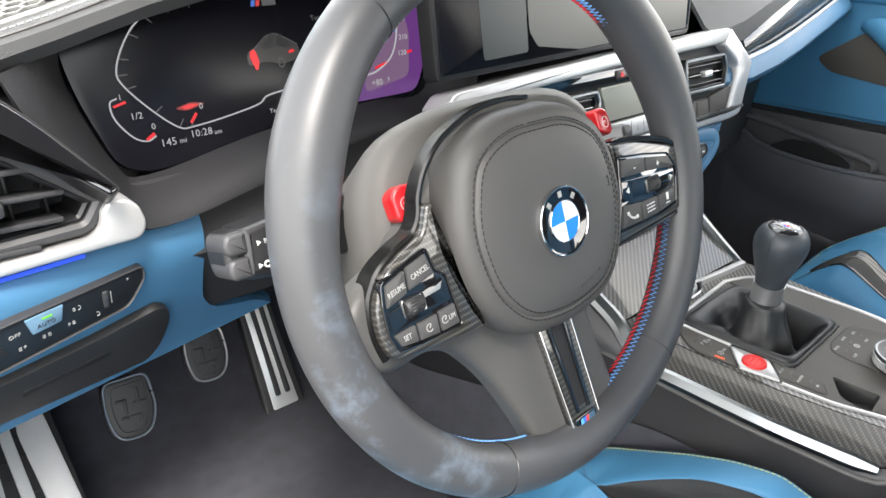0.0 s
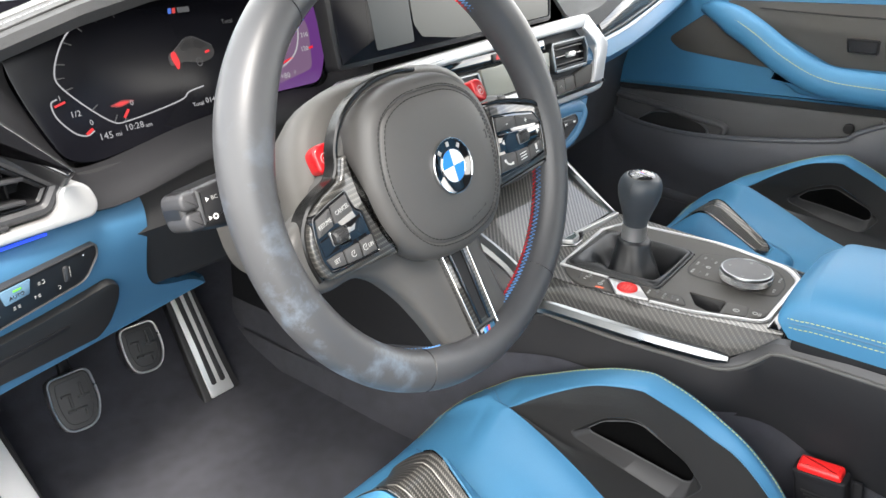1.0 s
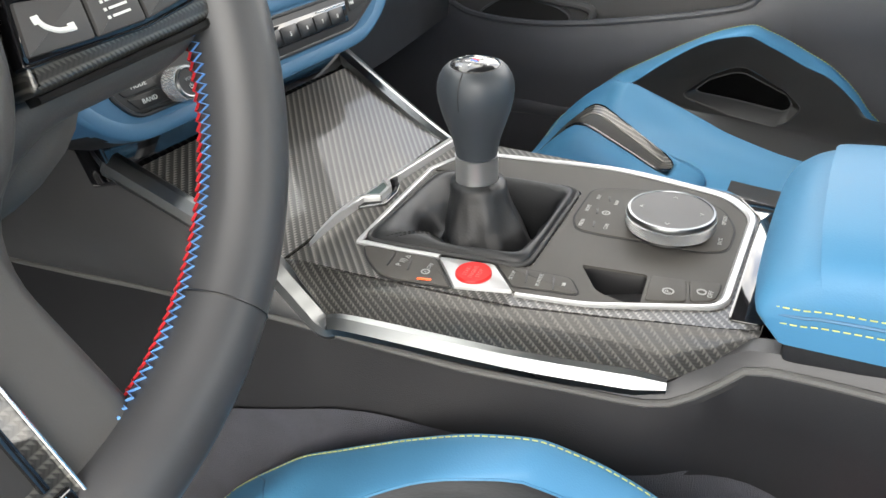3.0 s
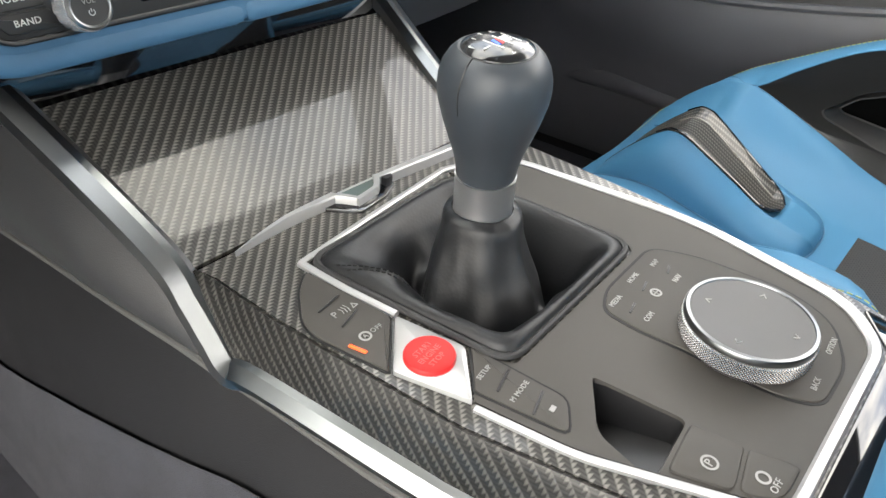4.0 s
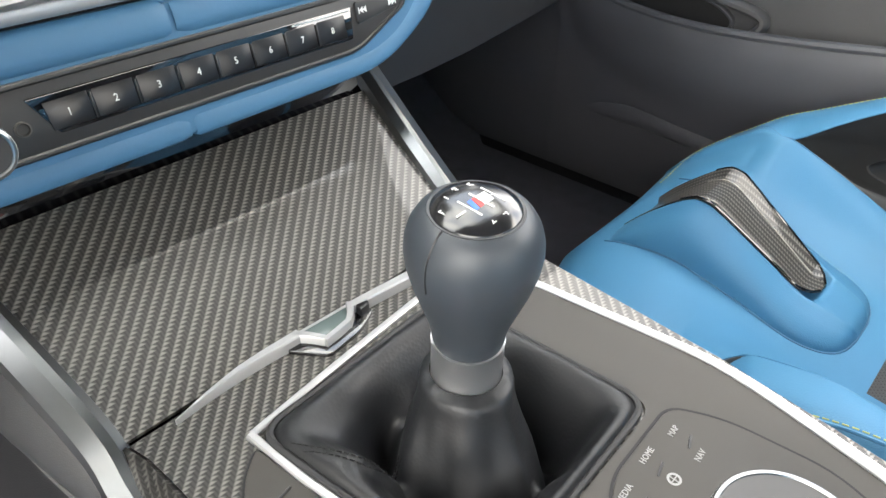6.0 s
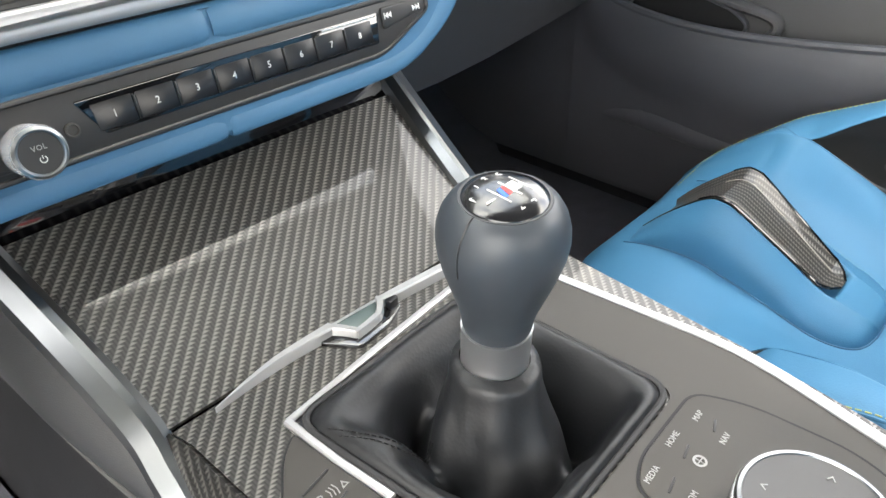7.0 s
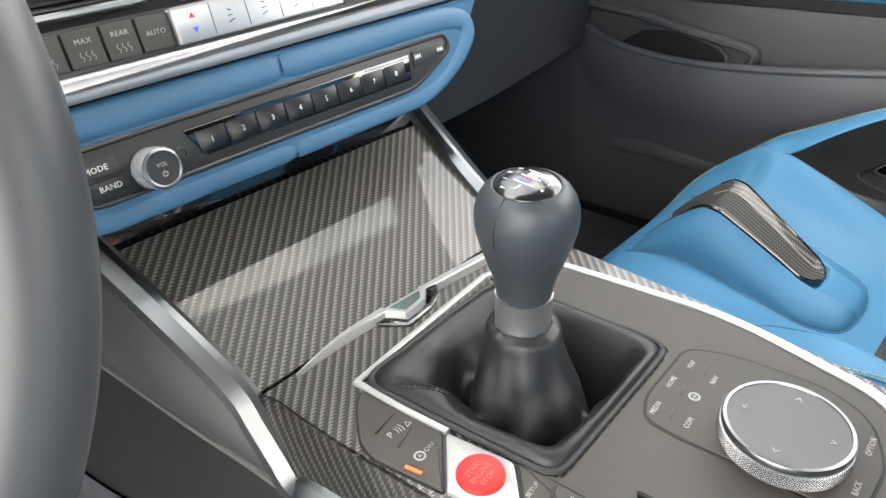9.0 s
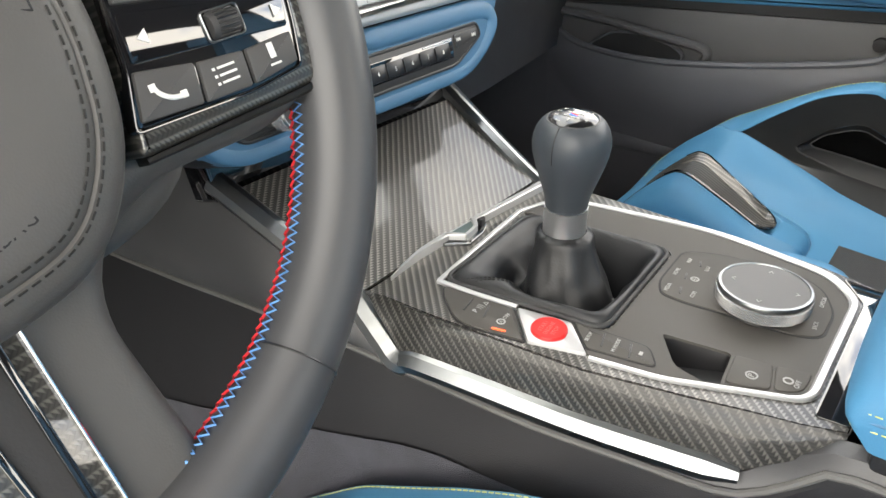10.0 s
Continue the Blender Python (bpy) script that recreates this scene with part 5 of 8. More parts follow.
glyph("fuel_arc", [(p.x, p.y) for p in smooth_path([(a, b, 0) for a, b in fuel], 4)], 0.0006, G_WHITE)
glyph("fuel_red", [(-0.141, -0.012), (-0.131, -0.0095)], 0.0009, G_RED)
glyph("fuel_red", [(-0.122, -0.041), (-0.115, -0.037)], 0.0012, G_RED)
for w, s, x, y, mt in (("1", 0.007, -0.1345, -0.0055, G_WHITE), ("1/2", 0.0085, -0.1255, -0.0215, G_WHITE), ("0", 0.008, -0.1145, -0.0315, G_WHITE), ("0", 0.008, -0.0725, -0.0215, G_WHITE), ("145", 0.0115, -0.1055, -0.0425, G_WHITE), ("mi", 0.008, -0.0915, -0.043, G_WHITE), ("10:28", 0.011, -0.0770, -0.0395, G_WHITE), ("am", 0.0075, -0.0605, -0.041, G_WHITE), ("Total", 0.0075, -0.0055, -0.0355, G_WHITE), ("01402", 0.0085, 0.013, -0.034, G_WHITE), ("mi", 0.0065, 0.027, -0.0325, G_GREY), ("Total", 0.007, 0.053, 0.040, G_GREY), ("+80", 0.0095, 0.108, -0.026, G_WHITE), ("F", 0.006, 0.1225, -0.0245, G_WHITE)):
    letters(w, s * (0.76 if y < -0.034 else 0.88), x - (0.002 if w in ("mi", "am") and x < 0 else 0), y - (0.0035 if w in ("145", "mi", "10:28", "am") and x < 0 else 0), Z, mt, clu, depth=0.0001)
# car picture with a red fender
G_BODY = glow("display_car_grey", (0.5, 0.47, 0.47), 0.011)
G_CABIN = glow("display_car_glass", (0.4, 0.38, 0.40), 0.005)
part("car_body", prism(rounded([(-0.0225, 0.0045), (-0.0232, 0.0150), (-0.0150, 0.0195), (-0.0020, 0.0285), (0.0080, 0.0300), (0.0190, 0.0245), (0.0280, 0.0190), (0.0295, 0.0120), (0.0240, 0.0060), (0.0120, 0.0035), (-0.0060, 0.0075)], 0.004, 3), Z - 0.0005, Z - 0.0002), G_BODY, clu)
part("car_glass", prism(rounded([(-0.0090, 0.0195), (-0.0020, 0.0260), (0.0060, 0.0280), (0.0040, 0.0200), (-0.0040, 0.0165)], 0.002, 2), Z - 0.0002, Z), G_CABIN, clu)
part("car_glass", prism(rounded([(0.0070, 0.0200), (0.0090, 0.0275), (0.0180, 0.0240), (0.0230, 0.0195), (0.0130, 0.0170)], 0.002, 2), Z - 0.0002, Z), G_CABIN, clu)
glyph("car_outline", [(p.x, p.y) for p in smooth_path([(-0.021, 0.0165, 0), (-0.012, 0.0210, 0), (-0.002, 0.0285, 0), (0.008, 0.0300, 0), (0.019, 0.0245, 0), (0.028, 0.0190, 0)], 5)], 0.00025, G_GREY)
for x, y, r in ((0.009, 0.0050, 0.0046), (-0.0195, 0.0100, 0.0036)):
    part("car_wheel", moved(rim_band(disc(r, 18), 0.0012, 0, 0.0003, 0.0001), pose(x, y, Z - 0.0002) @ Matrix.Diagonal((0.75, 1, 1, 1))), G_GREY, clu)
part("car_fender", prism(rounded([(-0.0185, 0.0185), (-0.0205, 0.0130), (-0.0165, 0.0010), (-0.0145, 0.0015), (-0.0120, 0.0080), (-0.0145, 0.0185)], 0.003, 3), Z, Z + 0.0003), G_RED, clu)
part("car_lamp", prism(rounded([(0.0175, 0.0120), (0.0235, 0.0130), (0.0230, 0.0155), (0.0185, 0.0145)], 0.001, 2), Z, Z + 0.0003), G_RED, clu)
for k, mt in enumerate((BLUE_INK, RED_INK)):
    part("badge_stripe", prism([(0, 0), (0.0035, 0), (0.0048, 0.005), (0.0013, 0.005)], Z, Z + 0.0003), glow("badge_glow_%d" % k, ((0.1, 0.25, 0.9), (0.9, 0.08, 0.08))[k], 0.11), clu, m=pose(-0.010 + 0.0045 * k, 0.054, 0))
part("badge_stripe", box(0.0075, 0.0565, Z, 0.013, 0.005, 0.0004), G_GREY, clu)
# violet field with the second dial
part("violet_field", prism(rounded([(0.080, -0.041), (0.155, -0.040), (0.171, -0.01), (0.171, 0.075), (0.125, 0.075)], [0.004, 0.012, 0.012, 0.006, 0.03], 4), Z - 0.0006, Z - 0.0002), G_VIOLET, clu)
part("mauve_field", prism(rounded([(0.092, -0.034), (0.148, -0.024), (0.156, 0.02), (0.142, 0.072), (0.115, 0.072)], 0.008, 4), Z - 0.0003, Z), G_MAUVE, clu)
glyph("dial_line", [(p.x, p.y) for p in smooth_path([(0.136, 0.070, 0), (0.142, 0.03, 0), (0.132, 0.0, 0), (0.112, -0.014, 0), (0.095, -0.018, 0)], 5)], 0.0008, G_WHITE)
glyph("fuel_red", [(0.108, -0.012), (0.124, -0.008)], 0.0010, G_RED)
for w, x, y in (("320", 0.1475, 0.032), ("210", 0.1475, 0.014), ("120", 0.1435, -0.001)):
    letters(w, 0.007, x, y, Z + 0.0003, G_WHITE, clu, depth=0.0001)
glyph("fuel_red", [(0.150, -0.001), (0.156, 0.0)], 0.0012, G_RED)

# ---- dashboard skin ----
dash = thing("dashboard", pose(0, 0, 0), "dark grained dashboard with stitched hood and blue lower panels", "dashboard", kind="structure")
# upper dash: from the stitched edge forward to the glass
xs = [-0.80, -0.74, -0.686, -0.60, -0.536, -0.47, -0.40, -0.30, -0.22, -0.16, 0.0, 0.2, 0.4, 0.6, 0.80]
ze = [0.630, 0.645, 0.662, 0.684, 0.702, 0.716, 0.722, 0.722, 0.712, 0.700, 0.690, 0.690, 0.69, 0.69, 0.68]
ye = [0.235, 0.238, 0.240, 0.240, 0.240, 0.238, 0.236, 0.238, 0.246, 0.262, 0.29, 0.30, 0.31, 0.32, 0.33]
rows = []
for f, dy, dz in ((0, 0.012, -0.016), (1, 0.002, -0.006), (2, 0.003, 0.002), (3, 0.012, 0.007), (4, 0.026, 0.0095), (5, 0.16, 0.004), (6, 0.34, -0.012), (7, 0.60, -0.04)):
    t = min(1.0, max(0.0, (dy - 0.05) / 0.3))
    rows.append([(x, y + dy, z * (1 - t) + 0.69 * t + dz) for x, y, z in zip(xs, ye, ze)])
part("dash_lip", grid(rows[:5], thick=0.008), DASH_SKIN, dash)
part("dash_top", grid([[Vector(p) + Vector((0, 0, 0.001)) for p in r] for r in rows[4:]], thick=0.01), DASH_GLARE, dash)
edge = [(x, y + 0.016, z + 0.0085) for x, y, z in zip(xs, ye, ze)][:10]
part("hood_stitch", dashes(smooth_path(edge, 12), 0.0036, 0.0018, 0.00042), plain("ash_thread", (0.35, 0.36, 0.36), 0.7), dash)
part("hood_seam", sweep(smooth_path([(x, y + 0.009, z + 0.0058) for x, y, z in zip(xs, ye, ze)][:10], 6), disc(0.001, 6)), SATIN_BLACK, dash)
gr = part("defrost_grille", prism(rounded([(-0.045, -0.07), (0.045, -0.07), (0.045, 0.07), (-0.045, 0.07)], 0.008, 3), -0.002, 0.002, 0.001), VOID, dash, m=pose(-0.652, 0.345, 0.6845, 2, -14, 12))
for i in range(6):
    for j in range(10):
        part("grille_cell", moved(rim_band(disc(0.0086, 6), 0.0016, 0, 0.003, 0.0004), pose(-0.037 + 0.0148 * i + (0.0 if j % 2 else 0.0074), -0.058 + 0.0129 * j, 0.001, 0, 0, 30)), DASH_GLARE, gr)
# hood's inner lining round the cluster, down to the column
rows = []
inner = smooth_path([(-0.592, 0.292, 0.672), (-0.594, 0.290, 0.640), (-0.574, 0.276, 0.576), (-0.548, 0.272, 0.560), (-0.44, 0.275, 0.577), (-0.32, 0.278, 0.585), (-0.262, 0.279, 0.583), (-0.240, 0.284, 0.61), (-0.240, 0.296, 0.66), (-0.240, 0.303, 0.698)], 5)
outer = smooth_path([(-0.640, 0.246, 0.658), (-0.628, 0.230, 0.620), (-0.596, 0.222, 0.558), (-0.556, 0.226, 0.535), (-0.44, 0.238, 0.552), (-0.32, 0.242, 0.570), (-0.250, 0.238, 0.570), (-0.218, 0.238, 0.60), (-0.212, 0.250, 0.66), (-0.212, 0.262, 0.695)], 5)
for t in (0, 0.08, 0.3, 0.6, 0.9, 1.0):
    rows.append([Vector(a).lerp(Vector(b), t) + Vector((0, -0.010 * math.sin(math.pi * t), 0.0)) for a, b in zip(outer, inner)])
part("cluster_bezel", grid(rows, thick=0.004), DARK_PLASTIC, dash)
# driver's lower dash: blue panel
PRF = smooth_path([(0.226, 0.540), (0.213, 0.524), (0.212, 0.505), (0.222, 0.480), (0.245, 0.440), (0.270, 0.405), (0.288, 0.378), (0.297, 0.368), (0.33, 0.370)], 5)


def blue_right(z):
    return curve([0.345, 0.372, 0.392, 0.402, 0.419, 0.447, 0.486, 0.56], [-0.400, -0.425, -0.452, -0.480, -0.507, -0.520, -0.523, -0.521], z)


rows = []
for p in PRF:
    xr = blue_right(p[1])
    r = []
    for k in range(17):
        x = -0.80 + (xr + 0.80) * k / 16
        r.append((x, p[0] + 0.20 * (max(x, -0.74) + 0.66), p[1]))
    rows.append(r)
part("knee_panel", grid(rows, thick=0.008), BLUE_HARD, dash, "light blue lower dash panel")
part("dash_core", grid([[(x, y, z) for x in (-0.8, -0.25)] for y, z in ((0.27, 0.56), (0.25, 0.50), (0.30, 0.425), (0.42, 0.40), (0.9, 0.45))], thick=0.01), VOID, dash)
KP = plane_frame((-0.632, 0.2640, 0.411), (1, 0.20, 0), (0, -0.68, 1))
kp = thing("knee_pad", KP, "dark padded knee inlay in the blue panel", "trim panel")
part("pad", prism(rounded([(-0.0553, 0.0440), (0.0058, 0.0490), (0.0593, 0.0590), (0.0715, 0.0480), (0.0763, 0.0240), (0.0748, -0.0130), (0.0648, -0.0330), (-0.0992, -0.0180), (-0.0983, 0.0284), (-0.0814, 0.0430)], [0.01, 0.02, 0.006, 0.006, 0.01, 0.012, 0.006, 0.004, 0.012, 0.012], 4), -0.006, 0.0015, 0.001, 2), GREY_PLASTIC, kp)
part("pad_catch", box(-0.011, 0.0175, 0.0012, 0.070, 0.009, 0.003, 0.0012), DARK_PLASTIC, kp, m=pose(0, 0, 0, 0, 0, 3))
LSW = plane_frame((-0.645, 0.2180, 0.487), (1, 0.20, 0.06), (0, -0.25, 1))
lsw = thing("light_switch_panel", LSW, "black light switch panel with lit key", "control panel")
lp = rounded([(-0.0697, 0.0150), (-0.0605, 0.0203), (0.0658, 0.0200), (0.0669, 0.0096), (0.0519, -0.0110), (-0.0557, -0.0163), (-0.0633, -0.0110)], [0.003, 0.006, 0.003, 0.008, 0.008, 0.006, 0.006], 4)
part("panel_face", prism(lp, -0.006, 0.004, 0.0012), SATIN_BLACK, lsw)
part("panel_rim", rim_band(inset(lp, -0.0016), 0.0016, -0.004, 0.0050, 0.0008), VENT_GREY, lsw)
for q in ([(-0.0586, 0.0150), (-0.0424, 0.0172), (-0.0402, 0.0072), (-0.0566, 0.0057)], [(-0.0564, 0.0047), (-0.0399, 0.0062), (-0.0366, -0.0045), (-0.0539, -0.0062)]):
    part("dummy_key", prism(rounded(q, 0.001, 2), 0.002, 0.0050, 0.0006), GREY_PLASTIC, lsw)
lk = part("lit_key", prism(rounded([(-0.0229, 0.0188), (-0.0197, 0.0040), (0.0012, 0.0050), (0.0039, 0.0187)], 0.001, 2), 0.002, 0.0056, 0.0008), surface("smoke_blue_key", (0.11, 0.19, 0.27), 0.25), lsw, "pale blue lit key")
part("green_light", box(-0.0085, 0.0150, 0.0058, 0.007, 0.0014, 0.0005), G_GREEN, lsw)
letters("AUTO", 0.0050, -0.0095, 0.0095, 0.0058, BLACK_INK, lk, font_scale=0.9)
letters("OFF", 0.0046, -0.0306, 0.0088, 0.0042, SOFT_INK, lsw)
letters("P", 0.0036, -0.0258, -0.0042, 0.0042, SOFT_INK, lsw)
letters("P", 0.0036, 0.0058, -0.0025, 0.0042, SOFT_INK, lsw)
for x, y in ((-0.0292, -0.0042), (0.0092, -0.0025), (-0.0125, -0.0027), (-0.0085, -0.0027), (0.0110, 0.0090)):
    for k in range(3):
        part("switch_mark", box(x, y - 0.0012 + 0.0012 * k, 0.0042, 0.0020, 0.0004, 0.0003), SOFT_INK, lsw)
for x, y in ((0.0140, 0.0090), (0.0268, -0.0046)):
    part("switch_mark", sweep([(x + 0.0018 * math.cos(radians(-100 + 20 * k)), y + 0.0019 * math.sin(radians(-100 + 20 * k)), 0.0042) for k in range(11)], disc(0.00026, 4)), SOFT_INK, lsw)
part("dimmer_wheel", box(0.0350, 0.0053, 0.004, 0.0050, 0.016, 0.004, 0.0018), VENT_GREY, lsw)
for k in range(3):
    part("dimmer_mark", box(0.0390, 0.0013 + 0.004 * k, 0.0043, 0.0006, 0.0030, 0.0004), SOFT_INK, lsw)
part("sensor_dot", box(0.0534, 0.0151, 0.0042, 0.0014, 0.0014, 0.0004, 0.0006), SOFT_INK, lsw)
# side vent of the driver with its silver spear
SV = plane_frame((-0.66, 0.213, 0.573), (1, 0, 0), (0, 0.06, 1))
sv = thing("air_vent", SV, "driver's side air vent in a dark frame over silver trim", "air vent", group="air vents")
vo = rounded([(-0.10, 0.052), (0.008, 0.050), (0.066, 0.001), (0.050, -0.022), (-0.10, -0.026)], [0.004, 0.008, 0.006, 0.008, 0.004], 4)
part("throat", prism(vo, -0.06, -0.05), VOID, sv)
part("surround", rim_band(vo, 0.009, -0.03, 0.003, 0.003), VENT_GREY, sv)
part("top_strip", sweep([(-0.10, 0.0555, 0.003), (0.0, 0.0550, 0.003), (0.010, 0.051, 0.002)], disc(0.0022, 8)), VENT_GREY, sv)
part("inner_lip", rim_band(inset(vo, 0.008), 0.005, -0.05, -0.003, 0.002), SATIN_BLACK, sv)
for k, y in enumerate((0.030, 0.012, -0.006, -0.022)):
    part("slat", box(-0.024 - 0.004 * k, y, -0.012, 0.125 + (-0.03 if k == 0 else 0.006 if k < 3 else -0.02), 0.0042, 0.030, 0.0015), VENT_GREY, sv, m=pose(0, 0, 0, -8, 0, -2))
for k in range(6):
    part("rear_blade", box(-0.08 + 0.022 * k, 0.004, -0.036, 0.002, 0.07, 0.02, 0.0005), SATIN_BLACK, sv)
part("slide", box(-0.018, 0.011, 0.006, 0.036, 0.013, 0.018, 0.004), VENT_GREY, sv)
part("slide_plate", box(-0.016, 0.013, 0.0145, 0.022, 0.004, 0.002, 0.0008), DOOR_SKIN, sv)
tr = thing("side_trim", SV, "satin silver spear trim with a blue light line below", "trim")
part("spear", prism(rounded([(-0.12, -0.0285), (-0.12, -0.0385), (0.0299, -0.0335), (0.0800, -0.0325), (0.0855, -0.0222), (0.0820, -0.0085), (0.0760, -0.0020), (0.0615, -0.0005), (0.0560, -0.0070), (0.0550, -0.0160), (0.0480, -0.0250)], [0.002, 0.002, 0.02, 0.006, 0.006, 0.006, 0.004, 0.002, 0.002, 0.004, 0.01], 4), -0.02, 0.009, 0.0028, 3), TRIM_SILVER, tr)
part("light_line", sweep([(-0.12, -0.0415, 0.004), (-0.03, -0.0388, 0.004), (0.040, -0.0362, 0.004)], disc(0.0012, 6), up=(0, 0, 1)), G_BLUE, tr)
gp = thing("gloss_panel", plane_frame((-0.66, 0.222, 0.64), (1, 0, 0), (0, 0.62, 1)), "gloss black wedge panel above the side vent", "trim panel")
wd = rounded([(-0.11, 0.045), (0.0, 0.026), (0.028, -0.004), (0.068, -0.064), (0.060, -0.068), (0.006, -0.014), (-0.11, -0.013)], [0.004, 0.006, 0.02, 0.003, 0.003, 0.006, 0.004], 4)
part("wedge", prism(inset(wd, 0.0012), -0.02, 0.002, 0.002), GLOSS, gp)
part("wedge_edge", rim_band(wd, 0.0012, -0.02, 0.0012, 0.0004), SATIN_BLACK, gp)

# passenger's dash: dark pad, carbon inlay, chrome line, blue swoop
st = [(0.190, 0.618, 0.606, 0.575, 0.515, 0.205), (0.255, 0.630, 0.600, 0.574, 0.528, 0.198), (0.33, 0.652, 0.628, 0.583, 0.536, 0.200), (0.42, 0.675, 0.650, 0.595, 0.546, 0.210), (0.55, 0.700, 0.676, 0.611, 0.560, 0.232), (0.66, 0.71, 0.69, 0.625, 0.572, 0.252), (0.76, 0.715, 0.70, 0.637, 0.582, 0.270)]
part("pad_front", grid([[(x, y + 0.09, 0.705), (x, y + 0.02, zt + 0.004), (x, y + 0.006, zt - 0.004), (x, y + 0.004, zc)] for x, zt, zc, zl, zb, y in st], thick=0.006), DASH_SKIN, dash)
fr = plane_frame((0.45, 0.22, 0.62), (1, 0.13, 0.13), (0, 0.1, 1))
rows = [[fr.inverted() @ Vector((x, y + 0.003 - 0.006 * math.sin(math.pi * k), zc + (zl - zc) * k)) for k in (0, 0.25, 0.5, 0.75, 1.0)] for x, zt, zc, zl, zb, y in st[1:]]
part("carbon_inlay", grid(rows, thick=0.003), CARBON_SOFT, dash, "glossy carbon inlay", m=fr)
part("chrome_line", sweep(smooth_path([(x, y - 0.002, zl) for x, zt, zc, zl, zb, y in st[1:]], 4), disc(0.0032, 8)), TRIM_SILVER, dash)
rows = []
for x, zt, zc, zl, zb, y in st:
    q = smooth_path([(x, y + 0.004, zl - 0.001), (x, y - 0.012, zl - 0.018), (x, y - 0.010, (zl + zb) / 2), (x, y + 0.010, zb + 0.006), (x, y + 0.05, zb - 0.004), (x, y + 0.14, zb - 0.012)], 3)
    rows.append(q)
part("blue_swoop", grid(rows, thick=0.006), BLUE_HARD, dash, "light blue swoop panel")
part("glovebox", grid([[(x, y + 0.10, zb - 0.004), (x, y + 0.135, 0.45), (x, y + 0.15, 0.33), (x, y + 0.30, 0.26), (x, 0.9, 0.30)] for x, zt, zc, zl, zb, y in [(0.16, 0, 0, 0, 0.515, 0.2)] + st[1:]], thick=0.01), SIDE_SOFT, dash)
part("stack_side", grid([[(x, y, z) for x, y in ((0.150, 0.26), (0.165, 0.34), (0.18, 0.9))] for z in (0.0, 0.45, 0.60)], thick=0.006), CARPET, dash)
part("stack_side", grid([[(x, y, z) for x, y in ((-0.150, 0.36), (-0.152, 0.45), (-0.160, 0.7))] for z in (0.30, 0.45, 0.60)], thick=0.006), CARPET, dash)


# ---- steering wheel ----
WHL = plane_frame((-0.388, -0.004, 0.571), (1, 0, 0), (0, math.sin(radians(16.6)), math.cos(radians(16.6)))) @ pose(0, 0, 0, 0, 0, 4.5)
whl = thing("steering_wheel", WHL, "worn black leather steering wheel with carbon spokes", "steering wheel")
R0 = 0.1715


def rim_point(a):
    return Vector((R0 * math.cos(a), R0 * math.sin(a), 0))


def rim_mesh():
    n, m, rows = 160, 20, []
    for i in range(n):
        a = 2 * math.pi * i / n
        # grips swell beside the side spokes
        d = min(abs((math.degrees(a) - c + 180) % 360 - 180) for c in (28, 152))
        g = 1 + 0.10 * math.exp(-(d / 16) ** 2)
        row = []
        for j in range(m):
            b = 2 * math.pi * j / m
            rr = (0.0170 + 0.0012 * math.cos(b) ** 2) * g
            inw = 1.0 + (0.10 * math.exp(-(d / 16) ** 2) if math.cos(b) < 0 else 0)
            row.append(((R0 + rr * 0.96 * inw * math.cos(b)) * math.cos(a), (R0 + rr * 0.96 * inw * math.cos(b)) * math.sin(a), rr * 1.06 * math.sin(b)))
        rows.append(row)
    rows.append(rows[0])
    bm = grid(rows, closed=True)
    bmesh.ops.remove_doubles(bm, verts=bm.verts, dist=1e-6)
    return bm


rim = part("rim", rim_mesh(), RIM_LEATHER, whl, "worn black leather rim", m=pose(0, 0.0048, 0))
for a0 in (-57, -118, 57, 123):
    a = radians(a0)
    c = rim_point(a)
    rad = c.normalized()
    pts = [c + rad * 0.0176 * math.cos(b) + Vector((0, 0, 0.0182)) * math.sin(b) for b in [k * math.pi / 12 for k in range(-9, 18)]]
    part("rim_seam", sweep(pts, disc(0.0005, 5), up=rad.cross(Vector((0, 0, 1)))), SATIN_BLACK, rim)
# cross stitching on the inner side
for lo, hi in ((-76, -14), (14, 60), (-166, -104), (120, 166)):
    for k, (mt, ph) in enumerate(((THREAD_RED, 0), (THREAD_BLUE, 1))):
        n = int((hi - lo) / 1.45)
        bm = bmesh.new()
        pts = []
        for i in range(n * 2):
            a = radians(lo + (hi - lo) * i / (n * 2 - 1))
            b = radians((26 if lo < -100 else 0) + (204 if k == 0 else 184) + (-8.5 if (i + ph) % 2 else 8.5))
            rr = 0.0183
            pts.append(Vector(((R0 + rr * math.cos(b)) * math.cos(a), (R0 + rr * math.cos(b)) * math.sin(a), rr * 1.03 * math.sin(b) + 0.0002)))
        part("rim_stitch", sweep(pts, disc(0.00062, 5)), mt, rim)

# hub: spokes in one moulding, dished towards the middle
hub = rounded([(-0.150, 0.006), (-0.104, 0.016), (-0.078, 0.048), (0.0, 0.072), (0.078, 0.045), (0.104, 0.020), (0.150, 0.008), (0.166, -0.012), (0.160, -0.042), (0.135, -0.054), (0.080, -0.054), (0.054, -0.066), (0.043, -0.088), (0.045, -0.118), (0.047, -0.150), (0.038, -0.172), (-0.036, -0.172), (-0.043, -0.150), (-0.050, -0.122), (-0.062, -0.090), (-0.080, -0.064), (-0.102, -0.052), (-0.135, -0.050), (-0.158, -0.040), (-0.166, -0.012)],
              [0.01, 0.02, 0.02, 0.03, 0.02, 0.02, 0.01, 0.01, 0.01, 0.02, 0.02, 0.02, 0.02, 0.02, 0.02, 0.01, 0.01, 0.02, 0.02, 0.02, 0.02, 0.02, 0.02, 0.01, 0.01], 4)


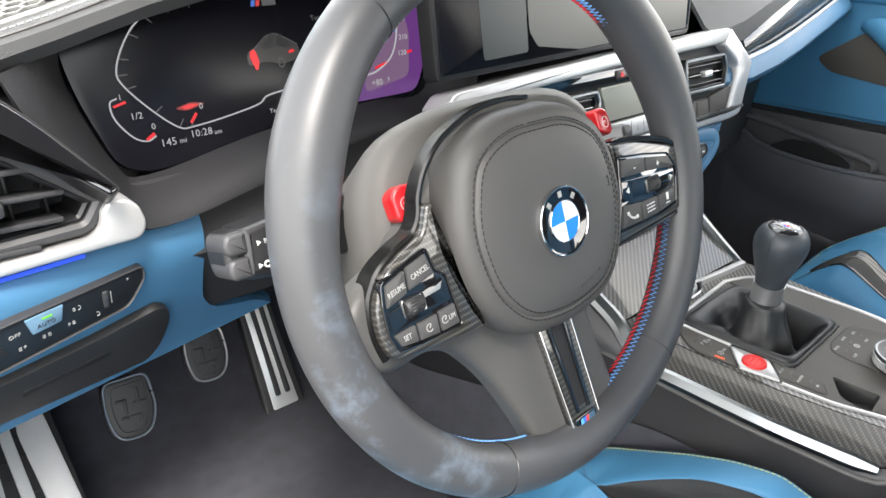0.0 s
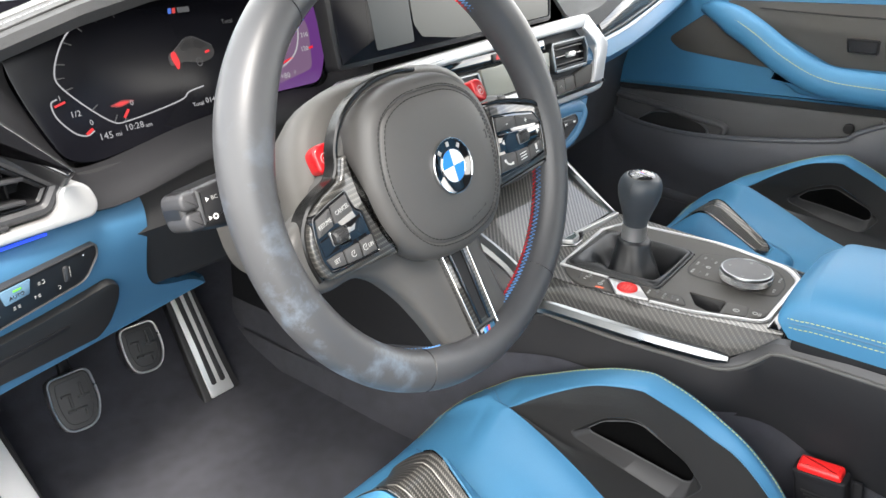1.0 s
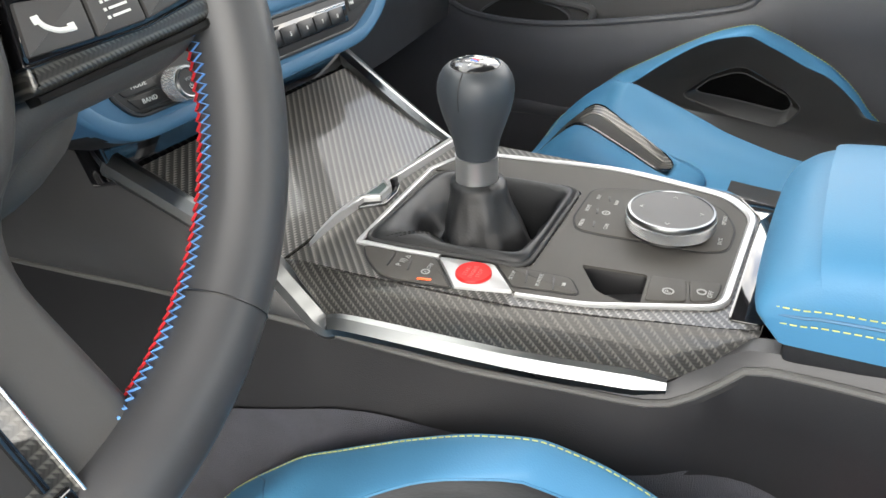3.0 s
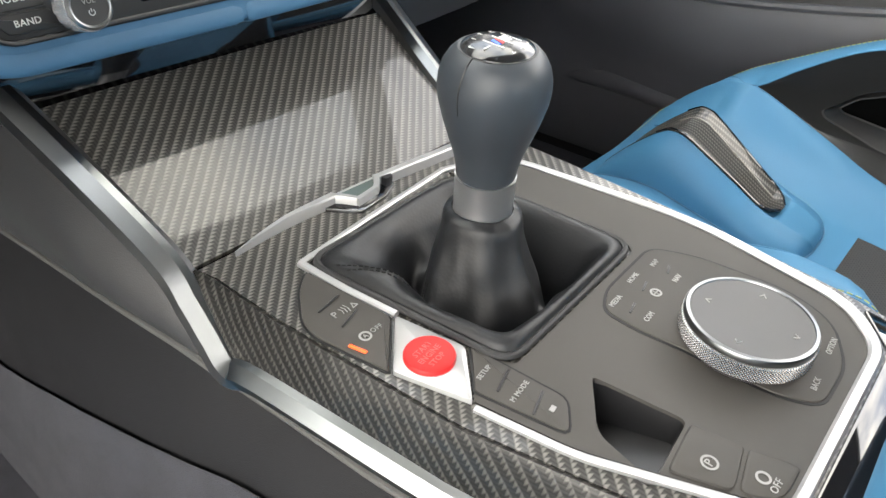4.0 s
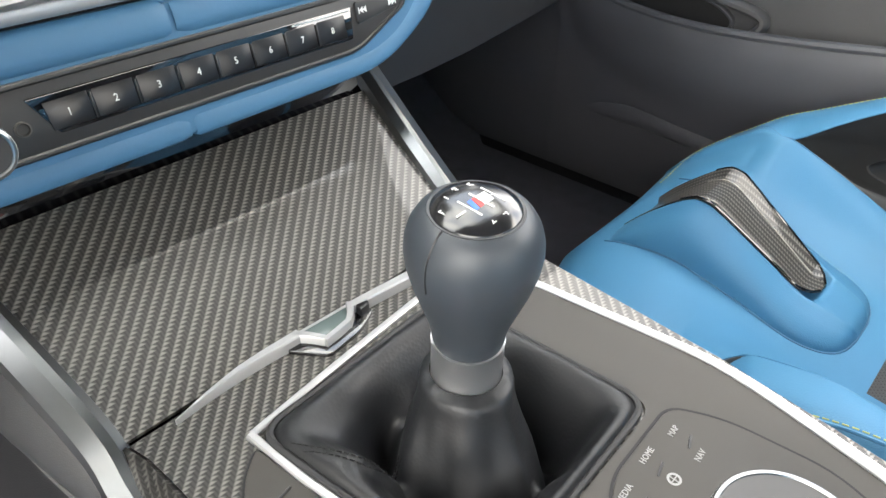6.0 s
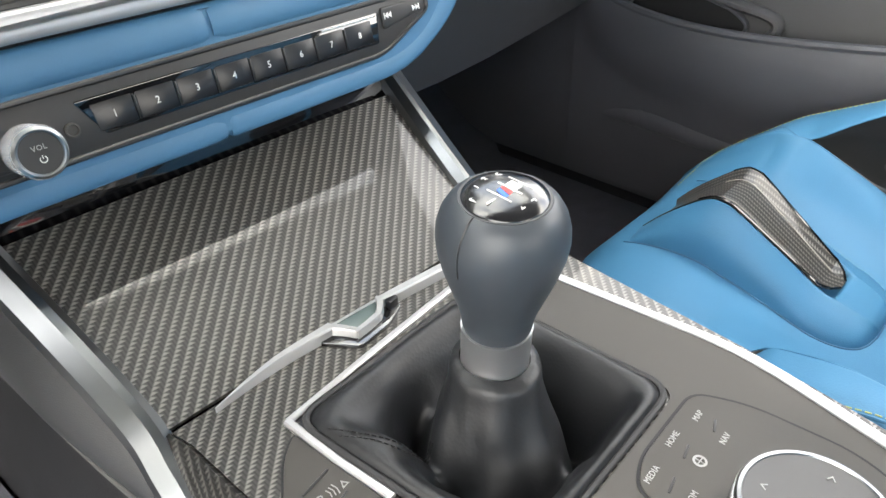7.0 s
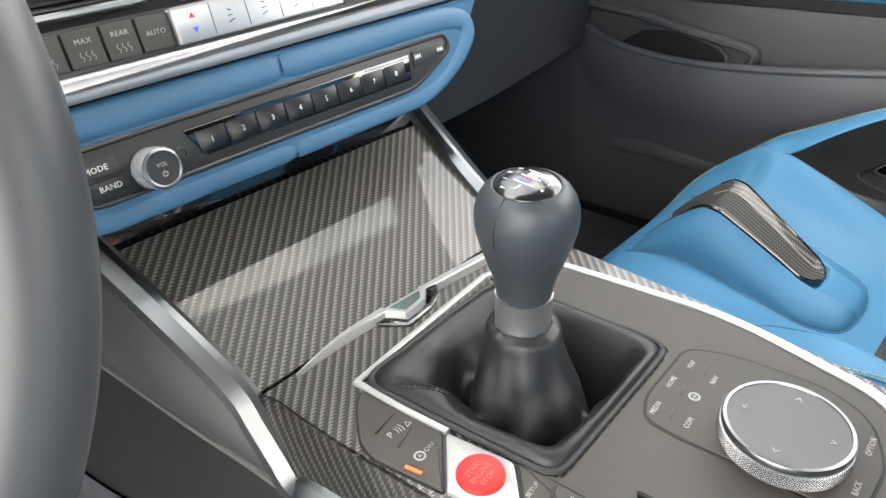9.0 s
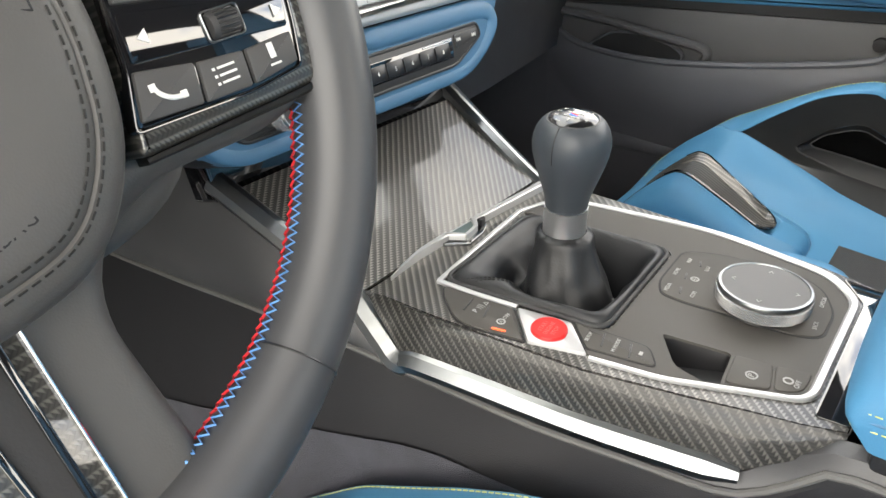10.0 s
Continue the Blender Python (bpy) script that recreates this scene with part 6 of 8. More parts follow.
def dished(bm):
    for v in bm.verts:
        k = min(1.0, max(0.0, (v.co.y + 0.165) / 0.09)) * min(1.0, max(0.0, (0.150 - abs(v.co.x)) / 0.05))
        v.co.z -= 0.013 * k
    return bm


def dish_plate(outline, z0, z1, bev, seg):
    """A rounded moulding with rings across its face, so that it can bend."""
    bm = bmesh.new()
    rings = [(0.0, z0), (0.0, z1 - bev)] + [(bev * (1 - math.cos(math.pi / 2 * k / seg)), z1 - bev + bev * math.sin(math.pi / 2 * k / seg)) for k in range(1, seg + 1)]
    rows = [[bm.verts.new((p[0], p[1], z)) for p in inset(outline, d)] for d, z in rings]
    n = len(outline)
    for a, b in zip(rows, rows[1:]):
        for i in range(n):
            bm.faces.new((a[i - 1], a[i], b[i], b[i - 1]))
    bmesh.ops.triangle_fill(bm, use_beauty=True, use_dissolve=False, edges=[e for e in bm.edges if e.is_boundary and e.verts[0].co.z > z1 - 1e-6 and e.verts[1].co.z > z1 - 1e-6])
    return dished(bm)


part("spokes", dish_plate(hub, -0.016, 0.004, 0.009, 4), COVER, whl)
# airbag cover
cov = rounded([(-0.030, 0.079), (-0.066, 0.064), (-0.084, 0.016), (-0.075, -0.034), (-0.048, -0.066), (-0.002, -0.076), (0.045, -0.068), (0.069, -0.038), (0.078, 0.008), (0.066, 0.052), (0.030, 0.075)], [0.02, 0.03, 0.03, 0.03, 0.03, 0.04, 0.03, 0.03, 0.03, 0.03, 0.02], 6)


def cover_mesh():
    bm = bmesh.new()
    prof = [(0.004, -0.016), (0.0, -0.006), (0.0, 0.004), (0.001, 0.010), (0.004, 0.0155), (0.0085, 0.0185), (0.0125, 0.0193), (0.0135, 0.0186), (0.0145, 0.0198), (0.018, 0.0212), (0.030, 0.0225), (0.045, 0.0225)]
    c = Vector((0, -0.004))
    rows = []
    for d, z in prof:
        k = d
        ip = inset(cov, d) if d < 0.02 else [c + (Vector(p) - c) * (1 - (d - 0.0) / 0.075) for p in cov]
        rows.append([bm.verts.new((p[0], p[1], z)) for p in ip])
    n = len(cov)
    for a, b in zip(rows, rows[1:]):
        for i in range(n):
            bm.faces.new((a[i - 1], a[i], b[i], b[i - 1]))
    bm.faces.new(rows[-1])
    return bm


cv = part("airbag_cover", cover_mesh(), COVER, whl)
for d, z in ((0.0115, 0.0194), (0.0165, 0.0209)):
    p = [(q[0], q[1], z) for q in inset(cov, d)]
    part("cover_stitch", dashes(p + [p[0]], 0.0028, 0.0014, 0.00036), THREAD_BLACK, cv)
for s in (-1, 1):
    part("horn_mark", rim_band(rounded([(-0.004, -0.002), (0.003, -0.004), (0.003, 0.004), (-0.004, 0.002)], 0.0006, 2), 0.0006, 0, 0.0006, 0.0002), DARK_PLASTIC, cv, m=pose(s * 0.052, 0.010, 0.0212))
letters("AIRBAG", 0.0062, 0.018, -0.046, 0.0218, DARK_PLASTIC, cv, turn=14, depth=0.0003)
# round emblem without letters
em = part("emblem", lathe([(0.0, -0.001), (0.0228, -0.001), (0.0228, 0.0018), (0.0218, 0.0028), (0.0208, 0.0024), (0.0, 0.0024)], 56), GLOSS, whl, "round emblem with blue and white quarters", m=pose(0.001, -0.001, 0.0225))
part("chrome_ring", moved(rim_band(disc(0.0230, 56), 0.0011, 0.0, 0.0034, 0.0004), Matrix()), CHROME, em)
part("chrome_ring", moved(rim_band(disc(0.0139, 48), 0.0008, 0.0, 0.0032, 0.0003), Matrix()), CHROME, em)
for q in range(4):
    pts = [(0, 0)] + [(0.0132 * math.cos(radians(90 * q + 90 * k / 10)), 0.0132 * math.sin(radians(90 * q + 90 * k / 10))) for k in range(11)]
    part("quarter", prism(pts, 0.002, 0.0030), ROUNDEL_WHITE if q % 2 == 0 else ROUNDEL_BLUE, em)
for k in range(3):
    a = radians(130 - 40 * k)
    part("ring_mark", box(0, 0, 0, 0.0034, 0.0040, 0.0005, 0.0002, 1), SOFT_INK, em, m=pose(0.018 * math.cos(a), 0.018 * math.sin(a), 0.0027, 0, 0, math.degrees(a) - 90))


BAND_BLACK = plain("band_lacquer", (0.006, 0.006, 0.006), 0.22, spec=0.45)


# gloss band round a pod; on one side it climbs over the top of the cover
def gloss_band(pts, w0, w1, z):
    path = smooth_path([(x, y, z) for x, y in pts], 6)
    return part("gloss_band", sweep(path, [(-0.0030, -0.014), (0.0030, -0.014), (0.0030, 0.0), (0.0016, 0.0022), (-0.0012, 0.0026), (-0.0028, 0.0010)], scale=lambda t: w0 + (w1 - w0) * t), BAND_BLACK, whl)


gloss_band([(-0.1405, -0.0365), (-0.1440, -0.020), (-0.1420, -0.004), (-0.1360, 0.0065), (-0.128, 0.0140), (-0.114, 0.0205), (-0.101, 0.0250), (-0.0935, 0.0335), (-0.0890, 0.046), (-0.0785, 0.0605), (-0.061, 0.0730), (-0.034, 0.0815), (-0.006, 0.0825), (0.014, 0.0795)], 1.05, 0.55, 0.0015)
gloss_band([(0.084, 0.0290), (0.104, 0.0270), (0.140, 0.0175), (0.1570, 0.0085), (0.1655, -0.005), (0.1675, -0.022), (0.1620, -0.036)], 0.6, 1.5, 0.0060)
gloss_band([(0.160, -0.0405), (0.148, -0.0440), (0.11, -0.0445), (0.072, -0.0445)], 0.8, 0.5, 0.0060)


def pod(outline, radii, bed, keys, plate, roller):
    p = part("carbon_pod", prism(rounded(outline, radii, 4), -0.012, 0.0085, 0.003, 3), CARBON_SOFT, whl, "carbon-fibre button pod")
    part("key_bed", prism(rounded(bed, 0.003, 3), 0.004, 0.0096, 0.0006), GLOSS, p)
    part("bed_edge", rim_band(rounded(inset(bed, -0.0012), 0.003, 3), 0.0010, 0.004, 0.0104, 0.0003), GLOSS, p)
    for q in keys:
        part("key", prism(rounded(inset(q, 0.0005), 0.0010, 3), 0.006, 0.0114, 0.0008), KEY_GREY, p)
    part("roller_plate", prism(rounded(inset(plate, 0.0004), 0.0015, 3), 0.006, 0.0104, 0.0006), GLOSS, p)
    x, y = roller
    ro = part("roller", moved(lathe([(0, -0.0062), (0.0042, -0.0062), (0.0052, -0.0045), (0.0054, 0), (0.0052, 0.0045), (0.0042, 0.0062), (0, 0.0062)], 24), pose(x, y, 0.0098, 0, 90, 0)), RUBBER, p)
    for k in range(7):
        a = radians(90 + 17 * (k - 3))
        part("roller_rib", box(0, 0, 0, 0.0086, 0.0007, 0.0008, 0.0002, 1), SATIN_BLACK, ro, m=pose(x, y + 0.0054 * math.cos(a), 0.0098 + 0.0054 * math.sin(a), 17 * (k - 3)))
    part("roller_frame", rim_band(rounded([(x - 0.0082, y + 0.0056), (x - 0.0082, y - 0.0056), (x + 0.0082, y - 0.0056), (x + 0.0082, y + 0.0056)], 0.002, 3), 0.0007, 0.009, 0.0116, 0.0003), SILVER, p)
    return p


KEY_GREY = surface("pod_key_grey", (0.043, 0.042, 0.042), 0.55, grain=1600, bump=0.1, vary=0.06)
pl = pod([(-0.0985, 0.0240), (-0.0905, 0.0400), (-0.0850, 0.0400), (-0.0860, 0.010), (-0.0800, -0.015), (-0.0720, -0.036), (-0.0660, -0.0470), (-0.109, -0.0420), (-0.1405, -0.0375), (-0.1440, -0.020), (-0.1420, -0.003), (-0.132, 0.0115), (-0.114, 0.0195)], [0.006, 0.003, 0.003, 0.02, 0.02, 0.02, 0.004, 0.02, 0.01, 0.01, 0.01, 0.01, 0.01],
         [(-0.1345, 0.0078), (-0.1185, 0.0128), (-0.1005, 0.0164), (-0.0975, 0.0010), (-0.0915, -0.0030), (-0.0880, -0.0355), (-0.1200, -0.0340), (-0.1345, -0.0318), (-0.1378, -0.0220), (-0.1372, -0.0060)],
         [[(-0.1335, 0.0070), (-0.1183, 0.0112), (-0.1200, -0.0030), (-0.1362, -0.0068)], [(-0.1178, 0.0116), (-0.1018, 0.0150), (-0.0990, 0.0008), (-0.1190, -0.0026)],
          [(-0.1365, -0.0222), (-0.1202, -0.0215), (-0.1203, -0.0328), (-0.1332, -0.0308)], [(-0.1198, -0.0218), (-0.1041, -0.0216), (-0.1046, -0.0344), (-0.1199, -0.0330)], [(-0.1036, -0.0212), (-0.0902, -0.0206), (-0.0892, -0.0346), (-0.1042, -0.0344)]],
         [(-0.1364, -0.0082), (-0.0932, -0.0030), (-0.0912, -0.0190), (-0.1364, -0.0212)], (-0.1181, -0.0110))
for w, x, y, sz in (("RESUME", -0.1272, 0.0015, 0.0047), ("CANCEL", -0.1090, 0.0058, 0.0047), ("SET", -0.1280, -0.0266, 0.0047), ("LIM", -0.0946, -0.0278, 0.0045)):
    letters(w, sz, x, y, 0.0116, SOFT_INK, pl, turn=10 if y > 0 else 2, font_scale=0.74)
for x in (-0.1120, -0.1000):
    part("key_mark", sweep([(x + 0.0023 * math.cos(radians(60 + 26 * k)), -0.0276 + 0.0023 * math.sin(radians(60 + 26 * k)), 0.0116) for k in range(11)], disc(0.00028, 4)), SOFT_INK, pl)
    part("key_mark", box(0, 0, 0, 0.0022, 0.0005, 0.0003), SOFT_INK, pl, m=pose(x + 0.0006, -0.0270, 0.0116, 0, 0, 50))
pr_ = pod([(0.0800, 0.0300), (0.100, 0.0272), (0.1560, 0.0095), (0.1650, -0.004), (0.1670, -0.022), (0.1620, -0.038), (0.150, -0.0430), (0.0700, -0.0435), (0.0770, -0.015), (0.0825, 0.010)], [0.004, 0.01, 0.012, 0.01, 0.01, 0.01, 0.01, 0.004, 0.02, 0.02],
          [(0.0840, 0.0180), (0.1140, 0.0124), (0.1430, 0.0052), (0.1500, -0.0070), (0.1480, -0.0190), (0.1440, -0.0345), (0.1200, -0.0364), (0.0722, -0.0344), (0.0785, -0.0160)],
          [[(0.0850, 0.0166), (0.1130, 0.0110), (0.1114, -0.0004), (0.0815, 0.0030)], [(0.1137, 0.0108), (0.1425, 0.0040), (0.1485, -0.0066), (0.1121, -0.0005)],
           [(0.0784, -0.0165), (0.1010, -0.0200), (0.0985, -0.0348), (0.0735, -0.0332)], [(0.1016, -0.0202), (0.1214, -0.0218), (0.1200, -0.0355), (0.0991, -0.0349)], [(0.1220, -0.0218), (0.1450, -0.0212), (0.1436, -0.0332), (0.1206, -0.0355)]],
          [(0.0820, 0.0012), (0.1483, -0.0076), (0.1455, -0.0200), (0.0796, -0.0154)], (0.1180, -0.0115))
letters("-", 0.0085, 0.0985, 0.0070, 0.0116, WHITE_INK, pr_)
letters("+", 0.0078, 0.1270, 0.0016, 0.0116, WHITE_INK, pr_)
for x, y, k in ((0.0890, -0.0080, -1), (0.1405, -0.0130, 1)):
    part("key_mark", prism([(0, 0.0024), (0, -0.0024), (k * 0.0038, 0)], 0, 0.0004), WHITE_INK, pr_, m=pose(x, y, 0.0106))
part("phone_mark", sweep(smooth_path([(0.0825, -0.0235, 0.0117), (0.0840, -0.0262, 0.0117), (0.0875, -0.0285, 0.0117), (0.0918, -0.0292, 0.0117)], 4), disc(0.0009, 6)), WHITE_INK, pr_)
for x, y in ((0.0822, -0.0236), (0.0920, -0.0288)):
    part("phone_mark", box(x, y, 0.0118, 0.0026, 0.0026, 0.0006, 0.0006), WHITE_INK, pr_)
for k in range(3):
    part("list_mark", box(0.1115, -0.0250 - 0.0026 * k, 0.0116, 0.0074, 0.0008, 0.0004), WHITE_INK, pr_)
    part("list_mark", box(0.1062, -0.0250 - 0.0026 * k, 0.0116, 0.0010, 0.0010, 0.0004), WHITE_INK, pr_)
part("voice_mark", box(0.1325, -0.0258, 0.0116, 0.0028, 0.0056, 0.0005, 0.001), WHITE_INK, pr_)
part("voice_mark", box(0.1325, -0.0308, 0.0116, 0.005, 0.0008, 0.0005), WHITE_INK, pr_)

# lower spoke inlay and badge
ins = rounded([(-0.0165, -0.072), (0.0165, -0.072), (0.0145, -0.165), (-0.0145, -0.165)], 0.003, 3)
inl = part("carbon_inlay", prism(ins, 0.0, 0.0072, 0.0015), CARBON_SOFT, whl, "carbon inlay of the lower spoke", m=pose(0, 0, -0.0223, -8.4, 0, 0))
part("chrome_edge", rim_band(ins, 0.0012, 0.0, 0.0086, 0.0004), CHROME, inl)
part("open_slot", prism(rounded([(-0.0065, -0.079), (0.0065, -0.079), (0.0045, -0.143), (-0.0045, -0.143)], 0.002, 3), 0.004, 0.0075), VOID, inl)
for s in (-1, 1):
    part("slot_cheek", prism(rounded([(s * 0.0066, -0.077), (s * 0.0095, -0.077), (s * 0.0072, -0.146), (s * 0.0044, -0.146)], 0.0008, 2), 0.0, 0.0095, 0.0008), GLOSS, inl)
bd = part("badge", prism(rounded([(-0.0115, -0.149), (0.0115, -0.149), (0.0108, -0.1635), (-0.0108, -0.1635)], 0.0015, 2), 0.004, 0.0088, 0.0006), GLOSS, inl)
for k, mt in enumerate((plain("badge_sky", (0.10, 0.35, 0.75), 0.3), BLUE_INK, RED_INK)):
    part("badge_stripe", prism([(-0.0085 + 0.0028 * k, -0.1615), (-0.0060 + 0.0028 * k, -0.1615), (-0.0035 + 0.0028 * k, -0.151), (-0.0060 + 0.0028 * k, -0.151)], 0.008, 0.0092), mt, bd)
part("badge_plate", prism([(0.0002, -0.1615), (0.0085, -0.1615), (0.0085, -0.151), (0.0028, -0.151)], 0.008, 0.0092), CHROME, bd)

# red mode keys behind the upper spokes
for s, nm, x, z in ((-1, "1", -0.0930, -0.016), (1, "2", 0.1110, -0.022)):
    rk = part("mode_key", prism(rounded([(s * -0.010, 0.0125), (s * -0.011, -0.007), (s * 0.004, -0.0135), (s * 0.0105, -0.010), (s * 0.0105, 0.008), (s * 0.003, 0.0135)], [0.003, 0.003, 0.004, 0.004, 0.004, 0.004], 4), -0.010, 0.004, 0.0025, 3), RED, whl, "red anodised mode key", m=pose(x + (0.004 if s < 0 else 0.0), 0.040, z, -8, s * 8, 0) @ Matrix.Diagonal((0.82, 0.85, 1, 1)))
    letters("M", 0.0052, -0.0005, -0.001, 0.0042, WHITE_INK, rk)
    letters(nm, 0.0036, 0.0036, 0.0026, 0.0042, WHITE_INK, rk)
    part("key_ring", moved(rim_band(disc(0.0052, 20), 0.0004, 0, 0.0003, 0.0001), pose(0.0004, -0.0004, 0.0040)), WHITE_INK, rk)

# ---- steering column ----
COLF = plane_frame((-0.383, -0.004, 0.571), (1, 0, 0), (0, math.sin(radians(16.6)), math.cos(radians(16.6))))
col = thing("steering_column", COLF, "grey plastic steering column cowl with stalks", "steering column")
rows = []
for n_, wu, hu, hd, cy in ((-0.026, 0.104, 0.080, 0.066, 0.0), (-0.034, 0.114, 0.086, 0.072, 0.0), (-0.05, 0.118, 0.084, 0.074, -0.002), (-0.09, 0.110, 0.068, 0.074, -0.008), (-0.15, 0.085, 0.050, 0.070, -0.012), (-0.24, 0.08, 0.04, 0.07, -0.016)):
    row = []
    for k in range(40):
        a = 2 * math.pi * k / 40
        c, s = math.cos(a), math.sin(a)
        e = 0.62
        x = wu * math.copysign(abs(c) ** e, c)
        y = (hu if s > 0 else hd) * math.copysign(abs(s) ** e, s) + cy
        row.append((x, y, n_))
    rows.append(row)
bm = grid(rows, closed=True)
bm.faces.new([v for v in bm.verts if abs(v.co.z + 0.026) < 1e-5])
part("cowl", bm, COWL, col, sharp=85)
for s in (-1, 1):
    sk = part("stalk", prism(rounded([(s * 0.085, 0.044), (s * 0.150, 0.041), (s * 0.1815, 0.0375), (s * 0.1845, 0.007), (s * 0.165, 0.004), (s * 0.085, 0.004)], [0.004, 0.01, 0.003, 0.004, 0.008, 0.004], 4), -0.096, -0.060, 0.005, 3), SATIN_BLACK, col, "dark turn-signal stalk")
    part("stalk_end", prism(rounded([(s * 0.176, 0.0375), (s * 0.1900, 0.0365), (s * 0.1935, 0.030), (s * 0.1935, 0.014), (s * 0.1900, 0.0075), (s * 0.176, 0.0070)], [0.002, 0.005, 0.006, 0.006, 0.005, 0.002], 4), -0.092, -0.064, 0.004, 3), SATIN_BLACK, sk)
    for y0, y1 in ((0.0230, 0.0360), (0.0085, 0.0215)):
        part("stalk_key", prism(rounded([(s * 0.1800, y1), (s * 0.1925, y1), (s * 0.1945, (y0 + y1) / 2), (s * 0.1925, y0), (s * 0.1800, y0)], [0.002, 0.004, 0.004, 0.004, 0.002], 3), -0.089, -0.0600, 0.0025, 3), VENT_GREY, sk)
    if s < 0:
        letters("BC", 0.0042, -0.1675, 0.0275, -0.0598, SOFT_INK, sk)
        for k, (x, y) in enumerate(((-0.1745, 0.0275), (-0.1765, 0.014))):
            part("stalk_mark", prism([(0, 0.0016), (0.0026, 0), (0, -0.0016)], 0, 0.0004), WHITE_INK, sk, m=pose(x, y, -0.060))
        part("stalk_mark", moved(rim_band(disc(0.0020, 12), 0.0005, 0, 0.0004), pose(-0.171, 0.014, -0.060)), WHITE_INK, sk)
        part("stalk_mark", moved(rim_band(disc(0.0036, 8), 0.0006, 0, 0.0004), pose(-0.154, 0.023, -0.060)), WHITE_INK, sk)
part("column_back", grid([[(x, 0.33, z) for x in (-0.54, -0.4, -0.22)] for z in (0.40, 0.5, 0.59)], thick=0.01), VOID, dash)


# ---- seats ----
# the cushion's section: middle, inner edge of the suede, hollow wall, outer edge of the suede, ridge
SY = [-0.62, -0.45, -0.34, -0.28, -0.20, -0.10, 0.0, 0.05, 0.09, 0.125, 0.15, 0.165]
Z_LOW = [0.128, 0.128, 0.130, 0.133, 0.138, 0.150, 0.166, 0.174, 0.170, 0.158, 0.130, 0.080]
RIDGE_Y = [-0.62, -0.45, -0.34, -0.283, -0.26, -0.225, -0.188, -0.165, -0.14, -0.12, -0.09, -0.04, 0.0, 0.0235, 0.05, 0.085, 0.122, 0.15, 0.165]
RIDGE_Z = [0.142, 0.142, 0.144, 0.182, 0.211, 0.243, 0.265, 0.2785, 0.2915, 0.3005, 0.2955, 0.276, 0.256, 0.2440, 0.230, 0.2035, 0.173, 0.143, 0.100]
RIDGE_U = [0.252, 0.252, 0.252, 0.2515, 0.251, 0.2505, 0.249, 0.2455, 0.239, 0.2315, 0.2272, 0.2226, 0.219, 0.2168, 0.2145, 0.2115, 0.208, 0.205, 0.203]
EDGE_Y = [-0.62, -0.30, -0.26, -0.22, -0.19, -0.15, -0.125, -0.10, -0.058, -0.034, -0.009, 0.0235, 0.064, 0.10, 0.165]
EDGE_U = [0.230, 0.233, 0.2345, 0.2355, 0.233, 0.221, 0.2095, 0.200, 0.186, 0.1776, 0.1693, 0.158, 0.162, 0.162, 0.160]
EDGE_D = [0.006, 0.006, 0.009, 0.0115, 0.0155, 0.0135, 0.0105, 0.007, 0.003, 0.005, 0.008, 0.0135, -0.005, -0.004, 0.0]
WALL_Y = [-0.62, -0.28, -0.18, -0.106, -0.045, 0.0, 0.0235]
LOW_U, LOW_Z = [0.170, 0.203, 0.2085, 0.2016, 0.186, 0.168, 0.1572], [0.140, 0.155, 0.165, 0.177, 0.190, 0.215, 0.2295]
HIGH_U, HIGH_Z = [0.195, 0.219, 0.2215, 0.219, 0.2025, 0.172, 0.1578], [0.150, 0.185, 0.205, 0.236, 0.228, 0.234, 0.2300]
IN_Y = [-0.62, -0.45, -0.22, -0.12, -0.08, -0.05, -0.02, 0.0235, 0.064, 0.165]
IN_U = [0.10, 0.105, 0.130, 0.150, 0.156, 0.1585, 0.159, 0.1568, 0.157, 0.155]
IN_Z = [0.010, 0.010, 0.014, 0.023, 0.033, 0.041, 0.049, 0.0592, 0.050, 0.0]
KNOTS = [0.0, 0.06, 0.10, 0.13, 0.15, 0.17, 0.19, 0.215, 0.229, 0.236, 0.241, 0.245]
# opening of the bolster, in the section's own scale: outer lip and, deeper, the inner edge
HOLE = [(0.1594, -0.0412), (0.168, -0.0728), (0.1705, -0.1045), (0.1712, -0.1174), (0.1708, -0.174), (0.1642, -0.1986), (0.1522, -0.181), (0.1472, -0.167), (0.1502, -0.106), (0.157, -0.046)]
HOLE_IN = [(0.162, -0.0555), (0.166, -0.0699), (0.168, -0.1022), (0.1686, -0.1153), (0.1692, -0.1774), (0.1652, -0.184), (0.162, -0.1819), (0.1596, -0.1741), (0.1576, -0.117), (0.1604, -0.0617)]


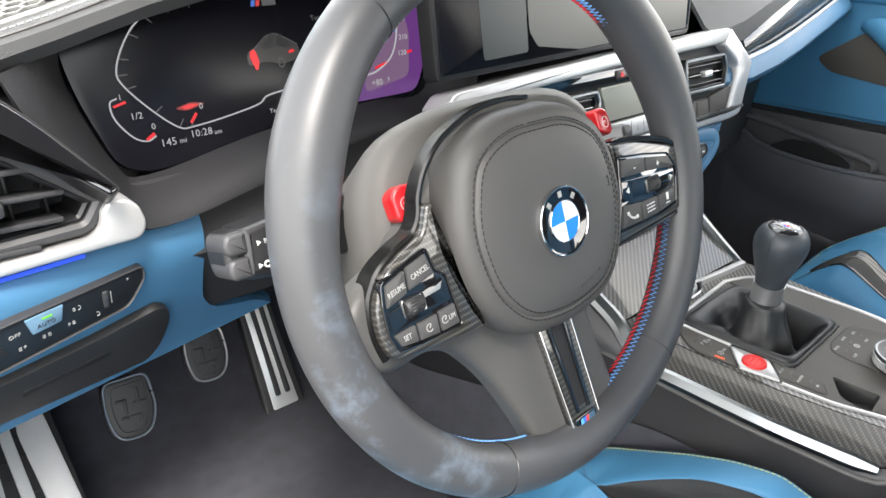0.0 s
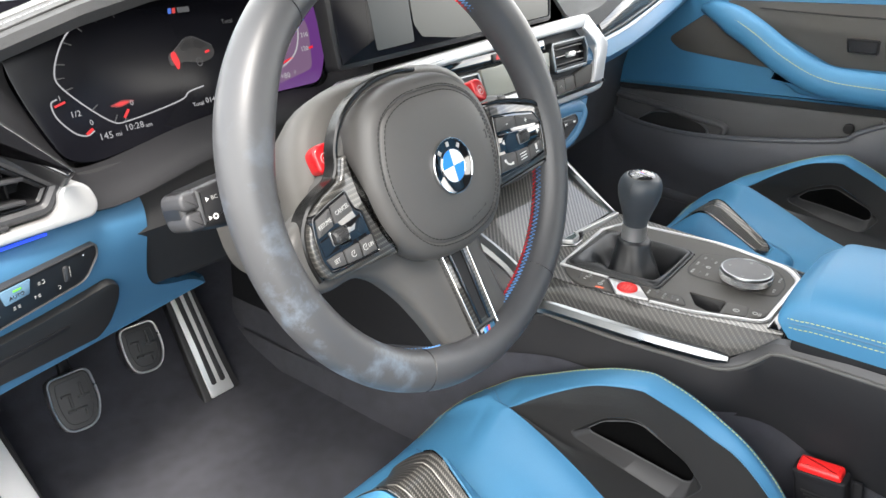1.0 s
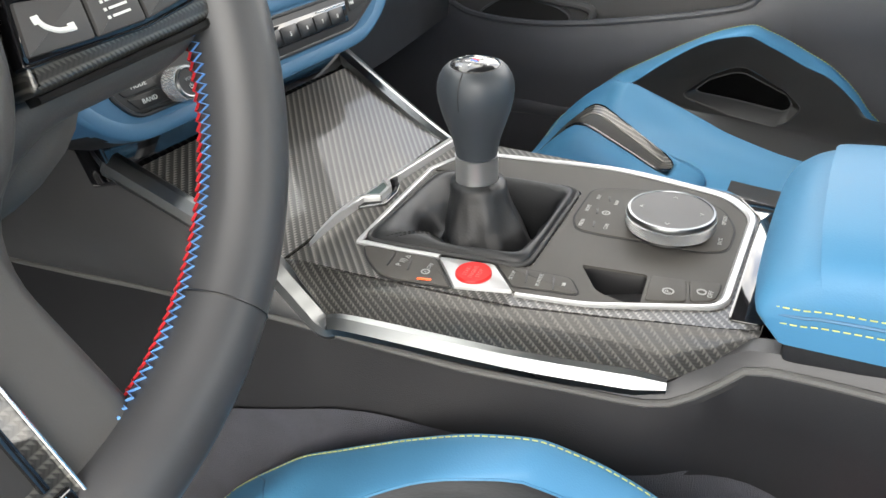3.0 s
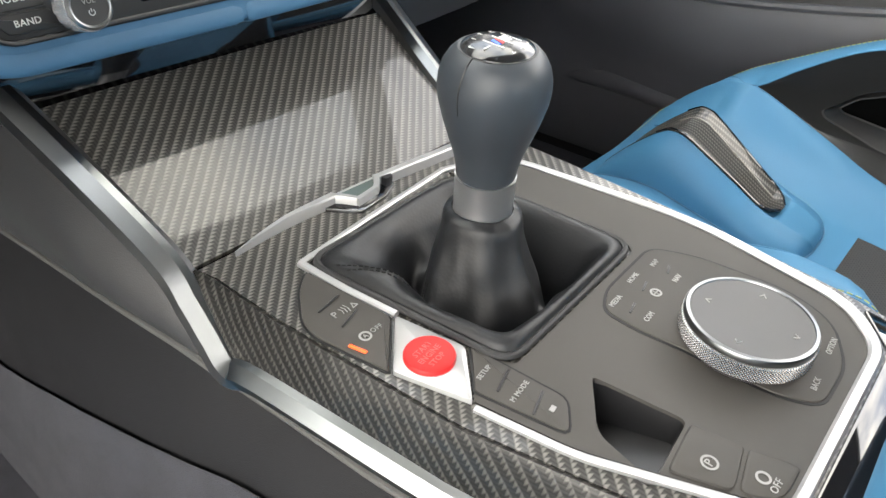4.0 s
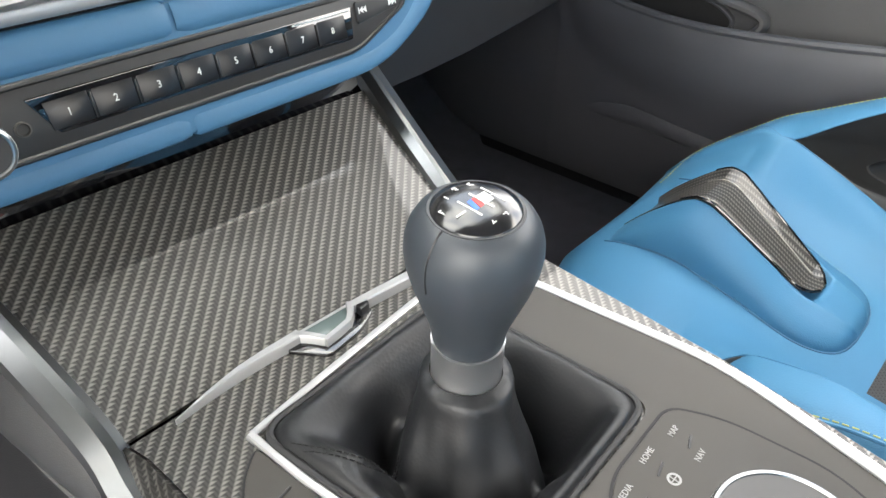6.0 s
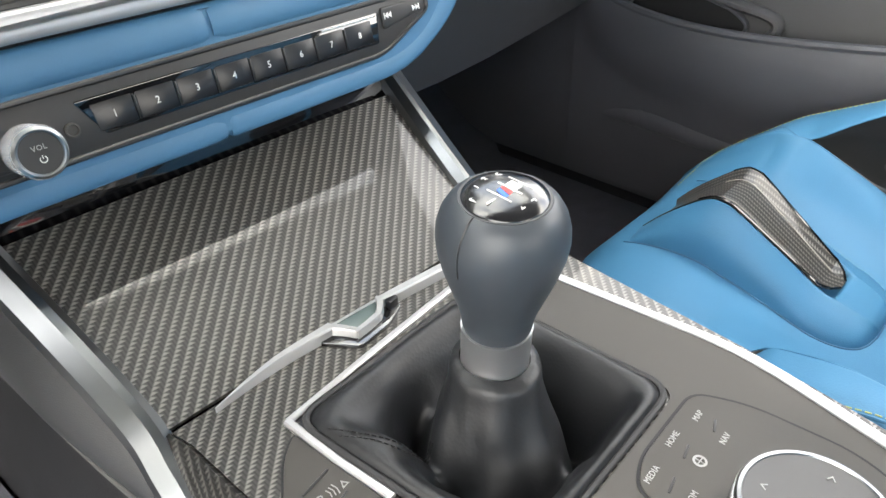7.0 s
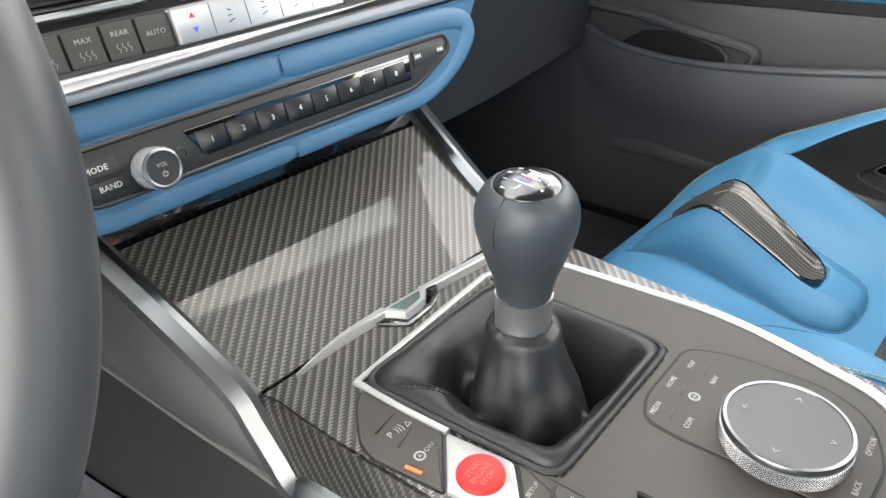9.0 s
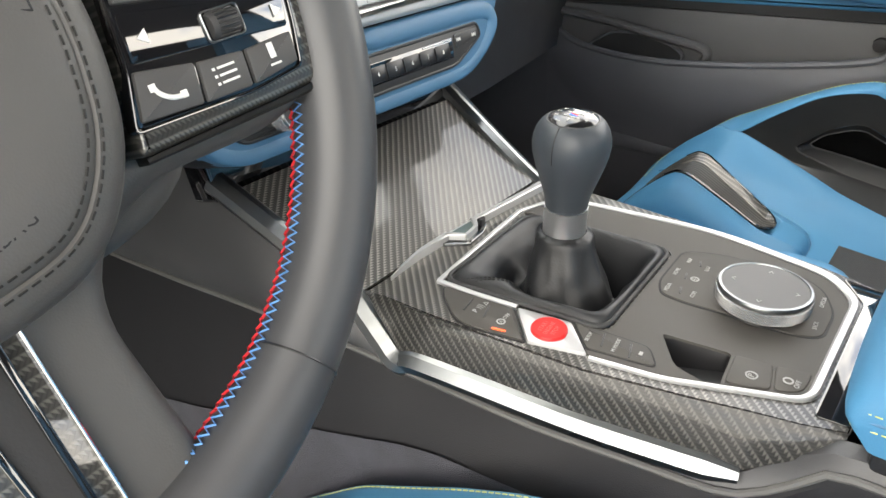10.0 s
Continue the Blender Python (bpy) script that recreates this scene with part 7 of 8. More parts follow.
class Cushion:
    def __init__(self, drop, shift):
        self.drop, self.shift = drop, shift

    def section(self, side, y):
        """Widths and heights of one side's section at the station y."""
        low = curve(SY, Z_LOW, y)
        zr, ur = curve(RIDGE_Y, RIDGE_Z, y), curve(RIDGE_Y, RIDGE_U, y)
        uo, zo = curve(EDGE_Y, EDGE_U, y), zr - curve(EDGE_Y, EDGE_D, y)
        ui, zi = curve(IN_Y, IN_U, y), low + curve(IN_Y, IN_Z, y)
        yt = min(y, 0.0235)
        u1, z1, u2, z2 = (curve(WALL_Y, q, yt) for q in (LOW_U, LOW_Z, HIGH_U, HIGH_Z))
        if y > 0.0235:
            u1, z1, u2, z2 = ui + (uo - ui) / 3, zi + (zo - zi) / 3, ui + (uo - ui) / 1.5, zi + (zo - zi) / 1.5
            f = min(1.0, (y - 0.0235) / 0.03)
            um = 0.13 + 0.02 * f
            ui, zi = ui + (um - ui) * f, zi + (low + (zo - low) * 0.72 - zi) * f
        us = [0.0, 0.06, 0.06 + (ui - 0.06) * 0.55, ui, u1, u2, uo, uo + (ur - uo) * 0.72, ur, ur + 0.009, ur + 0.017, ur + 0.024]
        zs = [low, low, low + (zi - low) * 0.40, zi, z1, z2, zo, zr - (zr - zo) * 0.12, zr - 0.001, zr - 0.016, zr - 0.05, zr - 0.13]
        if side * self.drop < 0:
            cut = abs(self.drop) * curve([-0.62, -0.03, 0.04, 0.20], [0.42, 0.42, 1.0, 1.0], y)
            f = 1.0 - min(cut, max(0.0, zr - low) * 0.9) / max(0.02, zr - low)
            zs = [low + (z - low) * f for z in zs]
        return us, zs

    def at(self, a, y):
        """Point of the skin at the share a of the section (negative on the left side) and the station y."""
        side = -1 if a < 0 else 1
        us, zs = self.section(side, y + (0.34 * max(0.0, abs(a) - 0.05) if side * self.drop < 0 else 0.0))
        return Vector((side * curve(KNOTS, us, abs(a)), y, curve(KNOTS, zs, abs(a))))

    def across(self, u, y):
        """Share of the section at the distance u from the middle line, inside the bolster."""
        us = self.section(1, y)[0][:5]
        lo, hi = 0.0, KNOTS[4]
        for _ in range(24):
            mid = (lo + hi) / 2
            lo, hi = (mid, hi) if curve(KNOTS[:5], us, mid) < abs(u) else (lo, mid)
        return math.copysign((lo + hi) / 2, u)

    def z(self, u, y):
        return self.at(self.across(u, y), y).z

    def on(self, pts, lift=0.0):
        return [self.at(u, y) + Vector((0, 0, lift)) for u, y in pts]

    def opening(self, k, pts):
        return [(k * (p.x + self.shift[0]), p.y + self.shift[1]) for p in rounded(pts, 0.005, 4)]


# raised nose between the legs: station, top height, half width of its carbon saddle, half width of its foot
NOSE = [(-0.113, 0.148, 0.008, 0.016), (-0.111, 0.156, 0.012, 0.030), (-0.105, 0.163, 0.016, 0.044), (-0.094, 0.168, 0.019, 0.053), (-0.078, 0.1735, 0.0215, 0.058), (-0.060, 0.180, 0.0245, 0.059), (-0.030, 0.196, 0.0280, 0.058),
        (0.0, 0.212, 0.0320, 0.059), (0.020, 0.2225, 0.0350, 0.061), (0.032, 0.2275, 0.0370, 0.062), (0.042, 0.2280, 0.0380, 0.064), (0.054, 0.2220, 0.0385, 0.066), (0.070, 0.2090, 0.0385, 0.068), (0.090, 0.190, 0.0380, 0.072), (0.112, 0.165, 0.0370, 0.076), (0.132, 0.137, 0.036, 0.080), (0.150, 0.100, 0.035, 0.082)]


def nose_at(y):
    ys = [q[0] for q in NOSE]
    return [curve(ys, [q[k] for q in NOSE], y) for k in (1, 2, 3)]


def nose_parts(s, C, mid, fan):
    """Blue roll with a sunken carbon saddle that runs over its crest."""
    def axis(y):
        return mid + fan * max(0.0, y + 0.07)

    rows = []
    for j in range(61):
        y = -0.113 + 0.263 * (j / 60) ** 1.25
        zt, wt, wb = nose_at(y)
        c = axis(y)
        row = []
        for sd in (-1, 1):
            zb = C.z(c + sd * wb, y) - 0.004
            h = zt - zb
            tr = min(1.0, max(0.0, (y + 0.076) / 0.006))
            pts = [(wb, zb), (wb - 0.0015, zb + 0.30 * h), (wb - 0.005, zb + 0.55 * h), (wt + 0.40 * (wb - wt), zb + 0.80 * h), (wt + 0.16 * (wb - wt), zb + 0.95 * h), (wt + 0.0030, zt), (wt + 0.0008, zt - 0.0012 * tr), (wt - 0.0006, zt - 0.006 * tr), (wt * 0.5, zt - 0.0095 * tr)]
            pts = [Vector((c + sd * u, y, z)) for u, z in pts]
            row += pts if sd < 0 else pts[::-1]
        rows.append(row)
    part("cushion_nose", grid(rows), BLUE, s, "blue leather nose of the cushion", sharp=60)
    ys = [-0.113 + 0.225 * (j / 40) ** 1.6 for j in range(41)]
    foot = [(C.across(axis(y) - nose_at(y)[2], y), y) for y in ys[::-1]] + [(C.across(axis(y) + nose_at(y)[2], y), y) for y in ys]
    part("nose_seam", sweep(C.on(foot, 0.0001), disc(0.0010, 6)), BLUE_HARD, s)
    # saddle: flat floor, rising facets at both sides and at the rear end
    fr = pose(0, 0, 0.19)
    rows, rims, folds = [], ([], []), ([], [])
    for j in range(41):
        y = -0.073 + 0.196 * j / 40
        zt, wt, wb = nose_at(y)
        c = axis(y)
        e = min(1.0, (y + 0.073) / 0.014)
        w = wt * (0.35 + 0.65 * math.sqrt(e))
        dep = 0.0058 * e
        r = [(-w, 0.0004), (-w + 0.0012, 0.0010), (-w * 0.58, -dep), (-w * 0.1, -dep - 0.0003), (w * 0.52, -dep), (w * 0.55, -dep + 0.0003), (w - 0.0012, 0.0010), (w, 0.0004)]
        q = [Vector((c + u, y, zt + d)) for u, d in r]
        rows.append([fr.inverted() @ p for p in q])
        if y < 0.060:
            rims[0].append(q[1])
            rims[1].append(q[6])
        if e >= 1.0 and y < 0.060:
            folds[0].append(q[2])
            folds[1].append(q[5])
    spine = part("carbon_spine", grid(rows, thick=0.0015), CARBON_SPINE, s, "glossy carbon saddle inlay", m=fr, sharp=16)
    for e in rims:
        part("spine_edge", moved(sweep(e, disc(0.0010, 6)), fr.inverted()), GLOSS, spine)
    for e in folds:
        part("spine_crease", moved(sweep([p + Vector((0, 0, 0.0003)) for p in e], disc(0.0008, 6, 0.0005)), fr.inverted()), CREASE_HIGHLIGHT, spine)


def perforated(name):
    """Dark leather with rows of small punched holes."""
    m, nt, b = base_mat(name)
    L = nt.links.new
    tc = nt.nodes.new("ShaderNodeTexCoord")
    mp = nt.nodes.new("ShaderNodeMapping")
    mp.inputs["Rotation"].default_value = (0, 0, radians(45))
    mp.inputs["Scale"].default_value = (330, 330, 0)
    v = node(nt, "ShaderNodeTexVoronoi", Scale=1.0, Randomness=0.0)
    L(tc.outputs["Object"], mp.inputs[0])
    L(mp.outputs[0], v.inputs["Vector"])
    r = nt.nodes.new("ShaderNodeMapRange")
    r.inputs["From Min"].default_value, r.inputs["From Max"].default_value = 0.18, 0.30
    L(v.outputs["Distance"], r.inputs[0])
    mx = nt.nodes.new("ShaderNodeMix")
    mx.data_type = "RGBA"
    mx.inputs[6].default_value, mx.inputs[7].default_value = (0.006, 0.006, 0.006, 1), (0.032, 0.032, 0.033, 1)
    L(r.outputs[0], mx.inputs[0])
    L(mx.outputs[2], b.inputs["Base Color"])
    bp = node(nt, "ShaderNodeBump", Strength=0.6, Distance=0.0006)
    L(r.outputs[0], bp.inputs["Height"])
    L(bp.outputs[0], b.inputs["Normal"])
    b.inputs["Roughness"].default_value = 0.55
    return m


PERF = perforated("perforated_black_leather")


def cut_hole(bm, outline):
    """Cut an upright hole with a convex outline through a sheet."""
    cx = sum(p[0] for p in outline) / len(outline)
    cy = sum(p[1] for p in outline) / len(outline)
    R = max((Vector(p[:2]) - Vector((cx, cy))).length for p in outline) + 0.012
    for i in range(len(outline)):
        a, b = Vector(outline[i - 1][:2]), Vector(outline[i][:2])
        if (b - a).length < 1e-6:
            continue
        n = Vector((-(b - a).y, (b - a).x, 0)).normalized()
        near = [f for f in bm.faces if (f.calc_center_median().xy - Vector((cx, cy))).length < R]
        geom = set(near)
        for f in near:
            geom.update(f.edges)
            geom.update(f.verts)
        bmesh.ops.bisect_plane(bm, geom=list(geom), plane_co=(a.x, a.y, 0), plane_no=n, dist=1e-7)

    def inside(c):
        s = [(Vector(outline[i][:2]) - Vector(outline[i - 1][:2])).cross(c - Vector(outline[i - 1][:2])) for i in range(len(outline))]
        return all(v > -1e-9 for v in s) or all(v < 1e-9 for v in s)

    bmesh.ops.delete(bm, geom=[f for f in bm.faces if inside(f.calc_center_median().xy)], context="FACES")


def seat(m, label, drop, shift, mid, fan):
    s = thing("bucket_seat", m, label, "seat", group="front seats")
    C = Cushion(drop, shift)
    ys = [-0.62 + 0.482 * j / 50 for j in range(51)] + [-0.138 + 0.1615 * j / 40 for j in range(1, 41)] + [0.0235 + 0.1415 * j / 36 for j in range(1, 37)]
    cols = [0.06 * k / 14 for k in range(14)] + [0.06 + 0.07 * k / 16 for k in range(16)] + [0.13 + 0.06 * k / 12 for k in range(12)] + [0.19 + 0.055 * k / 18 for k in range(19)]
    seat_parts = [("cushion", BLUE, "", 0), ("seat_center", PERF, "dark perforated seat centre", 0), ("bolster_panel", SUEDE, "charcoal suede bolster panel", -1), ("bolster_panel", SUEDE, "charcoal suede bolster panel", 1)]
    for name, mt, lab, want in seat_parts:
        bm = bmesh.new()
        V = {}

        def vert(k, i, j):
            key = (k if i else 0, i, j)
            if key not in V:
                V[key] = bm.verts.new((k * cols[i], ys[j], 0))
            return V[key]

        for k in (-1, 1):
            if want and k != want:
                continue
            for j in range(len(ys) - 1):
                for i in range(60):
                    black = 30 <= i < 42 and j < 90
                    perf = i < 14 and j < 50
                    if (name == "bolster_panel") != black or (not black and (name == "seat_center") != perf):
                        continue
                    bm.faces.new([vert(k, i, j), vert(k, i + 1, j), vert(k, i + 1, j + 1), vert(k, i, j + 1)])
        if want:
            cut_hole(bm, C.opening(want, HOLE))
        for v in bm.verts:
            v.co = C.at(v.co.x, v.co.y)
        bmesh.ops.remove_doubles(bm, verts=bm.verts[:], dist=1e-6)
        part(name, bm, mt, s, lab, sharp=70)
    part("seat_base", box(0, -0.24, 0.050, 0.49, 0.74, 0.10, 0.03), DARK_PLASTIC, s)
    for k in (-1, 1):
        # cut-out with a sloping moulded frame; the well's shade is put into its black
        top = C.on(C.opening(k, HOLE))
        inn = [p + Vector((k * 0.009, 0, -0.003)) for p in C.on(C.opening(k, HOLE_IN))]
        lip = [p + (q - p) * 0.10 + Vector((-k * 0.0012, 0, 0.0006)) for p, q in zip(top, inn)]
        part("cutout_frame", grid([top + top[:1], lip + lip[:1], inn + inn[:1]]), GREY_PLASTIC, s)
        part("cutout_lip", sweep(inn, disc(0.0010, 6), closed=True), VENT_GREY, s)
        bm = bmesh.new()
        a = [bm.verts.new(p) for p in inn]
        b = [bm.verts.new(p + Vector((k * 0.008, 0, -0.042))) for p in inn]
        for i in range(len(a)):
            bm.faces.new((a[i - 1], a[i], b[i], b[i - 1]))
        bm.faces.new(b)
        part("cutout_well", bm, WELL_SHADE, s)
        # welts where suede meets leather
        for a in (0.13, 0.19):
            line = [(k * a, -0.60 + 0.6235 * j / 60) for j in range(61)]
            part("panel_welt", sweep(C.on(line, -0.0004), disc(0.0010, 6)), BLUE, s)
        rp = [(k * 0.2285, -0.45 + 0.58 * j / 80) for j in range(81)] + [(k * (0.2285 - 0.1285 * j / 20), 0.130 + 0.004 * j / 20) for j in range(1, 21)]
        part("edge_thread", dashes([p + Vector((k * 0.0003, 0, 0.0003)) for p in C.on(rp)], 0.0034, 0.0018, 0.00045), THREAD_LIME if k * drop < 0 or k > 0 else THREAD_PALE, s)
        part("edge_welt", sweep([p + Vector((k * 0.002, 0.0, -0.0012)) for p in C.on(rp)], disc(0.0012, 6)), BLUE, s)
        fold = [(k * (0.19 + 0.0385 * j / 14), 0.0235 + 0.078 * (j / 14) ** 0.7) for j in range(15)]
        part("cushion_seam", sweep(C.on(fold, -0.0002), disc(0.0009, 5)), BLUE_HARD, s)
    nose_parts(s, C, mid, fan)
    # back rest, upright behind the view
    rows = []
    for z, y, w in ((0.14, -0.55, 0.24), (0.30, -0.60, 0.25), (0.50, -0.68, 0.26), (0.70, -0.75, 0.22), (0.85, -0.80, 0.14)):
        rows.append([(w * k, y + 0.07 * abs(k) ** 3, z) for k in (-1, -0.8, -0.4, 0, 0.4, 0.8, 1)])
    part("backrest", grid(rows, thick=0.06), BLUE, s)
    # wings of the back rest: suede inner face and a blue leather edge
    zs = [0.14, 0.19, 0.2325, 0.2565, 0.28, 0.303, 0.324, 0.36, 0.45, 0.60]
    yf = [-0.40, -0.381, -0.371, -0.3670, -0.3656, -0.369, -0.381, -0.415, -0.49, -0.60]
    fine = [0.14 + 0.46 * j / 46 for j in range(47)]
    for k in (-1, 1):
        inner, outer = [], []
        for z in fine:
            y = curve(zs, yf, z)
            inner.append([(k * 0.12, y - 0.16, z), (k * 0.165, y - 0.115, z), (k * 0.20, y - 0.06, z), (k * 0.222, y - 0.022, z), (k * 0.2330, y - 0.0065, z)])
            outer.append([(k * 0.2330, y - 0.0065, z), (k * 0.2385, y - 0.001, z), (k * 0.245, y + 0.001, z), (k * 0.252, y - 0.004, z), (k * 0.258, y - 0.022, z), (k * 0.262, y - 0.07, z), (k * 0.262, y - 0.18, z)])
        part("wing_panel", grid(inner), SUEDE, s, "charcoal suede inner face of the back rest wing")
        part("backrest_wing", grid(outer), BLUE, s)
    return s


seat(pose(-0.392, 0, -0.008), "light blue leather bucket seat with charcoal bolster", 0, (0.0, 0.0), 0.0, 0.05)
seat(pose(0.392, 0.0, 0.046), "light blue leather passenger bucket seat with carbon spine", 0.095, (0.002, 0.0), 0.008, 0.14)

bk = thing("belt_buckle", pose(-0.088, -0.324, -0.012, -8, 0, -3), "black seat belt buckle with red release button", "belt buckle")
part("housing", moved(prism(rounded([(-0.011, -0.026), (0.011, -0.026), (0.011, 0.026), (-0.011, 0.026)], 0.005, 4), 0.0, 0.078, 0.002, 3), pose(0, 0, 0.132, 0, -6, 0)), DARK_PLASTIC, bk)
part("collar", moved(prism(rounded([(-0.0122, -0.0272), (0.0122, -0.0272), (0.0122, 0.0272), (-0.0122, 0.0272)], 0.0055, 4), 0.0, 0.010, 0.002, 3), pose(-0.0082, 0, 0.2085, 0, -6, 0)), DARK_PLASTIC, bk, "moulded collar round the button")
part("release_button", moved(prism(rounded([(-0.0095, -0.022), (0.0095, -0.022), (0.0095, 0.022), (-0.0095, 0.022)], 0.003, 3), 0.0, 0.014, 0.0045, 4), pose(-0.0085, 0, 0.2135, 0, -14, 0)), surface("red_button_plastic", (0.80, 0.02, 0.02), 0.35, bump=0.0, vary=0.05), bk, "red release button")
part("belt_tongue", box(0.004, -0.033, 0.178, 0.006, 0.010, 0.060, 0.002), DARK_PLASTIC, bk)
for k in range(5):
    part("moulded_bar", box(-0.0190 + 0.0005 * k, 0.002, 0.192 - 0.0046 * k, 0.0006, 0.030 - 0.005 * k, 0.0026, 0.0002), GREY_PLASTIC, bk)
part("stem", box(0.0, 0, 0.06, 0.018, 0.032, 0.13, 0.005), DARK_PLASTIC, bk)


# ---- passenger door ----
# outlines are drawn as (y, z); the panel faces the cabin
DOOR = plane_frame((0.715, 0, 0), (0, -1, 0), (0, 0, 1))
door = thing("passenger_door", DOOR, "closed passenger door with blue and charcoal lining", "car door")


def dq(pts):
    return [(-y, z) for y, z in pts]


part("door_core", prism(dq([(0.93, 0.0), (-0.74, 0.0), (-0.74, 0.64), (0.93, 0.66)]), -0.09, -0.02, 0.01), DARK_PLASTIC, door)
part("upper_skin", prism(rounded(dq([(0.56, 0.63), (0.56, 0.405), (0.30, 0.408), (0.0, 0.412), (-0.74, 0.415), (-0.74, 0.63)]), 0.01, 3), -0.03, 0.0, 0.008, 3), BLUE, door)
part("window_ledge", prism(rounded(dq([(0.56, 0.665), (0.56, 0.618), (-0.74, 0.618), (-0.74, 0.665)]), 0.01, 3), -0.06, 0.010, 0.010, 4), BLUE, door)
# charcoal inserts in front of and above the arm rest
part("front_insert", prism(rounded(dq([(0.285, 0.515), (0.205, 0.572), (0.085, 0.512), (0.052, 0.470), (0.255, 0.492)]), [0.014, 0.01, 0.02, 0.006, 0.014], 4), -0.01, 0.003, 0.002), INSERT, door)
part("rear_insert", prism(rounded(dq([(0.175, 0.598), (0.10, 0.560), (-0.05, 0.485), (-0.55, 0.48), (-0.55, 0.603)]), [0.02, 0.02, 0.02, 0.02, 0.01], 4), -0.01, 0.003, 0.002), INSERT, door)
part("insert_seam", sweep([(-0.10, 0.585, 0.004), (0.05, 0.578, 0.004), (0.5, 0.568, 0.004)], disc(0.0012, 6)), SATIN_BLACK, door)
kk = part("door_release", prism(rounded([(-0.026, 0.011), (-0.020, -0.011), (0.026, -0.013), (0.026, 0.009)], 0.004, 3), 0.0, 0.006, 0.002), DARK_PLASTIC, door, m=pose(0.092, 0.527, 0.003))
part("release_rim", rim_band(rounded([(-0.028, 0.013), (-0.022, -0.013), (0.028, -0.015), (0.028, 0.011)], 0.004, 3), 0.0014, 0.0, 0.0075, 0.0004), SATIN_BLACK, kk)
# sweeping arm rest
arp = smooth_path([(-0.215, 0.580, -0.004), (-0.17, 0.572, 0.018), (-0.10, 0.540, 0.034), (-0.03, 0.497, 0.044), (0.04, 0.466, 0.050), (0.12, 0.457, 0.053), (0.30, 0.456, 0.055), (0.62, 0.456, 0.055)], 8)
sec = [(0.026 * math.cos(a) * (1.0 if math.cos(a) > 0 else 1.25), 0.024 * math.sin(a)) for a in [2 * math.pi * k / 16 for k in range(16)]]
ar = part("arm_rest", sweep(arp, sec, up=(0, 0, 1), scale=lambda t: 0.35 + 0.65 * min(1, t / 0.22)), BLUE, door, "light blue leather arm rest")
for k in (0, 1):
    part("arm_stitch", dashes([Vector(p) + Vector((0.004, 0.010 - 0.006 * k, 0.0225 - 0.001 * k)) * (0.35 + 0.65 * min(1, i / len(arp) / 0.22)) for i, p in enumerate(arp)], 0.005, 0.0015, 0.0006), THREAD_LIME, ar)
part("arm_underside", prism(rounded(dq([(0.06, 0.470), (0.0, 0.430), (-0.74, 0.420), (-0.74, 0.46), (-0.02, 0.46)]), 0.01, 3), -0.01, 0.030, 0.012, 3), BLUE, door)
# lower lining with the map pocket
part("lower_lining", prism(rounded(dq([(0.93, 0.310), (0.93, 0.02), (-0.74, 0.02), (-0.74, 0.310)]), 0.01, 3), -0.04, -0.008, 0.006), DOOR_SKIN, door)
part("pocket_back", prism(rounded(dq([(0.40, 0.396), (0.44, 0.34), (0.40, 0.300), (-0.74, 0.300), (-0.74, 0.402)]), 0.012, 3), -0.04, -0.006, 0.006), POCKET, door)
part("shadow_gap", prism(dq([(0.55, 0.412), (0.55, 0.398), (-0.74, 0.400), (-0.74, 0.416)]), -0.03, -0.004), VOID, door)
lipc = smooth_path([(-0.425, 0.360, -0.006), (-0.36, 0.333, 0.012), (-0.27, 0.322, 0.024), (-0.17, 0.322, 0.030), (-0.04, 0.334, 0.032), (0.09, 0.354, 0.034), (0.12, 0.372, 0.034), (0.16, 0.392, 0.032), (0.22, 0.400, 0.030), (0.74, 0.404, 0.030)], 6)
part("pocket_lip", sweep(lipc, disc(0.0055, 8, 0.006)), DOOR_SKIN, door)
prof = ((0.0, 0.0), (-0.012, 0.005), (-0.030, 0.007), (-0.055, 0.006), (-0.080, 0.000), (-0.100, -0.010), (-0.125, -0.020))
part("pocket_front", grid([[(p.x, p.y + h, max(p.z + d, 0.001)) for h, d in prof] + [(p.x, 0.05, 0.001), (p.x, 0.05, -0.004)] for p in lipc]), DOOR_SKIN, door)
hole = rounded(dq([(0.342, 0.328), (0.300, 0.352), (0.255, 0.354), (0.195, 0.340), (0.172, 0.324), (0.198, 0.302), (0.285, 0.298)]), 0.012, 4)
part("lower_ridge", sweep(smooth_path([(-0.40, 0.150, -0.012), (-0.33, 0.163, -0.006), (-0.26, 0.166, -0.001), (-0.18, 0.162, 0.001), (-0.08, 0.160, 0.001), (0.10, 0.165, 0.001)], 6), disc(0.016, 14, 0.010)), DOOR_SKIN, door)
part("speaker_recess", prism(hole, -0.02, 0.000), VOID, door)
part("speaker_edge", rim_band(inset(hole, -0.004), 0.004, -0.01, 0.003, 0.0015), DOOR_SKIN, door)
part("speaker_ridge", sweep(smooth_path([(-y, z, 0.0) for y, z in ((0.43, 0.385), (0.36, 0.378), (0.29, 0.368), (0.21, 0.353), (0.150, 0.343), (0.136, 0.332), (0.146, 0.316), (0.165, 0.300))], 6), disc(0.007, 10, 0.010)), POCKET, door)
part("stop_peg", lathe([(0.0, 0.0), (0.010, 0.0), (0.009, 0.008), (0.0, 0.010)], 20), VOID, door, m=pose(0.098, 0.372, 0.0))

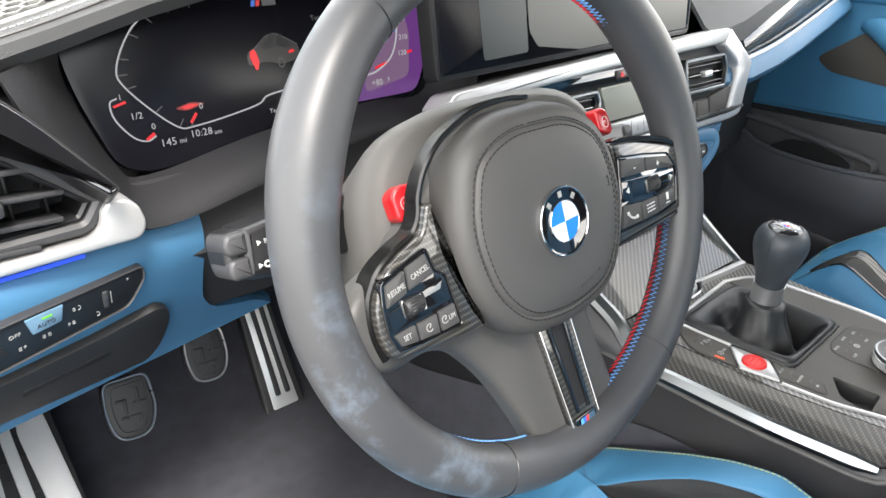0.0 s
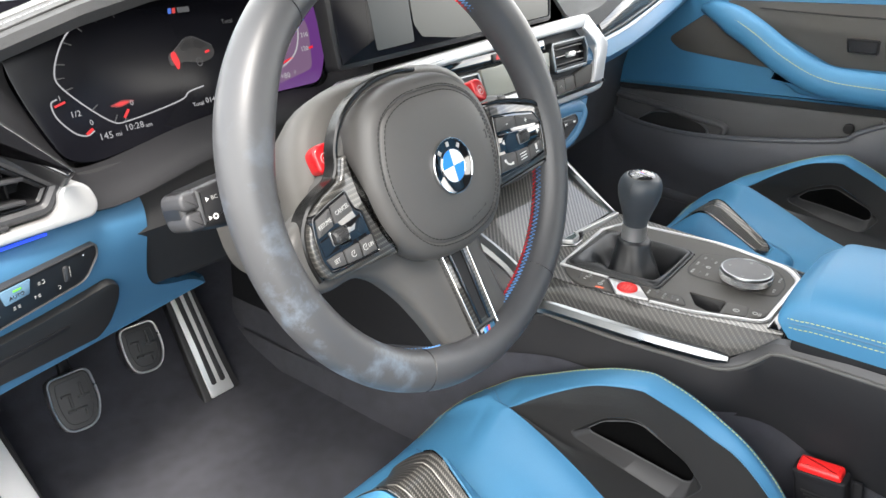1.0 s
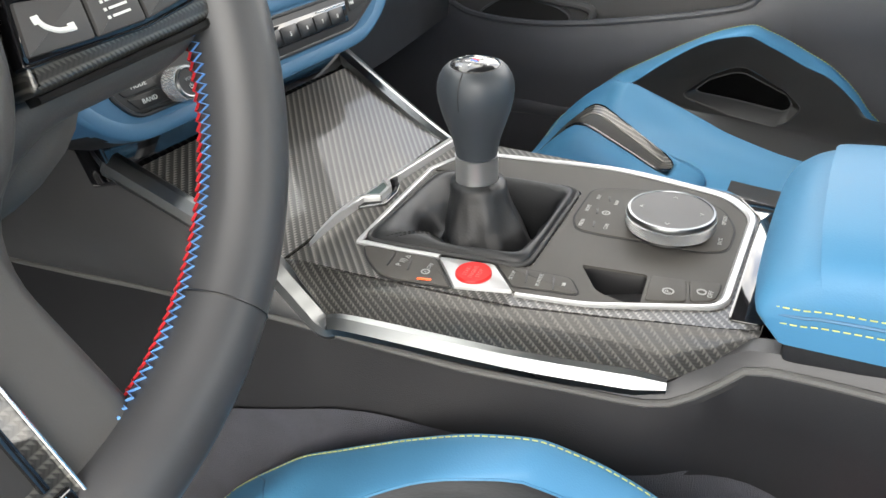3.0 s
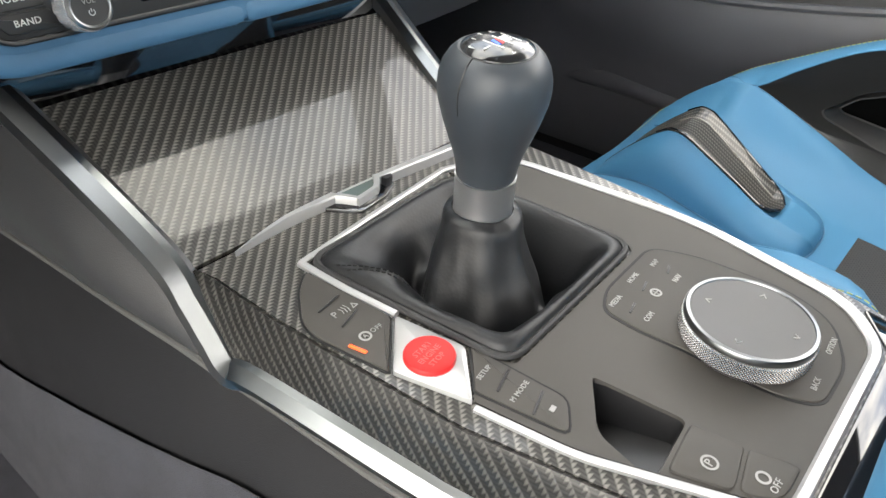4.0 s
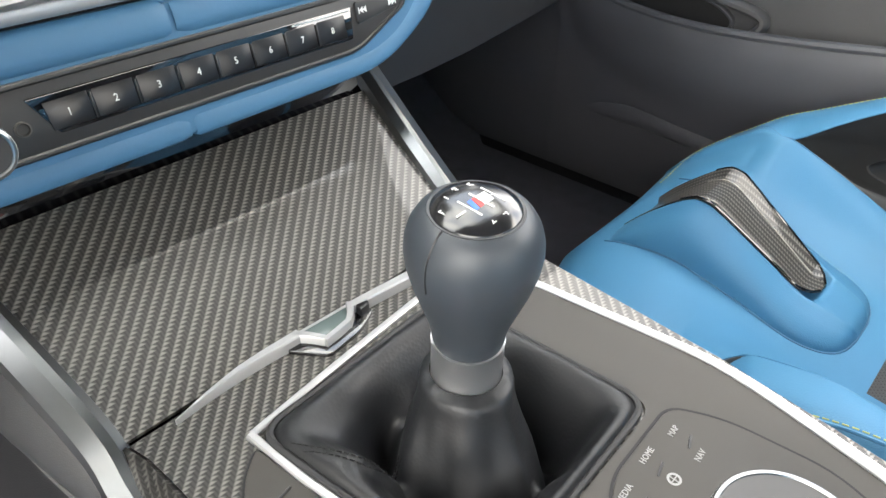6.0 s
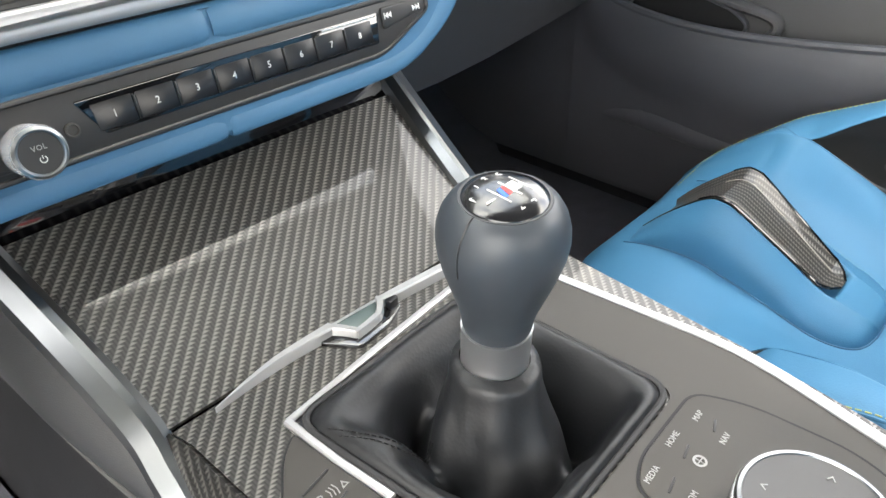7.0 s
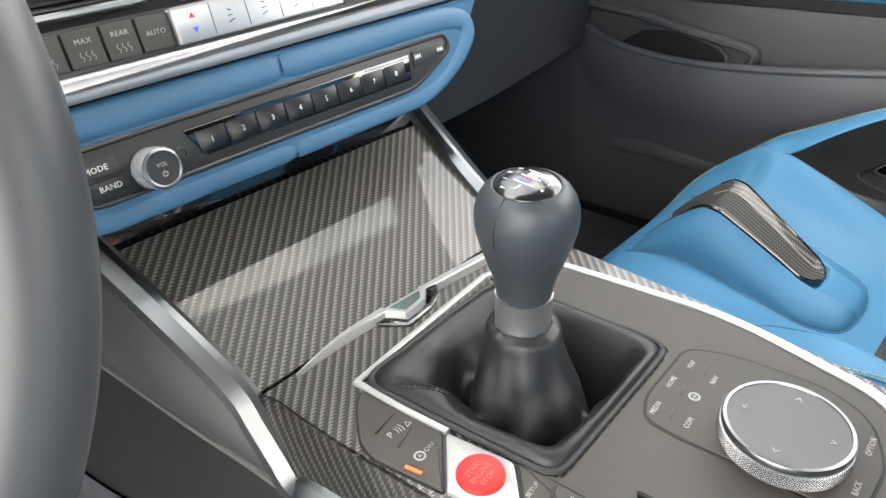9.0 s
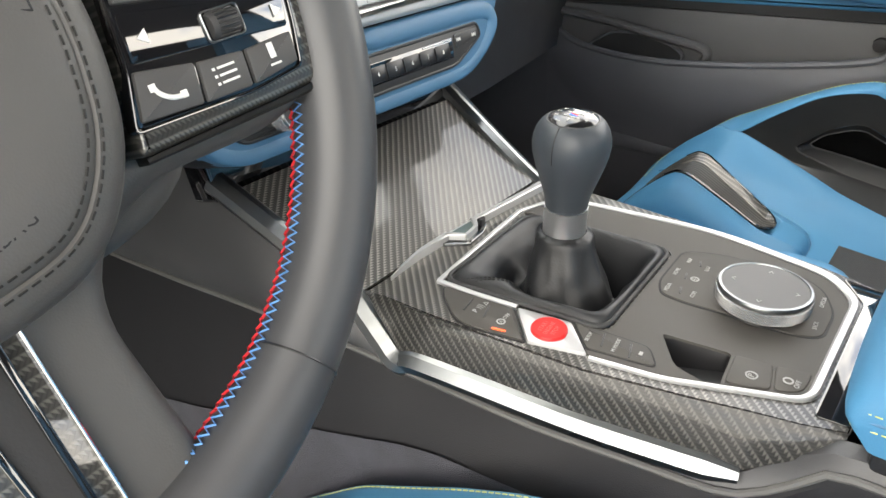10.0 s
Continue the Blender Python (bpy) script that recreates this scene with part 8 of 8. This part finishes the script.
# ---- pedals and foot rest ----
EDGE_STEEL = surface("pedal_edge_steel", (0.42, 0.42, 0.42), 0.3, metal=1.0, grain=900, bump=0.03, vary=0.1)
def pad_pedal(m, w, h, label):
    p = thing("pedal", m, label, "pedal", group="pedals")
    o = rounded([(-w * 0.46, h * 0.46), (-w / 2, -h * 0.05), (-w * 0.34, -h / 2), (w * 0.30, -h / 2), (w / 2, -h * 0.12), (w * 0.42, h * 0.50)], [0.010, 0.02, 0.016, 0.016, 0.02, 0.012], 4)
    part("pad", prism(o, -0.014, 0.0, 0.004, 3), RUBBER, p)
    part("metal_edge", rim_band(inset(o, -0.0020), 0.0034, -0.014, 0.0012, 0.0012), EDGE_STEEL, p)
    part("pad_border", rim_band(inset(o, 0.0075), 0.0010, -0.002, 0.0012, 0.0004), RUBBER, p)
    for x, y, a, b in ((-0.010, 0.010, 0.013, 0.004), (-0.006, 0.002, 0.004, 0.020), (0.010, 0.012, 0.004, 0.022), (0.012, 0.004, 0.016, 0.004), (0.004, -0.012, 0.016, 0.004), (0.010, -0.018, 0.004, 0.010), (-0.009, -0.012, 0.008, 0.004)):
        part("grip_pad", box(x, y, 0.0006, a, b, 0.004, 0.0012), RUBBER, p)
    part("arm", sweep([(0.0, h * 0.2, -0.012), (0.006, h * 0.9, -0.03), (0.012, h * 2.2, -0.05)], disc(0.009, 8, 0.006), up=(0, 0, 1)), SATIN_BLACK, p)
    return p


pad_pedal(plane_frame((-0.548, 0.508, 0.190), (1, 0.0, 0.0), (0, 0.45, 1)) @ pose(0, 0, 0, 0, 0, -6), 0.060, 0.078, "clutch pedal, black rubber in a steel edge")
pad_pedal(plane_frame((-0.430, 0.545, 0.200), (1, 0.0, 0.0), (0, 0.45, 1)) @ pose(0, 0, 0, 0, 0, -6), 0.058, 0.072, "brake pedal, black rubber in a steel edge")
AC = plane_frame((-0.307, 0.570, 0.034), (1, 0.0, 0.0), (0.14, 0.50, 1))
ac = thing("pedal", AC, "long accelerator pedal with steel inlay", "pedal", group="pedals")
part("pad", prism(rounded([(-0.042, -0.066), (0.042, -0.060), (0.034, 0.00), (0.024, 0.26), (-0.026, 0.26), (-0.034, 0.02)], 0.006, 3), -0.016, 0.0, 0.004, 3), RUBBER, ac)
part("steel_inlay", prism(rounded([(-0.022, 0.002), (0.022, 0.002), (0.019, 0.06), (0.018, 0.24), (-0.019, 0.24), (-0.021, 0.06)], 0.003, 3), 0.0, 0.0025, 0.001), BRUSHED, ac)
for k in (-1, 1):
    part("grip_strip", prism(rounded([(k * 0.0085 - 0.0048, 0.022), (k * 0.0085 + 0.0048, 0.022), (k * 0.0075 + 0.0040, 0.09), (k * 0.008 + 0.0045, 0.235), (k * 0.008 - 0.0045, 0.235), (k * 0.0075 - 0.0040, 0.09)], 0.004, 3), 0.0, 0.0048, 0.0015), RUBBER, ac)
FR_ = plane_frame((-0.675, 0.57, 0.14), (1, 0, 0), (0, 0.80, 0.62))
ft = thing("foot_rest", FR_, "black foot rest with brushed steel strips", "foot rest")
part("plate", prism(rounded([(-0.070, -0.19), (0.055, -0.19), (0.050, 0.18), (-0.070, 0.18)], 0.01, 3), -0.03, 0.0, 0.004), RUBBER, ft)
part("steel_strip", prism(rounded([(0.018, 0.18), (0.036, 0.18), (0.053, -0.19), (0.033, -0.19), (0.029, -0.12), (0.014, -0.085), (0.008, 0.03), (0.016, 0.06)], [0.002, 0.002, 0.004, 0.004, 0.008, 0.01, 0.01, 0.01], 4), 0.0, 0.004, 0.0012), STEEL, ft)
part("steel_strip", prism(rounded([(-0.012, 0.18), (0.001, 0.18), (0.004, -0.19), (-0.011, -0.19)], 0.002, 3), 0.0, 0.004, 0.0012), STEEL, ft)
part("steel_strip", prism(rounded([(-0.052, 0.18), (-0.036, 0.18), (-0.029, 0.06), (-0.022, 0.02), (-0.027, -0.07), (-0.045, -0.12), (-0.047, -0.19), (-0.068, -0.19)], [0.002, 0.002, 0.01, 0.01, 0.01, 0.01, 0.004, 0.004], 4), 0.0, 0.004, 0.0012), STEEL, ft)
for k in range(14):
    for x in (-0.018 + 0.0004 * k, 0.0065):
        part("grip_rib", box(x, -0.17 + 0.024 * k, 0.0010, 0.008, 0.0035, 0.0024, 0.0008), RUBBER, ft, m=pose(0, 0, 0, 0, 0, 0))

# pale lint and grit on the floor mat
rng = random.Random(7)
bm = bmesh.new()
for k in range(170):
    x, y, r = rng.uniform(-0.60, -0.22), rng.uniform(-0.02, 0.50), rng.uniform(0.0005, 0.0012)
    bmesh.ops.create_icosphere(bm, subdivisions=1, radius=r, matrix=Matrix.Translation((x, y, 0.0165)) @ Matrix.Diagonal((rng.uniform(0.6, 1.8), 1, 0.5, 1)))
solid("grit", bm, plain("pale_grit", (0.5, 0.48, 0.44), 0.8), "pale specks of grit on the black floor mat", "grit", kind="stuff")
